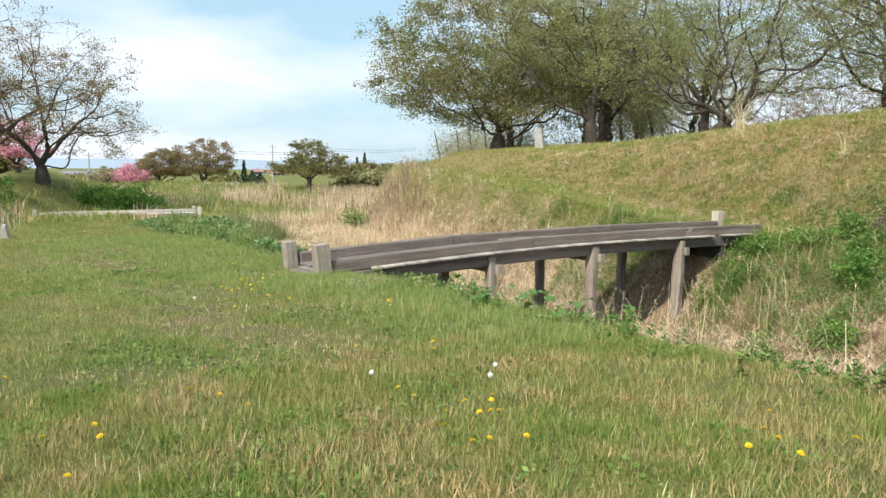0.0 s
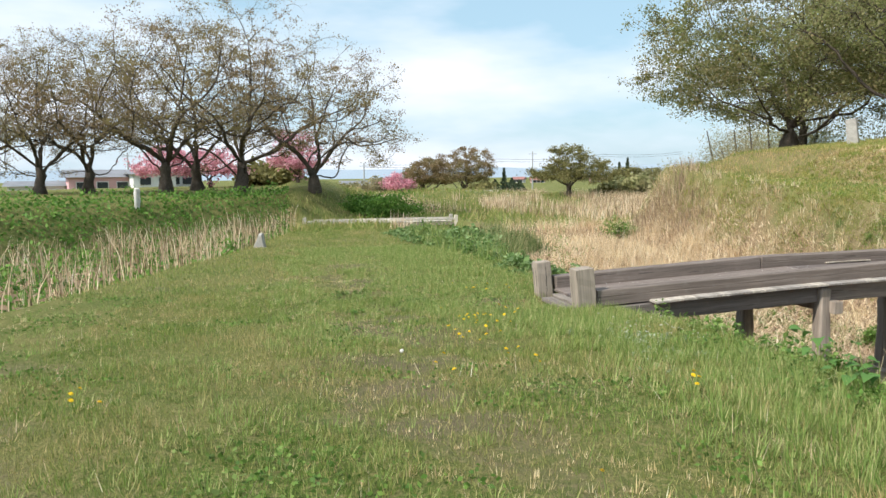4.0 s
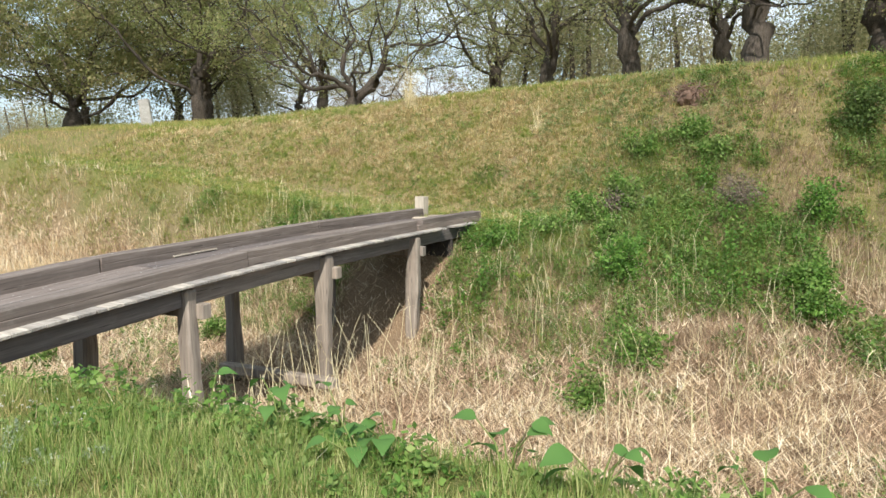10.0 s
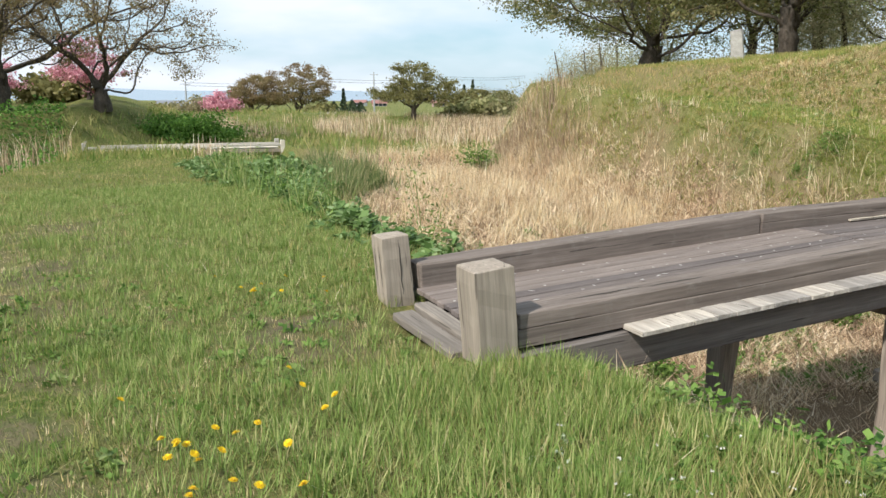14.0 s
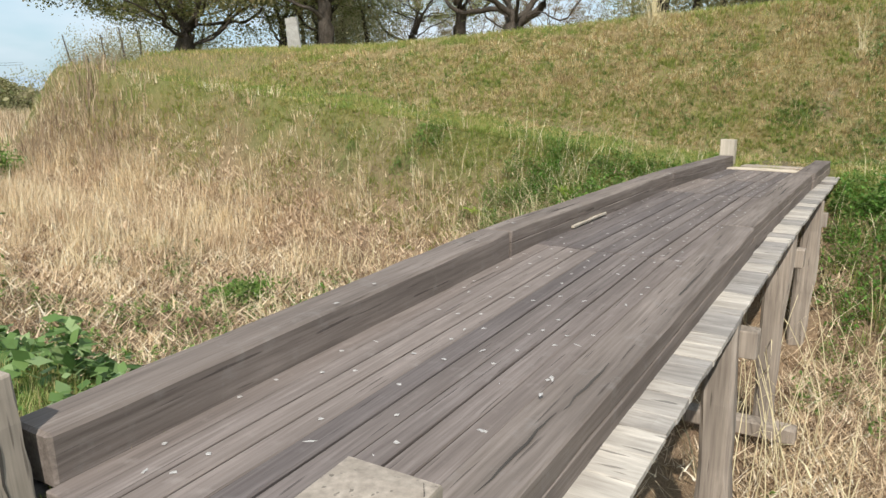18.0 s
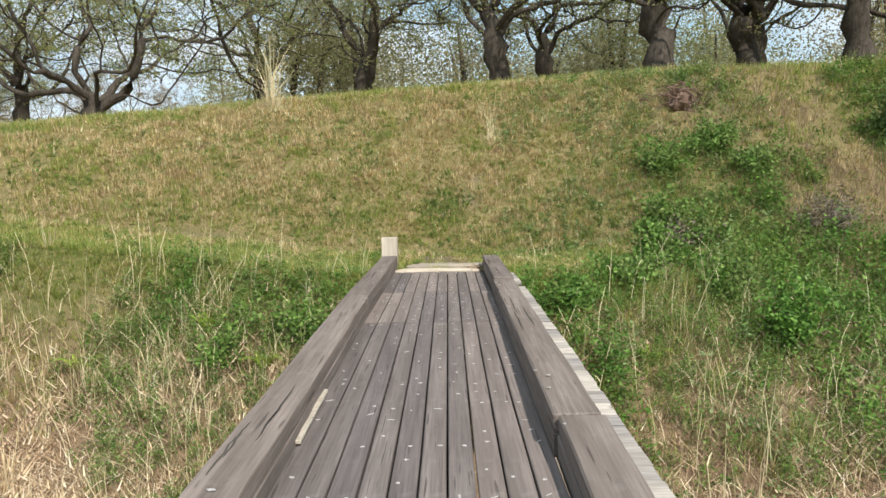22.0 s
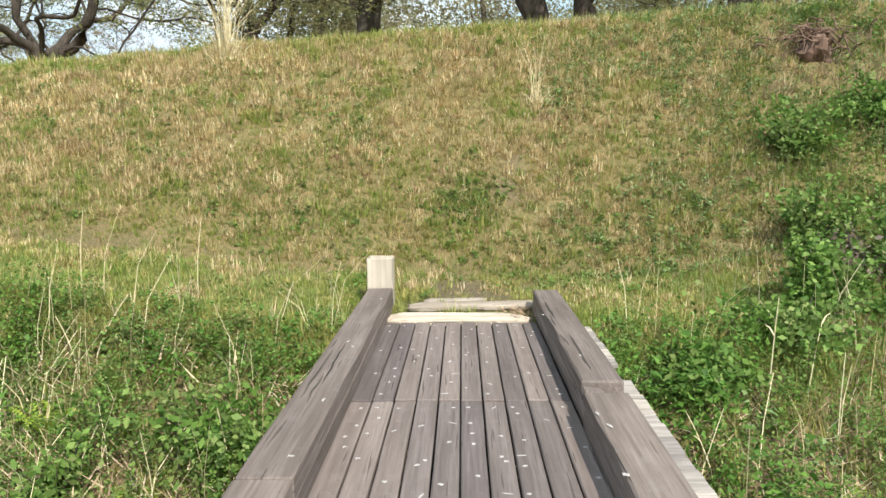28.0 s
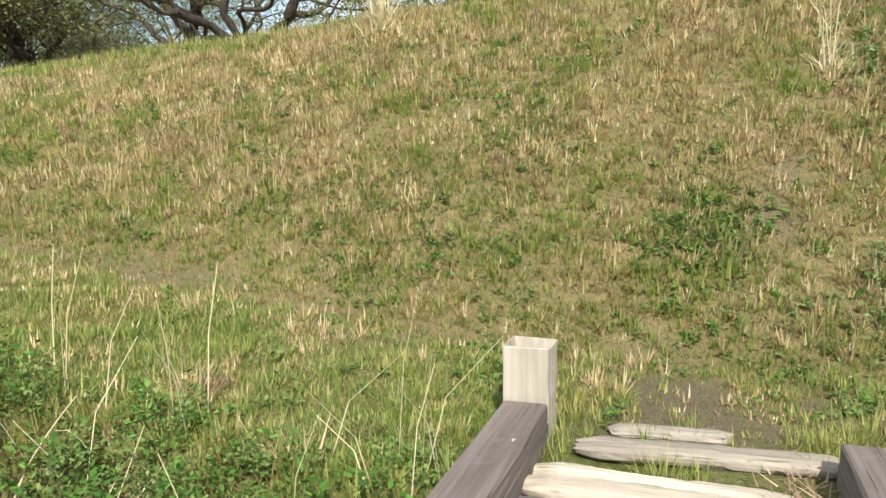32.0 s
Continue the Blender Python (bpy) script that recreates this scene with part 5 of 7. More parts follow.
def weeds():
    rng = np.random.default_rng(24)

    def fringe(x, y):
        e = near_edge(x) + 0.25 + 0.35 * (clouds(x, y, 0.8, 41) - 0.5)
        return np.exp(-(((y - e) / (0.34 + 0.5 * step(9, 14, -x))) ** 2)) * step(1.2, 1.8, -x) * step(0.26, 0.46, clouds(x, y, 1.3, 42) + 0.15 * step(6, 10, -x))

    def clumps(name, label, n, box, mask, per, radius, tall, size, mat, long=1.5, corners=4):
        x, y = scatter(n, *box, rng, lambda x, y: mask(x, y) * off_bridge(x, y))
        k = len(x)
        grown = (0.45 + 1.1 * clouds(x, y, 1.7, 78)) * (0.4 + 0.6 * np.clip(mask(x, y), 0, 1))
        stuff(name, clump_mesh(name, lay(x, y), per, rng.uniform(0.6, 1.4, k) * radius, rng.uniform(0.5, 1.4, k) * tall * grown, rng.uniform(0.7, 1.3, k) * size, rng, long, corners), mat, label, "weeds")

    clumps("bank_weeds", "fringe of broad green weeds along the bank", 4200, (-20, -1.2, -0.2, 3.0), fringe, 16, 0.16, 0.34, 0.085, M_IVY, 1.25)

    def stand(x, y):
        e = near_edge(x) + 0.35 + 0.5 * step(6, 11, -x)
        return np.exp(-(((y - e) / (0.5 + 0.7 * step(6, 10, -x))) ** 2)) * step(4.5, 7.5, -x) * (1 - step(16, 18, -x)) * step(0.36, 0.55, clouds(x, y, 0.9, 142))

    clumps("bank_weeds", "tall leafy green weeds along the lawn's brink", 900, (-18, -4, 0.2, 4.0), stand, 60, 0.26, 0.75, 0.045, M_WEED, 1.9)
    x, y = scatter(2600, -18, -4, 0.2, 4.2, rng, stand)
    stuff("bank_grass", tussock_mesh("bank_grass", lay(x, y), 10, rng.uniform(0.4, 1.0, len(x)), rng.uniform(0.03, 0.10, len(x)), rng, (0.010, 0.02), 0.45), M_TUFT, "tall green grass blades along the lawn's brink", "grass")

    def verge(x, y):
        return np.exp(-(((y - near_edge(x) - 0.25) / 0.4) ** 2)) * step(0.38, 0.58, clouds(x, y, 1.2, 43)) * step(1.2, 2.0, x)

    clumps("bank_weeds", "leafy weeds at the brink of the moat", 3000, (1.2, 15, -1.0, 2.5), verge, 16, 0.10, 0.24, 0.036, M_WEED, 1.5)

    def brink(x, y):
        return np.exp(-(((y - near_edge(x) + 0.35) / 0.45) ** 2)) * step(1.3, 2.2, x) * (1 - step(6.5, 9, x)) * step(0.36, 0.58, clouds(x, y, 1.0, 143))

    clumps("bank_weeds", "dense dark green weeds at the lawn's edge", 1500, (1.2, 9, -1.8, 1.6), brink, 16, 0.10, 0.13, 0.028, M_WEED, 1.8)
    x, y = scatter(9000, 0.9, 9, -2.6, 1.2, rng, lambda x, y: np.exp(-(((y - near_edge(x) + 0.75) / 0.85) ** 2)) * off_bridge(x, y) * step(0.25, 0.5, clouds(x, y, 1.4, 25)))
    stuff("lawn_tufts", tussock_mesh("lawn_tufts", lay(x, y), 11, rng.uniform(0.09, 0.22, len(x)), rng.uniform(0.02, 0.07, len(x)), rng, (0.004, 0.009)), M_TUFT, "long green grass at the moat's brink", "grass")

    def east(x, y):
        top = 12.3 + 6.4 * step(3.2, 6.4, x + 0.9 * rough(x, y, 1.2, 6))
        m = step(1.0, 1.4, x) * step(8.9, 10.4, y + 0.8 * rough(x, y, 1.1, 9)) * (1 - step(top, top + 1.2, y))
        lush = 0.15 * (1 - step(7.2, 9.0, x)) * step(10, 11, y) * (1 - step(13.8, 15.5, y)) + 0.01 * step(14, 15.5, y) + 0.09 * step(10.5, 12, x) - 0.10 * step(8.0, 9.0, x) * (1 - step(10.5, 11.5, x)) * (1 - step(12.5, 13.5, y))
        return m * step(0.38, 0.60, clouds(x, y, 0.75, 45, 4) + lush + 0.16 * (1 - step(1.8, 3.2, x)))

    clumps("bank_weeds", "fresh green weeds on the moat's far bank", 9000, (5.0, 16, 8.5, 19.6), east, 26, 0.19, 0.42, 0.042, M_WEED, 1.5, 3)
    clumps("bank_weeds", "fresh green weeds on the moat's far bank", 2300, (1.0, 5.0, 8.5, 19.6), east, 78, 0.14, 0.46, 0.021, M_WEED)
    clumps("bank_weeds", "tall dark green weeds on the moat's far bank", 3300, (1.0, 16, 9.0, 18.6), lambda x, y: east(x, y) * step(0.46, 0.58, clouds(x, y, 0.6, 145)), 40, 0.28, 0.7, 0.042, M_SHRUB, 1.7, 3)
    clumps("bank_weeds", "grey-green weeds among the moat's bank growth", 2600, (2.0, 16, 9.4, 19.4), lambda x, y: east(x, y) * step(0.5, 0.62, clouds(x, y, 1.1, 147)), 22, 0.20, 0.5, 0.036, M_IVY, 2.2, 3)
    x, y = scatter(5200, 1.3, 16, 9.5, 19.4, rng, lambda x, y: (1 - 0.6 * east(x, y)) * off_bridge(x, y) * step(2.0, 5.0, x + 0.2 * (13 - y)))
    stuff("bank_grass", tussock_mesh("bank_grass", lay(x, y), 11, rng.uniform(0.15, 0.4, len(x)), rng.uniform(0.03, 0.12, len(x)), rng, (0.006, 0.013), 0.8), M_REEDBROWN, "dead brown grass among the bank's weeds", "grass")
    x, y = scatter(4200, 1.3, 16, 9.5, 19.4, rng, lambda x, y: east(x, y) * off_bridge(x, y))
    stuff("bank_grass", tussock_mesh("bank_grass", lay(x, y), 11, rng.uniform(0.2, 0.6, len(x)), rng.uniform(0.03, 0.12, len(x)), rng, (0.006, 0.013), 0.6), M_HILLGREEN, "long green grass among the bank's weeds", "grass")

    def west(x, y):
        m = step(1.0, 1.5, -x) * (1 - step(7.5, 10.5, -x)) * step(9.3, 10.3, y - 2.2 * step(3.2, 6.0, -x) + 0.7 * rough(x, y, 1.0, 8)) * (1 - step(12.5, 13.4, y + 0.4 * rough(x, y, 1.9, 5)))
        return m * step(0.40, 0.60, clouds(x, y, 0.85, 48, 4) + 0.26 * (1 - step(2.8, 5.5, -x)) + 0.08 * step(11, 12, y))

    clumps("bank_weeds", "fresh green weeds on the moat's far bank", 3300, (-11, -1.0, 8.5, 14), west, 84, 0.14, 0.44, 0.020, M_WEED)
    clumps("bank_weeds", "tall dark green weeds on the moat's far bank", 1300, (-9, -1.0, 9.4, 13.6), lambda x, y: west(x, y) * step(0.42, 0.56, clouds(x, y, 0.8, 146)), 50, 0.24, 0.55, 0.026, M_SHRUB, 1.7)
    clumps("silver_weeds", "silvery grey-green weeds in the lawn's edge", 420, (2.2, 6.6, -1.6, 0.5), lambda x, y: np.exp(-(((x - 4.1) / 1.1) ** 2 + ((y + 0.45) / 0.45) ** 2)) * step(0.4, 0.55, clouds(x, y, 2.0, 26)), 22, 0.06, 0.15, 0.015, M_SILVER, 1.8)

    def floor_weeds(x, y):
        return step(2.2, 4, y) * (1 - step(9, 10.5, y)) * step(0.52, 0.64, clouds(x, y, 0.8, 46, 4) + 0.12 * step(1, 1.5, -x) * (1 - step(6, 9, -x)))

    clumps("moat_weeds", "green shoots among the dry reeds of the moat", 6500, (-12, 12, 2.2, 10.5), floor_weeds, 14, 0.10, 0.24, 0.036, M_WEED, 2.0)

    def slope(x, y):
        return step(14, 15, y) * (1 - step(18.8, 19.6, y)) * step(0.44, 0.62, clouds(x, y, 1.6, 47, 4)) * 0.8

    clumps("slope_weeds", "small leafy weeds among the slope's grass", 9000, (-13, 4.5, 14, 19.5), slope, 12, 0.075, 0.10, 0.028, M_WEED, 1.6, 3)
    clumps("slope_weeds", "leafy patch of weeds on the slope above the bridge", 480, (-0.6, 0.85, 15.4, 16.6), lambda x, y: np.clip(1.6 * np.exp(-(((x - 0.12 - 0.15 * rough(x, y, 5, 3)) / 0.40) ** 2 + ((y - 16.0) / 0.32) ** 2)) * step(0.28, 0.5, clouds(x, y, 3.2, 149)), 0, 1), 16, 0.06, 0.10, 0.027, M_WEED)
    clumps("slope_weeds", "grey-green weeds near the crest", 2600, (1.2, 6.5, 15.0, 19.8), lambda x, y: step(0.36, 0.6, clouds(x, y, 1.2, 59) + 0.12 * step(2, 4.5, x) - 0.1 * (1 - step(15, 17, y))), 14, 0.12, 0.16, 0.03, M_IVY, 1.6, 3)

    def brown(x, y):
        return step(2.2, 4, x) * step(9, 10.5, y) * (1 - step(17, 18.5, y)) * np.maximum(step(4.5, 6.5, x), 1 - step(12.5, 14, y)) * step(0.45, 0.62, clouds(x, y, 0.6, 49, 4))

    x, y = scatter(40000, 2, 16, 9, 18.6, rng, brown)
    stuff("dead_stems", blade_mesh("dead_stems", lay(x, y), rng.uniform(0.15, 0.6, len(x)), rng.uniform(0.006, 0.013, len(x)), rng.uniform(0.2, 0.9, len(x)), rng, 0.4, plain=True), M_DEADSTEM, "dead brown stems on the moat's far bank", "dry stems")
    x, y = scatter(2600, -8, 15, 8, 13.4, rng, lambda x, y: off_bridge(x, y) * step(0.4, 0.6, clouds(x, y, 0.9, 51)))
    stuff("dry_stems", blade_mesh("dry_stems", lay(x, y), rng.uniform(0.35, 0.95, len(x)), rng.uniform(0.005, 0.009, len(x)), rng.uniform(0.05, 0.6, len(x)), rng, 0.5), M_STALK, "scattered pale dry stems on the bank", "dry stems")
    # bank below the cherry row
    x, y = scatter(60000, -40, -4, -30, 0, rng, lambda x, y: (south(x, y) > 0.8) * (bank(x, y) > -9) * (bank(x, y) < 4) * np.where(bank(x, y) > -2, 1, 0.75))
    p = lay(x, y) + np.stack([0 * x, 0 * x, rng.uniform(0.0, 1.1, len(x)) * clouds(x, y, 0.8, 53)], -1)
    stuff("bank_weeds", leaf_mesh("bank_weeds", p, rng.uniform(0.05, 0.14, len(x)), rng, 0.3, 1.6), M_SHRUB, "dark green growth on the far bank", "weeds")


weeds()


def shrub(name, label, x, y, wide, tall, mat, seed, leaves=900, size=0.055, long=1.6, stout=1.0, wood=None):
    """A bush of several thin stems with leaves along them."""
    rng = np.random.default_rng(seed)
    lines, pts = [], []
    for k in range(9):
        a, out = rng.uniform(0, 6.28), rng.uniform(0.15, 0.95)
        tip = np.array([math.cos(a) * wide / 2 * out, math.sin(a) * wide / 2 * out, tall * (1 - 0.45 * out**2) * rng.uniform(0.4, 1.2)])
        mid = tip * np.array([0.45, 0.45, 0.6])
        line = np.array([[0, 0, -0.06], mid * 0.5, mid, (mid + tip) / 2, tip])
        lines.append((line, np.linspace(0.012, 0.003, 5) * max(1, tall) * stout, 2))
        t = rng.random(leaves // 9) ** 0.7 * 3.999
        i = t.astype(int)
        pts.append(line[i] + (line[i + 1] - line[i]) * (t - i)[:, None] + rng.normal(size=(len(t), 3)) * np.array([wide, wide, tall * 0.7]) * 0.12)
    b = thing(name, label, "shrub", pose(*on_ground(x, y)))
    for line in lines:
        part("stem", tube_mesh("stem", [line]), wood or M_BARK, b)
    pts = np.concatenate(pts)
    pts[:, 2] = np.maximum(pts[:, 2], 0.02)
    part("foliage", leaf_mesh("foliage", pts, rng.uniform(0.6, 1.4, len(pts)) * size, rng, 0.3, long), mat, b)
    return b


for x, y, w, h, mat, seed, n, label in ((5.5, 16.5, 0.9, 0.7, M_WEED, 1, 1100, "bright green leafy bush on the slope"), (6.2, 16.0, 1.0, 0.5, M_WEED, 2, 900, "bright green leafy bush on the slope"), (8.45, 13.9, 0.9, 0.9, M_SHRUB, 3, 1200, "dark green bush on the bank"),
                                      (9.1, 16.6, 1.2, 1.0, M_CONIFER_LIGHT, 4, 1500, "feathery green bush on the bank"), (6.8, 14.5, 1.0, 0.7, M_DEADSTEM, 5, 700, "brown half-dead bush on the bank"), (4.9, 11.8, 1.1, 0.9, M_SHRUB, 6, 1400, "dense green bush at the foot of the bank"),
                                      (5.8, 9.7, 1.2, 0.45, M_WEED, 7, 1000, "low spreading green bush among dry reeds"), (5.3, 7.8, 0.8, 0.7, M_WEED, 8, 800, "low spreading green bush among dry reeds"), (-3.2, 8.8, 0.8, 0.5, M_WEED, 9, 600, "small green bush among dry reeds"),) + (
                                      (11.2, 11.9, 1.4, 0.9, M_SHRUB, 10, 1200, "dense green bush at the foot of the bank"), (3.0, 13.0, 1.4, 0.5, M_WEED, 11, 900, "dense green bush beside the bridge's far end"), (2.0, 12.4, 0.8, 0.35, M_WEED, 12, 700, "small leafy bush beside the bridge's far end"),
                                      (-1.9, 11.8, 1.1, 0.6, M_WEED, 13, 1000, "leafy bush under the bridge's edge"), (-2.9, 11.4, 0.7, 0.45, M_WEED, 14, 500, "young green fern-like bush"),
                                      (8.2, 12.0, 1.2, 0.5, M_WEED, 16, 900, "low green bush on the bank"), (12.5, 14.5, 1.5, 0.8, M_SHRUB, 17, 1200, "dense green bush on the bank"), (4.2, 14.3, 0.9, 0.6, M_TWIG, 18, 300, "bare twiggy bush on the slope"), (10.6, 13.6, 1.3, 0.7, M_DEADSTEM, 19, 700, "brown half-dead bush on the bank"),
                                      (-13.0, 1.5, 1.8, 0.6, M_IVY, 20, 1500, "dark leafy clump at the moat's edge"), (-11.0, 1.5, 1.6, 0.55, M_IVY, 21, 1300, "dark leafy clump at the moat's edge"), (-37.0, 2.3, 4.0, 1.6, M_SHRUB, 22, 2600, "dark evergreen bush behind the pale footbridge"), (-39.5, 0.8, 3.4, 1.4, M_SHRUB, 23, 2200, "dark evergreen bush behind the pale footbridge")):
    if mat is M_DEADSTEM:
        shrub("shrub", label, x, y, w * 1.3, h * 1.1, M_TWIG, seed, n * 2, 0.014, 9.0)
        continue
    shrub("shrub", label, x, y, w * 1.2, h * 1.1, mat, seed, int(n * 1.8), 0.042 if abs(x) < 13 else 0.10)
rnd = random.Random(77)
for k in range(16):
    x, y = rnd.uniform(2.4, 13.5), rnd.uniform(10.5, 17.5)
    if y < 12.5 + 0.9 * (x - 2.4) + 2:
        shrub("shrub", "low green bush among the weeds of the far bank", x, y, rnd.uniform(0.7, 1.3), rnd.uniform(0.45, 0.8), M_WEED if k % 3 else M_SHRUB, 200 + k, 1400, 0.042)

def sedge(x, y, wide, tall, seed, mat=None, label="dense stand of dark green sedge at the moat's edge", n=1000):
    """A dense stand of upright dark green sedge."""
    rng = np.random.default_rng(seed)
    b = rng.normal(size=(n, 3)) * wide * 0.24
    b[:, 2] = height(x + b[:, 0], y + b[:, 1]) - height(x, y)
    h = rng.uniform(0.5, 1.0, n) * tall * np.clip(1.15 - np.hypot(b[:, 0], b[:, 1]) / wide, 0.35, 1)
    ob = part("sedge_clump", blade_mesh("sedge_clump", b, h, rng.uniform(0.016, 0.034, n), rng.uniform(0.05, 0.6, n), rng), mat or M_SEDGE, at=pose(*on_ground(x, y)))
    tagged(ob, label, "sedge", kind="stuff")


shrub("shrub", "grey-green spreading bush among the dry reeds", -7.2, 7.3, 1.3, 0.55, M_WEED, 231, 1400, 0.04)
shrub("shrub", "fresh green leafy clump among the dry reeds", -5.3, 5.1, 0.7, 0.45, M_WEED, 232, 900, 0.045)
shrub("shrub", "fresh green leafy clump among the dry reeds", -4.6, 5.9, 0.6, 0.4, M_WEED, 233, 800, 0.045)
shrub("shrub", "fresh green leafy clump among the dry reeds", -2.2, 4.2, 0.6, 0.45, M_WEED, 234, 800, 0.04)
shrub("shrub", "leafy green bush at the mound's end", -20.0, 10.6, 1.8, 1.2, M_WEED, 237, 1500, 0.06)

for k, (x, y, w, h) in enumerate(((-16.6, 4.2, 2.0, 1.35), (-18.2, 3.9, 2.2, 1.45), (-15.2, 3.6, 1.6, 1.2), (-19.8, 4.6, 2.2, 1.5), (-17.6, 5.2, 2.0, 1.4))):
    sedge(x, y, w, h, 300 + k)
for k, (x, y, w, h) in enumerate(((-18.6, 12.4, 2.6, 0.95), (-16.8, 11.8, 2.2, 0.75), (-20.0, 11.8, 2.2, 0.9))):
    sedge(x, y, w, h, 310 + k, M_REEDBROWN, "loose stand of dead brown stems at the mound's end", 320)

def fern(x, y, long, seed):
    """A young fern: arching fronds, each a rib with paired leaflets that shorten to the tip."""
    rng = np.random.default_rng(seed)
    t = thing("fern", "bright yellow-green young fern on the far bank", "fern", pose(*on_ground(x, y)), "ferns on the far bank")
    for k in range(8):
        a = 6.283 * (k + rng.uniform(-0.3, 0.3)) / 8
        out, up = np.array([math.cos(a), math.sin(a), 0]), np.array([0, 0, 1.0])
        f = np.linspace(0, 1, 16)
        size = long * rng.uniform(0.7, 1.1)
        rib = np.outer(f, out) * size * 0.75 + np.outer(np.sin(f * 2.2) * 0.75, up) * size * 0.75
        side = np.cross(out, up)
        v = []
        for i in range(2, 16):
            w = size * 0.20 * math.sin(math.pi * min(1, f[i] * 0.9 + 0.12)) + 0.006
            d = rib[i] - rib[i - 1]
            for q in (-1, 1):
                tip = rib[i] + side * q * w + d * 0.5 - up * w * 0.25
                mid = (rib[i] + tip) / 2
                v += [rib[i], mid + d * 0.42, tip, mid - d * 0.42]
        part("frond", raw_mesh("frond", v, np.arange(len(v)).reshape(-1, 4)), M_FERN, t)
        part("rib", tube_mesh("rib", [(rib, np.linspace(0.004, 0.0015, 16), 3)]), M_STEM, t)


for k, (x, y, long) in enumerate(((-1.9, 10.9, 0.5), (-2.35, 11.3, 0.45), (-3.3, 12.0, 0.45), (-5.1, 11.9, 0.5), (-1.5, 10.2, 0.4), (2.9, 11.4, 0.42))):
    fern(x, y, long, 240 + k)
shrub("leafy_plant", "clump of dark lance-leaved plants beside the bridge's far end", 1.95, 12.4, 0.6, 0.42, M_SHRUB, 251, 420, 0.034, 3.6, 0.4, M_STEM)

# a slender sapling in the reeds
shrub("sapling", "slender young willow sapling standing in dry reeds", -7.9, 3.3, 1.5, 2.9, M_WEED, 30, 620, 0.028, 3.2, 0.26, M_STEM)


# ---- single plants ----
def heart_leaf(seed):
    """A broad, cupped, pointed leaf, lying along x from its stalk."""
    rnd = random.Random(seed)
    bm = bmesh.new()
    ring = []
    for k in range(9):
        f = k / 8
        w = 0.42 * math.sin(math.pi * f**0.7) * (1 - 0.35 * f) + 0.02
        ring.append([bm.verts.new((f, s * w, 0.10 * math.sin(f * 3) - 0.16 * f * f + 0.22 * w * abs(s) + rnd.uniform(-0.015, 0.015))) for s in (-1, 0, 1)])
    for a, b in zip(ring, ring[1:]):
        for k in range(2):
            bm.faces.new((a[k], a[k + 1], b[k + 1], b[k])).smooth = True
    me = bpy.data.meshes.new("leaf")
    bm.to_mesh(me)
    bm.free()
    me.materials.append(M_BIGLEAF)
    return me


LEAVES = [heart_leaf(k) for k in range(5)]


def broad_plant(x, y, tall, size, seed, count=8, lift=0.0):
    rnd = random.Random(seed)
    px, py, pz = on_ground(x, y)
    t = thing("broad_leaved_plant", "broad-leaved green plant at the moat's brink", "plant", pose(px, py, pz + lift), "broad-leaved plants")
    lines = []
    for k in range(count):
        a, r, z = rnd.uniform(0, 360), rnd.uniform(0.02, 0.28) * tall / 0.4, tall * rnd.uniform(0.35, 1.0)
        tip = np.array([math.cos(radians(a)) * r, math.sin(radians(a)) * r, z])
        lines.append((np.array([[0, 0, -0.05], tip * [0.4, 0.4, 0.6], tip]), np.array([0.006, 0.005, 0.003]), 2))
        s = size * rnd.uniform(0.45, 0.85)
        part("leaf", LEAVES[rnd.randrange(5)], None, t, at=pose(*tip, rnd.uniform(-25, 25), rnd.uniform(-10, 30), a) @ Matrix.Diagonal((s, s, s, 1)))
    part("stem", tube_mesh("stem", lines), M_STEM, t)


for k, (x, y, h, s) in enumerate(((6.15, 0.35, 0.28, 0.20), (6.9, 0.3, 0.3, 0.2), (5.35, 0.45, 0.3, 0.19), (6.1, 0.15, 0.26, 0.18), (4.67, 0.55, 0.3, 0.17), (7.4, 0.2, 0.28, 0.2), (8.1, 0.1, 0.32, 0.2), (5.0, 0.75, 0.3, 0.18), (1.55, 1.25, 0.55, 0.13), (2.9, 1.0, 0.3, 0.10), (8.8, 0.2, 0.3, 0.18), (5.7, 0.6, 0.32, 0.2))):
    broad_plant(x, y, h, s, k, 6)


def reed_stalk(x, y, tall, lean, az, seed):
    """A dead reed: a thin bowed culm with a bent flag of leaf."""
    rnd = random.Random(seed)
    d = np.array([math.cos(az), math.sin(az), 0.0])
    n = 7
    f = np.linspace(0, 1, n)
    pts = np.outer(f**1.6, d) * lean * tall + np.outer(f, [0, 0, 1]) * tall * (1 - 0.3 * lean)
    pts[0, 2] -= 0.06
    t = thing("reed_stalk", "tall bleached dead reed stalk standing in the moat", "reed", pose(*on_ground(x, y)), "single reed stalks")
    part("culm", tube_mesh("culm", [(pts, np.linspace(0.007, 0.003, n), 2)]), M_STALK, t)
    if rnd.random() < 0.6:
        k = rnd.randrange(3, n)
        a = az + rnd.uniform(-1.5, 1.5)
        e = np.array([math.cos(a), math.sin(a), 0])
        strip = [pts[k] + e * s * 0.3 + np.array([0, 0, 0.10 * math.sin(s * 2.6) - 0.14 * s * s]) for s in np.linspace(0, 1, 5)]
        w = np.cross(e, [0, 0, 1]) * 0.007
        v = np.array([p + q * (1.05 - 0.24 * j) for j, p in enumerate(strip) for q in (-w, w)])
        part("leaf", raw_mesh("leaf", v, [[2 * i, 2 * i + 1, 2 * i + 3, 2 * i + 2] for i in range(4)]), M_STALK, t)


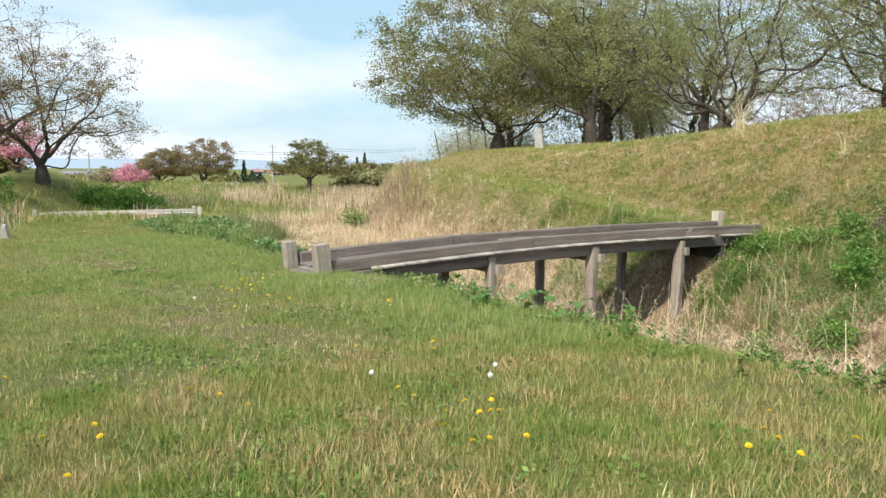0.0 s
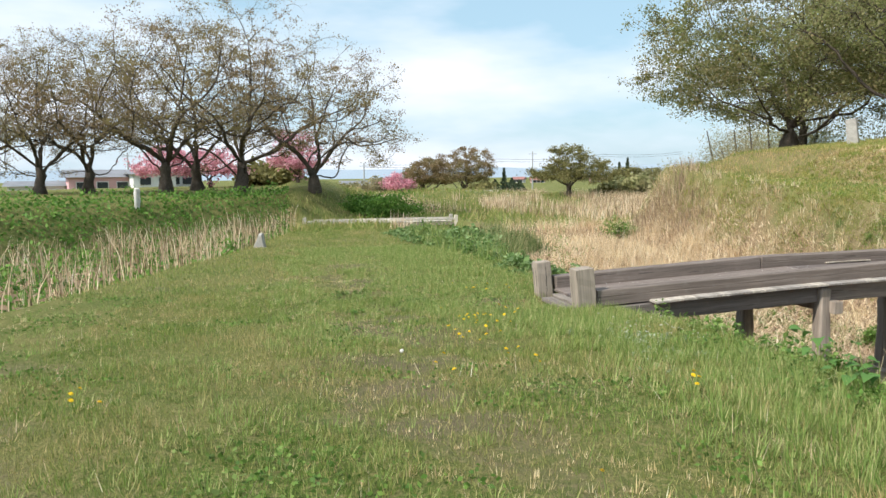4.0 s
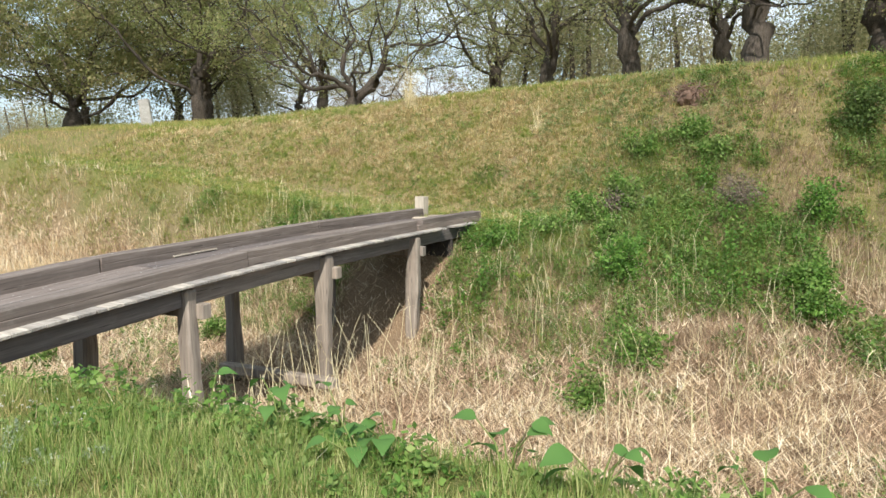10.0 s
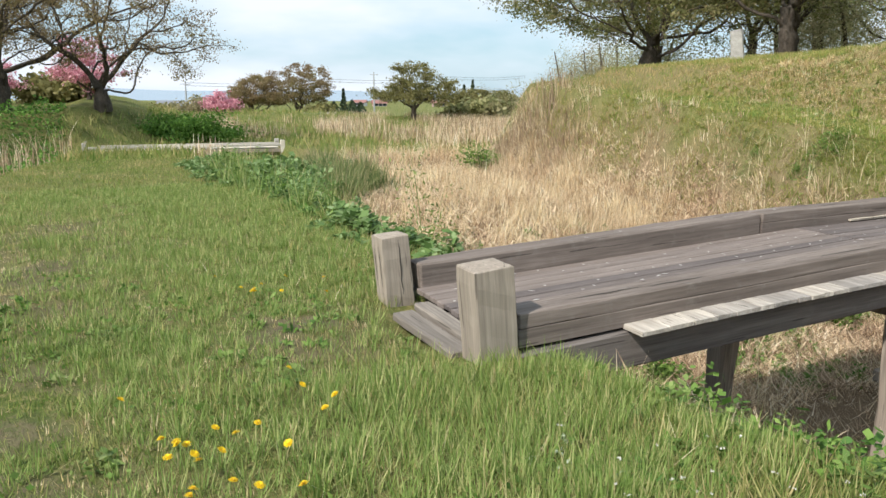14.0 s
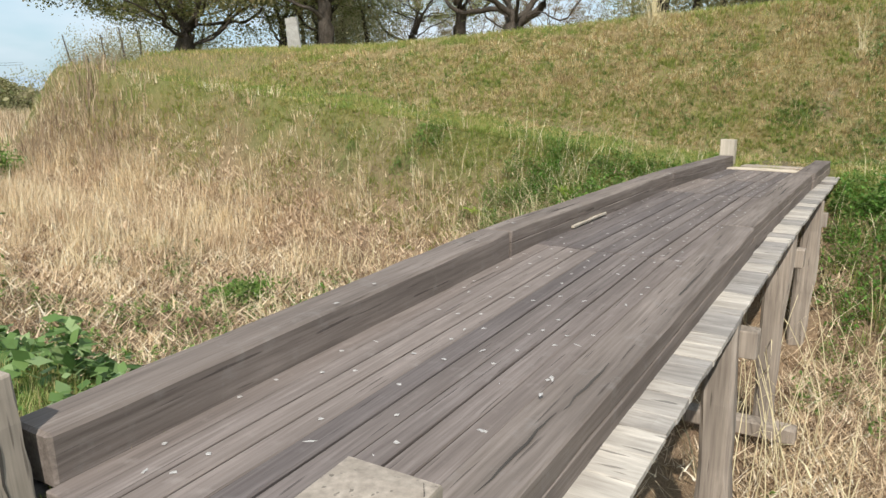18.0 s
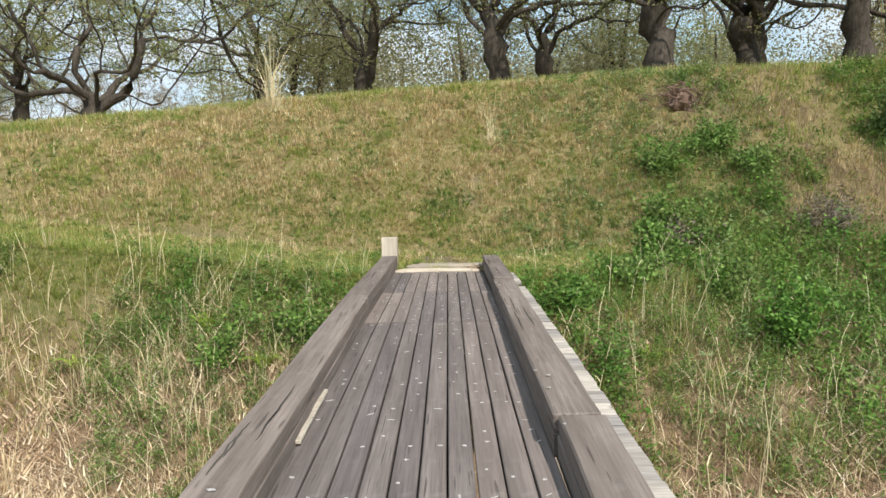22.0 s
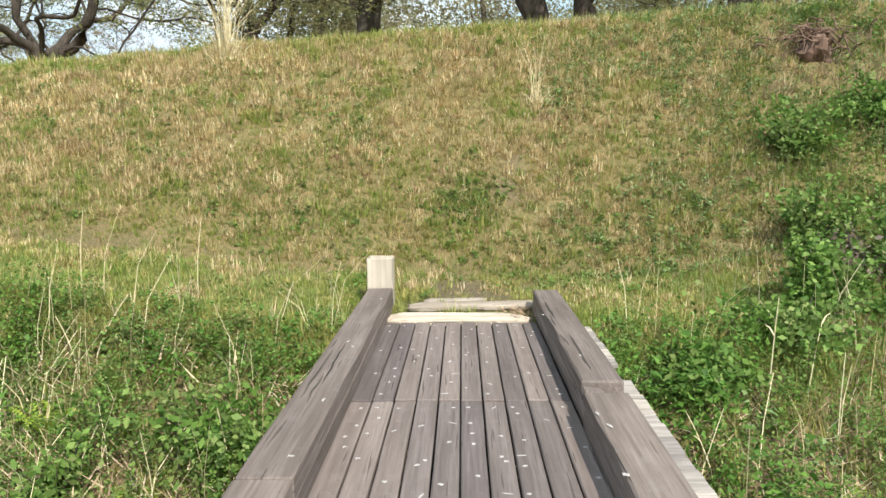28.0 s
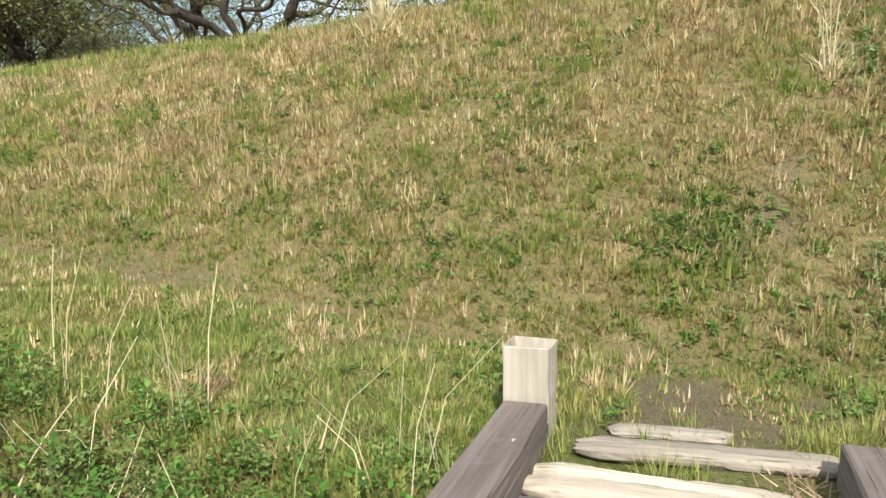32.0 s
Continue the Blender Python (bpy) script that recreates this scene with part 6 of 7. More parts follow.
rnd = random.Random(8)
SPOTS = [(8.5, 6.9, 1.5), (7.0, 6.5, 1.0), (10.6, 7.6, 1.3), (5.9, 6.6, 1.3), (6.4, 5.2, 1.6), (4.2, 4.6, 1.2)]
SPOTS += [(rnd.uniform(1.4, 3.2), rnd.uniform(3.0, 9.5), rnd.uniform(0.7, 1.6)) for _ in range(48)]
SPOTS += [(rnd.uniform(3, 11), rnd.uniform(3.0, 10.0), rnd.uniform(0.6, 1.5)) for _ in range(44)]
SPOTS += [(rnd.uniform(1.4, 4.0), rnd.uniform(8.5, 12.5), rnd.uniform(0.6, 1.2)) for _ in range(16)]
SPOTS += [(rnd.uniform(-6.5, -1.4), rnd.uniform(9.5, 12.6), rnd.uniform(0.5, 1.0)) for _ in range(12)]
SPOTS += [(rnd.uniform(-7.0, -1.5), rnd.uniform(2.0, 8.5), rnd.uniform(0.5, 1.25)) for _ in range(34)]
SPOTS += [(rnd.uniform(8.5, 13.5), rnd.uniform(0.4, 2.4), rnd.uniform(0.7, 1.4)) for _ in range(18)]
SPOTS += [(rnd.gauss(3.0, 0.7), rnd.uniform(1.9, 4.2), rnd.uniform(0.7, 1.35)) for _ in range(26)]
SPOTS += [(rnd.uniform(0.7, 1.6), rnd.uniform(4.6, 7.6), rnd.uniform(0.8, 1.5)) for _ in range(26)]
SPOTS += [(rnd.uniform(-0.9, 0.9), rnd.uniform(2.6, 9.6), rnd.uniform(0.6, 1.3)) for _ in range(22)]
for k, (x, y, h) in enumerate(SPOTS):
    reed_stalk(x, y, h, rnd.uniform(0.02, 0.5), rnd.uniform(0, 6.28), k)


def flower_head(seed):
    """A dandelion's head: three rings of narrow petals."""
    rnd = random.Random(seed)
    v, f = [], []
    for ring, (r, z, n) in enumerate(((0.024, 0.000, 16), (0.018, 0.005, 13), (0.011, 0.009, 9))):
        for k in range(n):
            a = 2 * math.pi * (k + 0.5 * ring) / n + rnd.uniform(-0.1, 0.1)
            c, s = math.cos(a), math.sin(a)
            w = 0.0042
            i = len(v)
            v += [(0, 0, z - 0.003), (c * r * 0.6 - s * w, s * r * 0.6 + c * w, z), (c * r, s * r, z + 0.002), (c * r * 0.6 + s * w, s * r * 0.6 - c * w, z)]
            f.append((i, i + 1, i + 2, i + 3))
    return raw_mesh("flower_head", v, f)


def dandelion(seed, tall, gone):
    rnd = random.Random(seed)
    t = thing("dandelion", "dandelion gone to a pale seed head in the lawn" if gone else "yellow dandelion flower in the lawn", "flower", None, "dandelions")
    lean = rnd.uniform(0, 0.03)
    part("stem", tube_mesh("stem", [(np.array([[0, 0, -0.02], [lean * 0.4, 0, tall * 0.5], [lean, 0, tall]]), np.array([0.003, 0.0026, 0.0024]), 2)]), M_STEM, t)
    if gone:
        bm = bmesh.new()
        bmesh.ops.create_icosphere(bm, subdivisions=2, radius=0.021)
        for v in bm.verts:
            v.co *= rnd.uniform(0.8, 1.1)
        part("seed_head", bm, M_SEED, t, at=pose(lean, 0, tall + 0.012))
    else:
        part("flower_head", flower_head(seed), M_YELLOW, t, at=pose(lean, 0, tall, rnd.uniform(-25, 25), rnd.uniform(-25, 25)))
    return t


KINDS = [dandelion(k, 0.07 + 0.03 * k, k == 3) for k in range(4)]
rnd = random.Random(15)
FLOWERS = ((8.95, -4.36), (9.58, -5.38), (10.22, -5.31), (10.33, -2.66), (10.46, -3.11), (11.04, -3.17), (11.98, -1.83), (11.97, -2.09), (11.78, -1.64), (12.18, -1.35), (8.51, -2.04), (7.95, -2.59),
           (10.33, -2.9), (4.75, -5.91), (7.92, -5.82), (9.06, -5.92), (8.83, -5.89), (4.28, -2.18), (4.5, -2.95), (2.02, -1.92), (5.8, -1.09), (4.71, -2.01), (1.67, -1.8), (2.04, -1.8), (1.81, -1.99), (2.32, -2.36),
           (1.34, -1.3), (1.52, -1.21), (2.86, -1.83), (3.05, -2.06), (2.32, -1.72), (-1.21, -1.12), (-1.22, -0.89), (-0.76, -0.57))
SEEDED = ((9.79, -2.24), (9.48, -3.16), (10.05, -2.47), (4.26, -3.23))
spots = [(x, y, 0) for x, y in FLOWERS] + [(x, y, 1) for x, y in SEEDED]
for k in range(60):
    c = FLOWERS[rnd.randrange(len(FLOWERS))]
    spots.append((c[0] + rnd.gauss(0, 0.3), c[1] + rnd.gauss(0, 0.25), 0))
first = set()
for x, y, gone in spots:
    n = 3 if gone else rnd.choice((0, 1, 2))
    m = pose(*on_ground(x, y), rz=rnd.uniform(0, 360))
    if n not in first:
        KINDS[n].matrix_basis = m
        first.add(n)
    else:
        copy_thing(KINDS[n], m)
frng = np.random.default_rng(91)
fx, fy = np.r_[frng.normal(3.2, 0.6, 30), frng.normal(3.6, 0.35, 20)], np.r_[frng.normal(-0.1, 0.25, 30), frng.normal(-0.5, 0.3, 20)]
fp = lay(np.repeat(fx, 5), np.repeat(fy, 5)) + np.c_[frng.normal(0, 0.007, (250, 2)), np.repeat(frng.uniform(0.08, 0.18, 50), 5)]
stuff("white_flowers", leaf_mesh("white_flowers", fp, frng.uniform(0.006, 0.012, 250), frng, 0.6, 1.2), M_SEED, "tiny white flowers in the long grass", "flowers")


def grass_tuft(x, y, tall, wide, count, seed, label):
    rng = np.random.default_rng(seed)
    n = count * 5
    b = rng.normal(size=(count + n, 3)) * wide * np.r_[np.full(count, 0.18), np.full(n, 0.3)][:, None]
    b[:, 2] = height(x + b[:, 0], y + b[:, 1]) - height(x, y) - 0.03
    tall = np.r_[rng.uniform(0.55, 1.0, count) * tall, rng.uniform(0.15, 0.4, n) * min(tall, 0.9)]
    lean = np.r_[rng.uniform(0.2 if count > 50 else 0.05, 0.85 if count > 50 else 0.4, count), rng.uniform(0.5, 0.97, n)]
    t = part("pampas_tuft", blade_mesh("pampas_tuft", b, tall, rng.uniform(0.006, 0.013, count + n) * (1.7 if tall.max() > 1.2 else 1), lean, rng, 0.5), M_STALK if tall.max() > 0.5 else M_HILLSTRAW, at=pose(*on_ground(x, y)))
    tagged(t, label, "grass tuft", kind="stuff")


grass_tuft(-3.85, 18.9, 1.7, 0.5, 60, 1, "tall bleached pampas tuft fanned out on the crest")
grass_tuft(1.12, 17.4, 1.15, 0.22, 16, 2, "thin bleached grass tuft on the slope")
grass_tuft(-0.13, 16.56, 0.52, 0.4, 2, 4, "low bleached grass tussock with drooping blades")
grass_tuft(9.0, 18.6, 0.6, 0.2, 8, 3, "thin bleached grass tuft on the slope")
for k, (x, y) in enumerate(((0.3, 16.6), (-1.0, 17.3), (-2.4, 16.2), (1.8, 16.4), (-4.4, 17.0), (-5.6, 16.0), (0.9, 18.1), (-0.6, 15.8), (2.6, 17.2), (-3.0, 17.9))):
    grass_tuft(x, y, 0.25, 0.22, 20, 10 + k, "low straw-coloured grass tussock on the slope")


# ---- stones, stump and concrete ----
def rough_block(size, seed, bevel=0.05, wear=0.03, taper=0.0):
    bm = beam(size, bevel, 0, 3, seed)
    bmesh.ops.subdivide_edges(bm, edges=bm.edges[:], cuts=1, use_grid_fill=True)
    for v in bm.verts:
        f = v.co.z / size[2] + 0.5
        v.co.x *= 1 - taper * f
        v.co += noise.noise_vector(v.co * 4 + Vector((seed, 0, 0))) * wear
        v.co.z += size[2] / 2
    return bm


tagged(part("standing_stone", rough_block((0.5, 0.2, 1.26), 2, 0.02, 0.03, 0.12), M_CONCRETE, at=pose(*on_ground(-17.2, 20.2, 0.14), 0, -7, 28)), "upright pale granite slab on the mound", "stone")
tagged(part("standing_stone", rough_block((0.42, 0.22, 0.52), 3, 0.04, 0.03, 0.75), M_CONCRETE, at=pose(*on_ground(-13.4, -5.0, 0.08), 0, 8, 70)), "low pointed grey stone at the lawn's edge", "stone")
tagged(part("standing_stone", rough_block((0.35, 0.22, 1.0), 4, 0.05, 0.03, 0.2), M_STONE, at=pose(*on_ground(-24.6, -10.6, 0.1), 0, 6, 20)), "upright pale stone on the far bank", "stone")
tagged(part("concrete_block", rough_block((0.42, 0.34, 0.3), 5, 0.04, 0.05, 0.1), M_CONCRETE, at=pose(*on_ground(11.25, 18.1, 0.12), 5, 8, 20)), "lump of pale broken concrete in the weeds", "concrete")


def root_stump(x, y, seed):
    rng = np.random.default_rng(seed)
    t = thing("root_stump", "upturned reddish-brown dead root stump on the slope", "stump", pose(*on_ground(x, y)))
    for k in range(130):
        a = rng.uniform(0, 6.28)
        d = np.array([math.cos(a), math.sin(a), rng.uniform(-0.1, 0.6)])
        p = [np.array([0, 0, 0.26]) + rng.normal(size=3) * np.array([0.24, 0.24, 0.12])]
        for _ in range(5):
            d = d + rng.normal(size=3) * 0.4 + np.array([0, 0, -0.24])
            p.append(p[-1] + d / np.linalg.norm(d) * 0.075)
        p = np.array(p)
        p[:, 2] = np.maximum(p[:, 2], -0.12)
        part("root", tube_mesh("root", [(p, np.linspace(0.022, 0.006, 6) * rng.uniform(0.3, 1.0), 2)]), M_ROOT, t)
    part("butt", rough_block((0.5, 0.45, 0.42), 8, 0.12, 0.16, 0.3), M_ROOT, t, at=pose(0, 0, -0.06))


root_stump(5.2, 17.7, 5)


# ---- the pale footbridge beyond the lawn ----
def pale_bridge():
    t = thing("pale_footbridge", "low pale timber footbridge beyond the lawn", "bridge", pose(-33.0, 1.45, -0.78, rz=0))
    for k in range(28):
        part("plank", beam((1.3, 0.29, 0.05), 0.006, 0.003, 1, k), M_WHITEWOOD, t, at=pose(0, -4.15 + k * 0.307, 0))
    for x in (-0.68, 0.68):
        for y0, y1 in ((-4.3, -1.4), (-1.38, 1.4), (1.42, 4.35)):
            part("rail", beam((0.14, y1 - y0, 0.11), 0.01, 0.003, 3, y0), M_WHITEWOOD, t, at=pose(x, (y0 + y1) / 2, 0.14))
            part("beam", beam((0.16, y1 - y0, 0.16), 0.01, 0.003, 3, y1), M_POST, t, at=pose(x, (y0 + y1) / 2, -0.13))
        for y in (-4.45, 4.45):
            part("post", beam((0.2, 0.2, 0.95), 0.015, 0.003, 2, y), M_WHITEWOOD, t, at=pose(x, y, -0.1))
        for y in (-2.6, 0, 2.6):
            part("leg", beam((0.16, 0.16, 0.9), 0.015, 0.003, 2, y), M_POST, t, at=pose(x, y, -0.6))


pale_bridge()


# ---- the trees on the mound ----
OLD = "gnarled old cherry tree in spring leaf on the mound"
make_tree("cherry_tree", "broad low old cherry tree in olive spring leaf on the mound", on_ground(-34.0, 29.5), 31, 13.5, 20.0, 0.5, 1.5, 85000, 0.12, M_CROWN, "trees on the mound", 9, 900, 0.62, 0.36, 0.3, (12, 60), 3, 0.32)
make_tree("cherry_tree", "low spreading cherry tree with long bare limbs on the mound", on_ground(-13.2, 30.0), 34, 11.0, 16.0, 0.5, 0.9, 30000, 0.075, M_FRESH, "trees on the mound", 8, 620, 0.5, 0.26, 0.34, (14, 55), 3, 0.22)
KIND_TREES = [
    make_tree("cherry_tree", OLD, on_ground(-23.8, 30.0), 32, 13.5, 14.5, 0.4, 2.8, 32000, 0.085, M_FRESH, "trees on the mound", 6, 650, 0.5, 0.3, 0.3, (30, 70), 3, 0.28),
    make_tree("cherry_tree", OLD, on_ground(6.4, 23.4), 38, 11.0, 12.5, 0.40, 2.6, 23000, 0.066, M_FRESH, "trees on the mound", 6, 620, 0.6, 0.3, 0.34, (20, 65), 3, 0.24),
    make_tree("cherry_tree", OLD, on_ground(12.2, 23.6), 40, 10.5, 12.5, 0.38, 1.9, 23000, 0.066, M_FRESH, "trees on the mound", 7, 620, 0.6, 0.3, 0.34, (15, 60), 3, 0.24),
    make_tree("cherry_tree", OLD, on_ground(2.0, 25.8), 37, 11.0, 12.0, 0.36, 2.4, 23000, 0.066, M_FRESH, "trees on the mound", 6, 620, 0.6, 0.3, 0.34, (25, 65), 3, 0.24),
]
for k, (x, y, big, turn) in enumerate(((-28.5, 35.5, 1.05, 80), (-19.0, 35.5, 0.85, 200), (-3.0, 30.5, 0.95, 130), (10.2, 26.4, 0.95, 60), (16.6, 27.0, 0.95, 250), (-9.0, 39.0, 1.0, 20), (4.5, 33.0, 1.0, 310), (-41.0, 36.0, 0.85, 150), (24.5, 26.0, 0.95, 100), (13.5, 34.0, 1.05, 220), (-33.0, 40.5, 0.9, 40), (-39.5, 44.0, 0.95, 280), (-29.5, 47.0, 0.8, 330))):
    copy_thing(KIND_TREES[(k * 3 + (k > 4)) % 4 if x > -15 else 0], pose(*on_ground(x, y), rz=turn) @ Matrix.Scale(big, 4))

# ---- trees, hedges and houses in the distance ----
def bearing(az, far, eye=(9.25, -3.52)):
    a = radians(az)
    return eye[0] - far * math.sin(a), eye[1] + far * math.cos(a)


for az, far, seed, tall, spread, girth, fork in ((93.2, 50, 51, 12.2, 16.5, 0.42, 1.9), (87.7, 50, 52, 8.8, 12.5, 0.38, 1.1), (98.4, 49, 53, 10.8, 15.0, 0.36, 1.8), (96.2, 54, 54, 11.2, 14.0, 0.34, 1.8)):
    x, y = bearing(az, far, (10.6, -4.06))
    row = make_tree("cherry_tree", "spreading cherry tree in thin russet spring leaf", on_ground(x, y), seed, tall, spread, girth, fork, 19000, 0.08, M_CROWN_RED, "trees on the far bank", 7, 520, 0.40, 0.22, 0.24, (14, 60), 2, 0.2, M_FINETWIG)
for az, far, turn, big in ((103.5, 50, 70, 0.84), (106.5, 49, 160, 0.8), (110, 50, 250, 0.8)):
    x, y = bearing(az, far, (10.6, -4.06))
    copy_thing(row, pose(*on_ground(x, y), rz=turn) @ Matrix.Scale(big, 4))
for x, y, turn, big in ((-24.0, 58.0, 30, 0.66), (-31.5, 62.0, 120, 0.7), (-37.5, 60.0, 210, 0.62), (-20.5, 64.0, 300, 0.6)):
    copy_thing(row, pose(*on_ground(x, y), rz=turn) @ Matrix.Scale(big, 4))
for az, far, seed, tall, spread in ((89.4, 62, 61, 4.2, 4.5), (99, 66, 62, 3.6, 5.5), (95.8, 66, 63, 3.6, 6.0), (81.5, 85, 64, 2.8, 3.4)):
    x, y = bearing(az, far)
    make_tree("blossom_tree", "small cherry tree in full pink blossom", on_ground(x, y), seed, tall, spread, 0.14, 0.7, 4200, 0.15, M_PINK, "pink blossom trees", 5, 160, bunch=0.22)
for az, far, seed, tall, spread, mat, label in ((79.4, 92, 71, 5.2, 7.2, M_CROWN_RED, "rounded russet tree beyond the reed beds"), (76.4, 90, 72, 6.3, 8.2, M_CROWN_RED, "rounded russet tree beyond the reed beds"), (68.2, 76, 73, 4.7, 7.4, M_CROWN_DARK, "round olive-green tree beyond the reed beds"),
                                              (64.2, 90, 74, 3.2, 6.0, M_CROWN_DARK, "low green trees beyond the reed beds"), (62.4, 96, 75, 3.4, 6.5, M_CROWN_DARK, "low green trees beyond the reed beds")):
    x, y = bearing(az, far)
    make_tree("round_tree", label, on_ground(x, y), seed, tall, spread, 0.3, 1.0, 14000, 0.13, mat, "", 6, 320, 0.3, bunch=0.2)

# ---- the woods behind the mound ----
def woods():
    """Leafy crowns and undergrowth behind the mound, with gaps where the sky comes down."""
    rng = np.random.default_rng(61)
    pts, lines = [], []
    for _ in range(150):
        y = rng.uniform(38, 60)
        u = rng.uniform(-75, 48)
        lean = (u - 0.1) / 47
        if -0.70 < lean < -0.31 or 0.41 < lean < 0.53 or (lean < -0.70 and rng.random() < 0.4):
            continue
        x = 0.1 + lean * (y - 3)
        z = float(height(x, y))
        tall, wide = rng.uniform(4.5, 9.0), rng.uniform(2.2, 4.2)
        n = 2600
        d = rng.normal(size=(n, 3))
        d /= np.linalg.norm(d, axis=1)[:, None]
        r = rng.random(n) ** 0.45 * (1 + 0.2 * np.cos(d @ rng.normal(size=3) * 5))
        pts.append(np.array([x, y, z + tall * 0.58]) + d * r[:, None] * [wide, wide, tall * 0.46])
        b = np.array([x, y, z - 0.2])
        tilt = rng.normal(size=2) * 0.12 * tall
        lines.append((np.array([b, b + [tilt[0] * 0.4, tilt[1] * 0.4, tall * 0.5], b + [tilt[0], tilt[1], tall * 0.95]]), np.array([0.2, 0.14, 0.05]), 2))
    x, y = rng.uniform(-75, 45, 60000), rng.uniform(35, 54, 60000)
    gap = ((x - 0.1) / (y - 3) > -0.70) & ((x - 0.1) / (y - 3) < -0.30)
    pts.append(np.stack([x, y, height(x, y) + rng.random(60000) * np.where(gap, 0.8, 4.4) * (0.3 + clouds(x, y, 0.3, 7))], -1))
    p = np.concatenate(pts)
    stuff("woodland", leaf_mesh("woodland", p, rng.uniform(0.07, 0.15, len(p)), rng, 0.2, 1.4, 3), M_WOODS, "spring woodland behind the mound", "trees")
    stuff("woodland_trunks", tube_mesh("woodland_trunks", lines), M_BARK, "thin trunks of the woodland behind the mound", "trees")


woods()


# ---- houses, poles and hedges in the distance ----
def house(az, far, long, deep, wall_h, roof_h, wall, roof, label, turn=0, windows=3):
    x, y = bearing(az, far)
    t = thing("house", label, "house", pose(x, y, float(height(x, y)), rz=az + turn))
    part("wall", beam((long, deep, wall_h), 0.03, 0, 1), wall, t, at=pose(0, 0, wall_h / 2))
    bm = bmesh.new()
    o = 0.5
    v = [bm.verts.new(c) for c in ((-long / 2 - o, -deep / 2 - o, 0), (long / 2 + o, -deep / 2 - o, 0), (long / 2 + o, deep / 2 + o, 0), (-long / 2 - o, deep / 2 + o, 0), (-long / 2 - o, 0, roof_h), (long / 2 + o, 0, roof_h))]
    for f in ((0, 1, 5, 4), (2, 3, 4, 5), (0, 4, 3), (1, 2, 5), (3, 2, 1, 0)):
        bm.faces.new([v[i] for i in f])
    part("roof", bm, roof, t, at=pose(0, 0, wall_h))
    for k in range(windows):
        px = (k - (windows - 1) / 2) * long / (windows + 0.3)
        w = part("window", beam((1.3, 0.12, 1.0), 0.02, 0, 0), M_WALL_WHITE, t, at=pose(px, -deep / 2 - 0.02, wall_h * 0.55))
        part("pane", beam((1.14, 0.06, 0.84), 0.0, 0, 0), M_GLASS, w, at=pose(0, -0.06, 0))


house(103.0, 96, 7.0, 6, 2.2, 0.9, M_WALL_PINK, M_ROOF_GREY, "low pink-walled house beyond the cherry row", 4)
house(106.8, 100, 6.0, 5, 2.0, 0.6, M_WALL_WHITE, M_ROOF_GREY, "low white house beyond the cherry row", -6)
house(99.6, 92, 4.6, 4, 1.8, 0.3, M_WALL_WHITE, M_ROOF_GREY, "small white cabin beyond the cherry row", 8, 2)
house(97.6, 95, 3.4, 3, 1.7, 0.4, M_WALL_WHITE, M_ROOF_GREY, "small white cabin beyond the cherry row", 0, 2)
house(84.6, 118, 4.6, 4, 1.1, 1.0, M_ROOF_GREY, M_ROOF_GREY, "dark low hut in the fields", 0, 1)
house(70.6, 270, 4.6, 4, 1.0, 1.2, M_WALL_PINK, M_ROOF_RED, "distant house with a red roof", 10)
house(72.0, 280, 4.0, 4, 1.2, 1.0, M_WALL_WHITE, M_ROOF_RED, "distant house with a red roof", -15)
house(66.2, 260, 4.5, 4, 1.1, 1.1, M_WALL_PINK, M_ROOF_RED, "distant house with a red roof", 5)
house(60.9, 130, 4.5, 4, 1.8, 1.0, M_WALL_WHITE, M_ROOF_GREY, "distant white shed with a grey roof", 0, 2)


def fence_wall(az0, az1, far, tall, label):
    (x0, y0), (x1, y1) = bearing(az0, far), bearing(az1, far)
    z = float(height((x0 + x1) / 2, (y0 + y1) / 2))
    tagged(part("field_wall", beam((math.hypot(x1 - x0, y1 - y0), 0.25, tall), 0.02, 0.01, 3), M_STONE, at=pose((x0 + x1) / 2, (y0 + y1) / 2, z + tall / 2 - 0.05, rz=math.degrees(math.atan2(y1 - y0, x1 - x0)))), label, "wall")


fence_wall(76.2, 73.6, 105, 0.7, "low pale wall across the fields")
fence_wall(64.8, 60.5, 110, 0.7, "low pale wall across the fields")

for az, far, tall in ((84.0, 130, 5.0), (71.0, 150, 7.5), (76.0, 190, 8.0), (101, 120, 7.0)):
    x, y = bearing(az, far)
    t = thing("utility_pole", "grey utility pole in the fields", "pole", pose(x, y, float(height(x, y)), rz=az), "utility poles")
    part("pole", tube_mesh("pole", [(np.array([[0, 0, -0.3], [0, 0, tall / 2], [0, 0, tall]]), np.array([0.16, 0.13, 0.10]), 1)]), M_METAL, t)
    part("cross_arm", beam((1.6, 0.1, 0.1), 0.01, 0, 0), M_METAL, t, at=pose(0, 0, tall - 0.5))
for dz in (0.0, 0.45):
    (x0, y0), (x1, y1) = bearing(84.0, 130), bearing(60, 175)
    f = np.linspace(0, 1, 24)[:, None]
    line = np.array([[x0, y0, 3.6 + dz]]) * (1 - f) + np.array([[x1, y1, 6.6 + dz]]) * f
    line[:, 2] -= 0.5 * np.abs(np.sin(f[:, 0] * 9))
    tagged(part("overhead_wire", tube_mesh("overhead_wire", [(line, np.full(24, 0.025), 3)]), M_TYRE), "thin dark overhead wire across the fields", "wire")


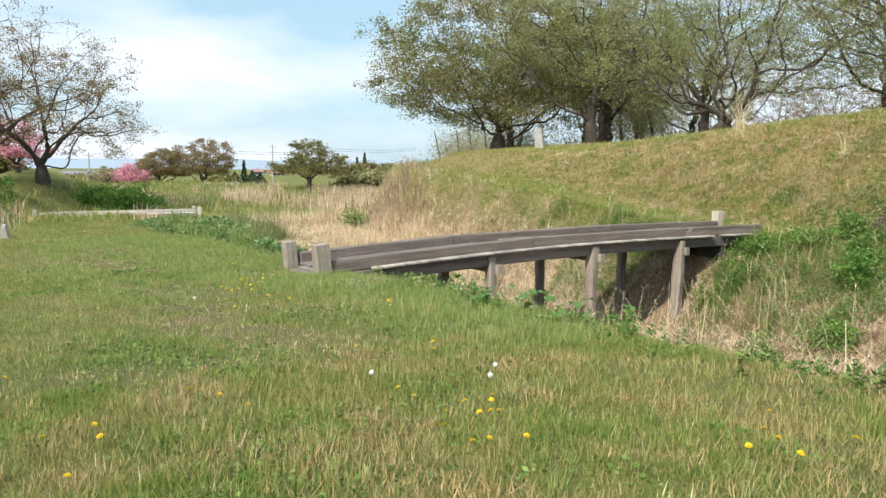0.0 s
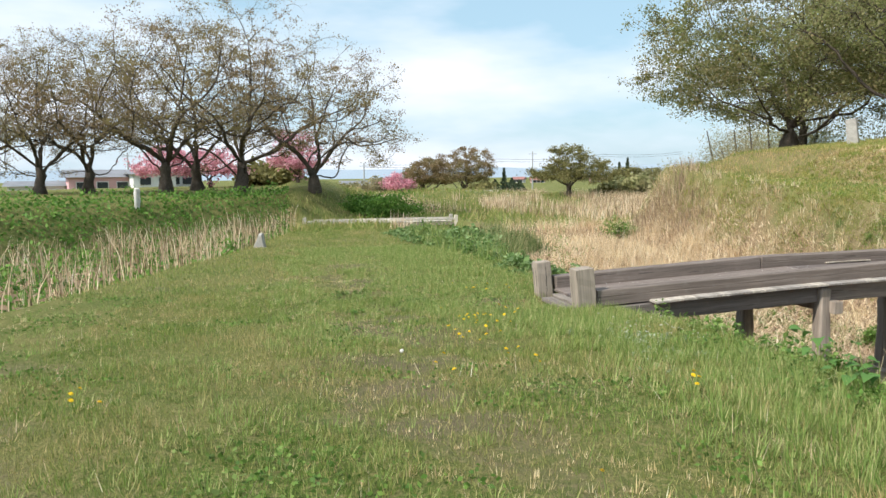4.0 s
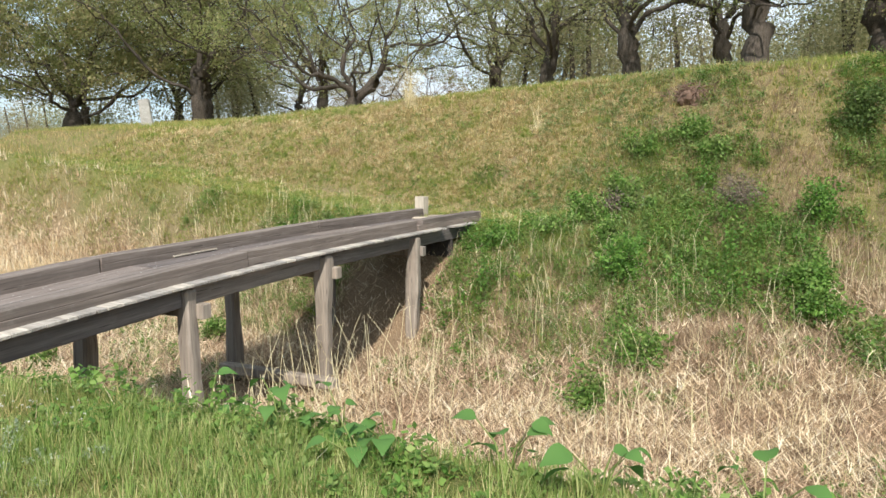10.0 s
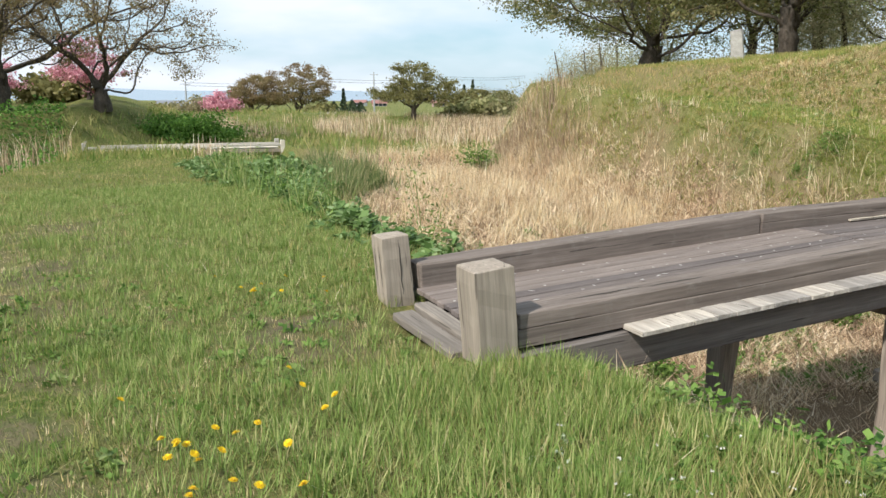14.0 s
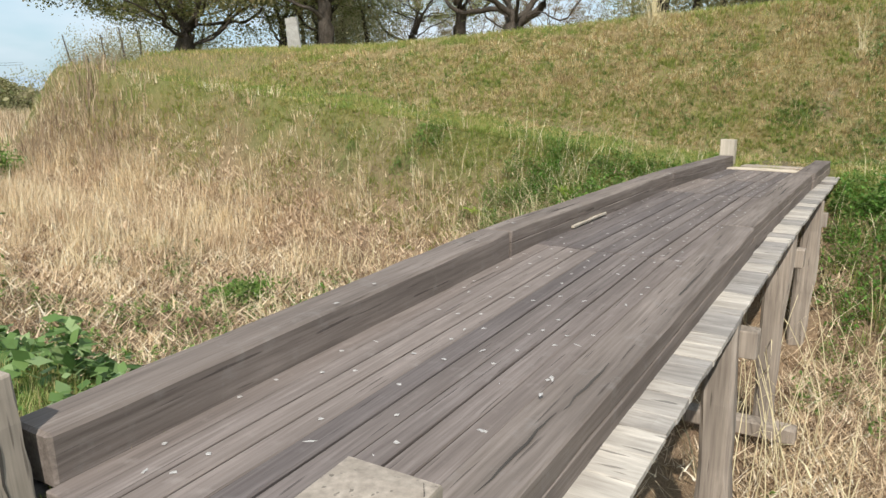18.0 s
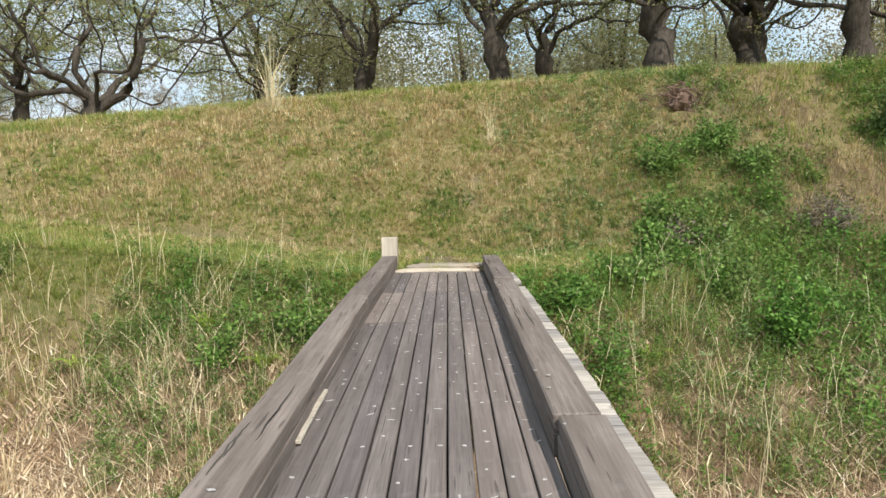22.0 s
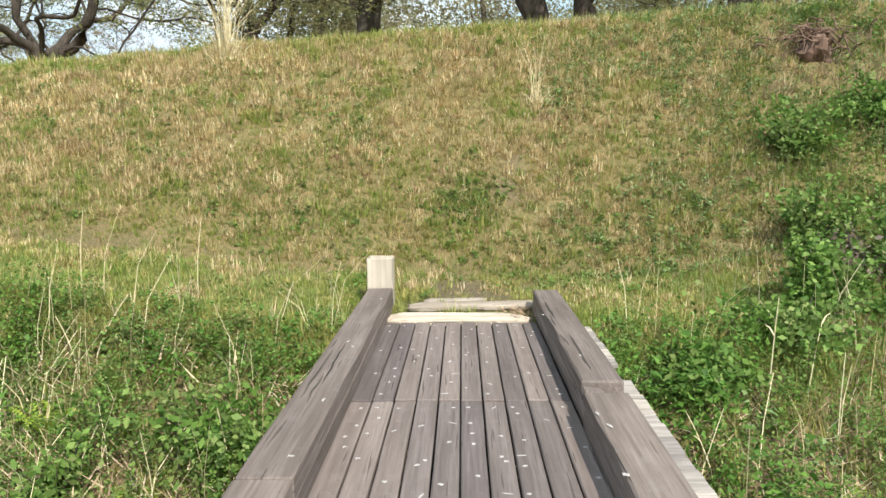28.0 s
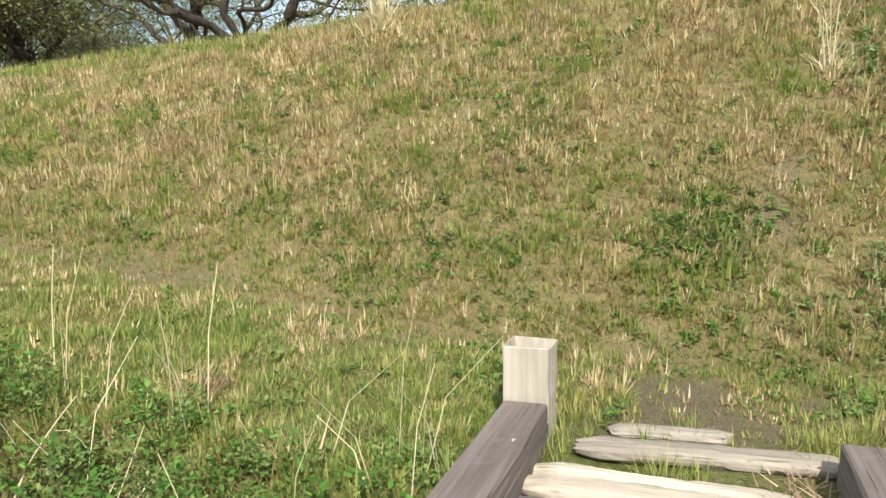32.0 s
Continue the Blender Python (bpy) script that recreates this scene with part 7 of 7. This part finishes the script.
def conifer(az, far, tall, wide, seed):
    rng = np.random.default_rng(seed)
    x, y = bearing(az, far)
    t = thing("conifer", "dark pointed conifer in the fields", "tree", pose(x, y, float(height(x, y))))
    part("trunk", tube_mesh("trunk", [(np.array([[0, 0, -0.2], [0, 0, tall * 0.5], [0, 0, tall * 0.97]]), np.array([0.14, 0.1, 0.02]), 1)]), M_BARK, t)
    n = 1600
    h = rng.random(n) ** 1.3
    a, r = rng.uniform(0, 6.28, n), np.sqrt(rng.random(n)) * wide / 2 * (1 - h) * (0.8 + 0.3 * np.sin(h * 40))
    part("crown", leaf_mesh("crown", np.stack([r * np.cos(a), r * np.sin(a), 0.2 + h * (tall - 0.2)], -1), rng.uniform(0.12, 0.3, n), rng, 0.3, 1.8), M_CONIFER, t)


for k, (az, far, tall, wide) in enumerate(((73.2, 120, 3.8, 1.6), (72.6, 118, 2.2, 3.0), (73.9, 118, 2.0, 3.2), (63.9, 120, 5.2, 2.4), (64.5, 125, 4.6, 2.2), (72.0, 116, 1.9, 2.6))):
    conifer(az, far, tall, wide, k)
for k, (az, far, w, h) in enumerate(((63.2, 78, 6.0, 2.2), (65.2, 80, 4.0, 1.4), (90.5, 68, 5, 2.2), (83, 100, 7, 2.4), (81, 105, 6, 2.2), (86, 110, 6, 2.0), (61, 95, 6, 2.6), (92.5, 70, 5, 2.4), (75, 112, 5, 1.6))):
    x, y = bearing(az, far)
    shrub("hedge", "rounded green hedge in the fields", x, y, w, h, M_CROWN_DARK if k % 3 else M_WOODS, 80 + k, 1800, 0.28)
# hills on the horizon, with the haze painted into their colour
def far_hills():
    xs = np.linspace(-1, 1, 90)
    pts, faces = [], []
    for i, u in enumerate(xs):
        a = radians(75 + u * 55)
        far = 1100
        h = 9 + 16 * float(clouds(np.array(u * 6), np.array(0.3), 1.0, 3)) 
        x, y = -far * math.sin(a), far * math.cos(a)
        pts += [(x, y, -3), (x * 1.06, y * 1.06, h), (x * 1.3, y * 1.3, -3)]
        if i:
            b = 3 * (i - 1)
            faces += [(b, b + 3, b + 4, b + 1), (b + 1, b + 4, b + 5, b + 2)]
    tagged(part("backdrop", raw_mesh("backdrop", pts, faces), M_HAZE), "wooded hills on the horizon, tinted blue for haze", "hills", kind="structure")


far_hills()
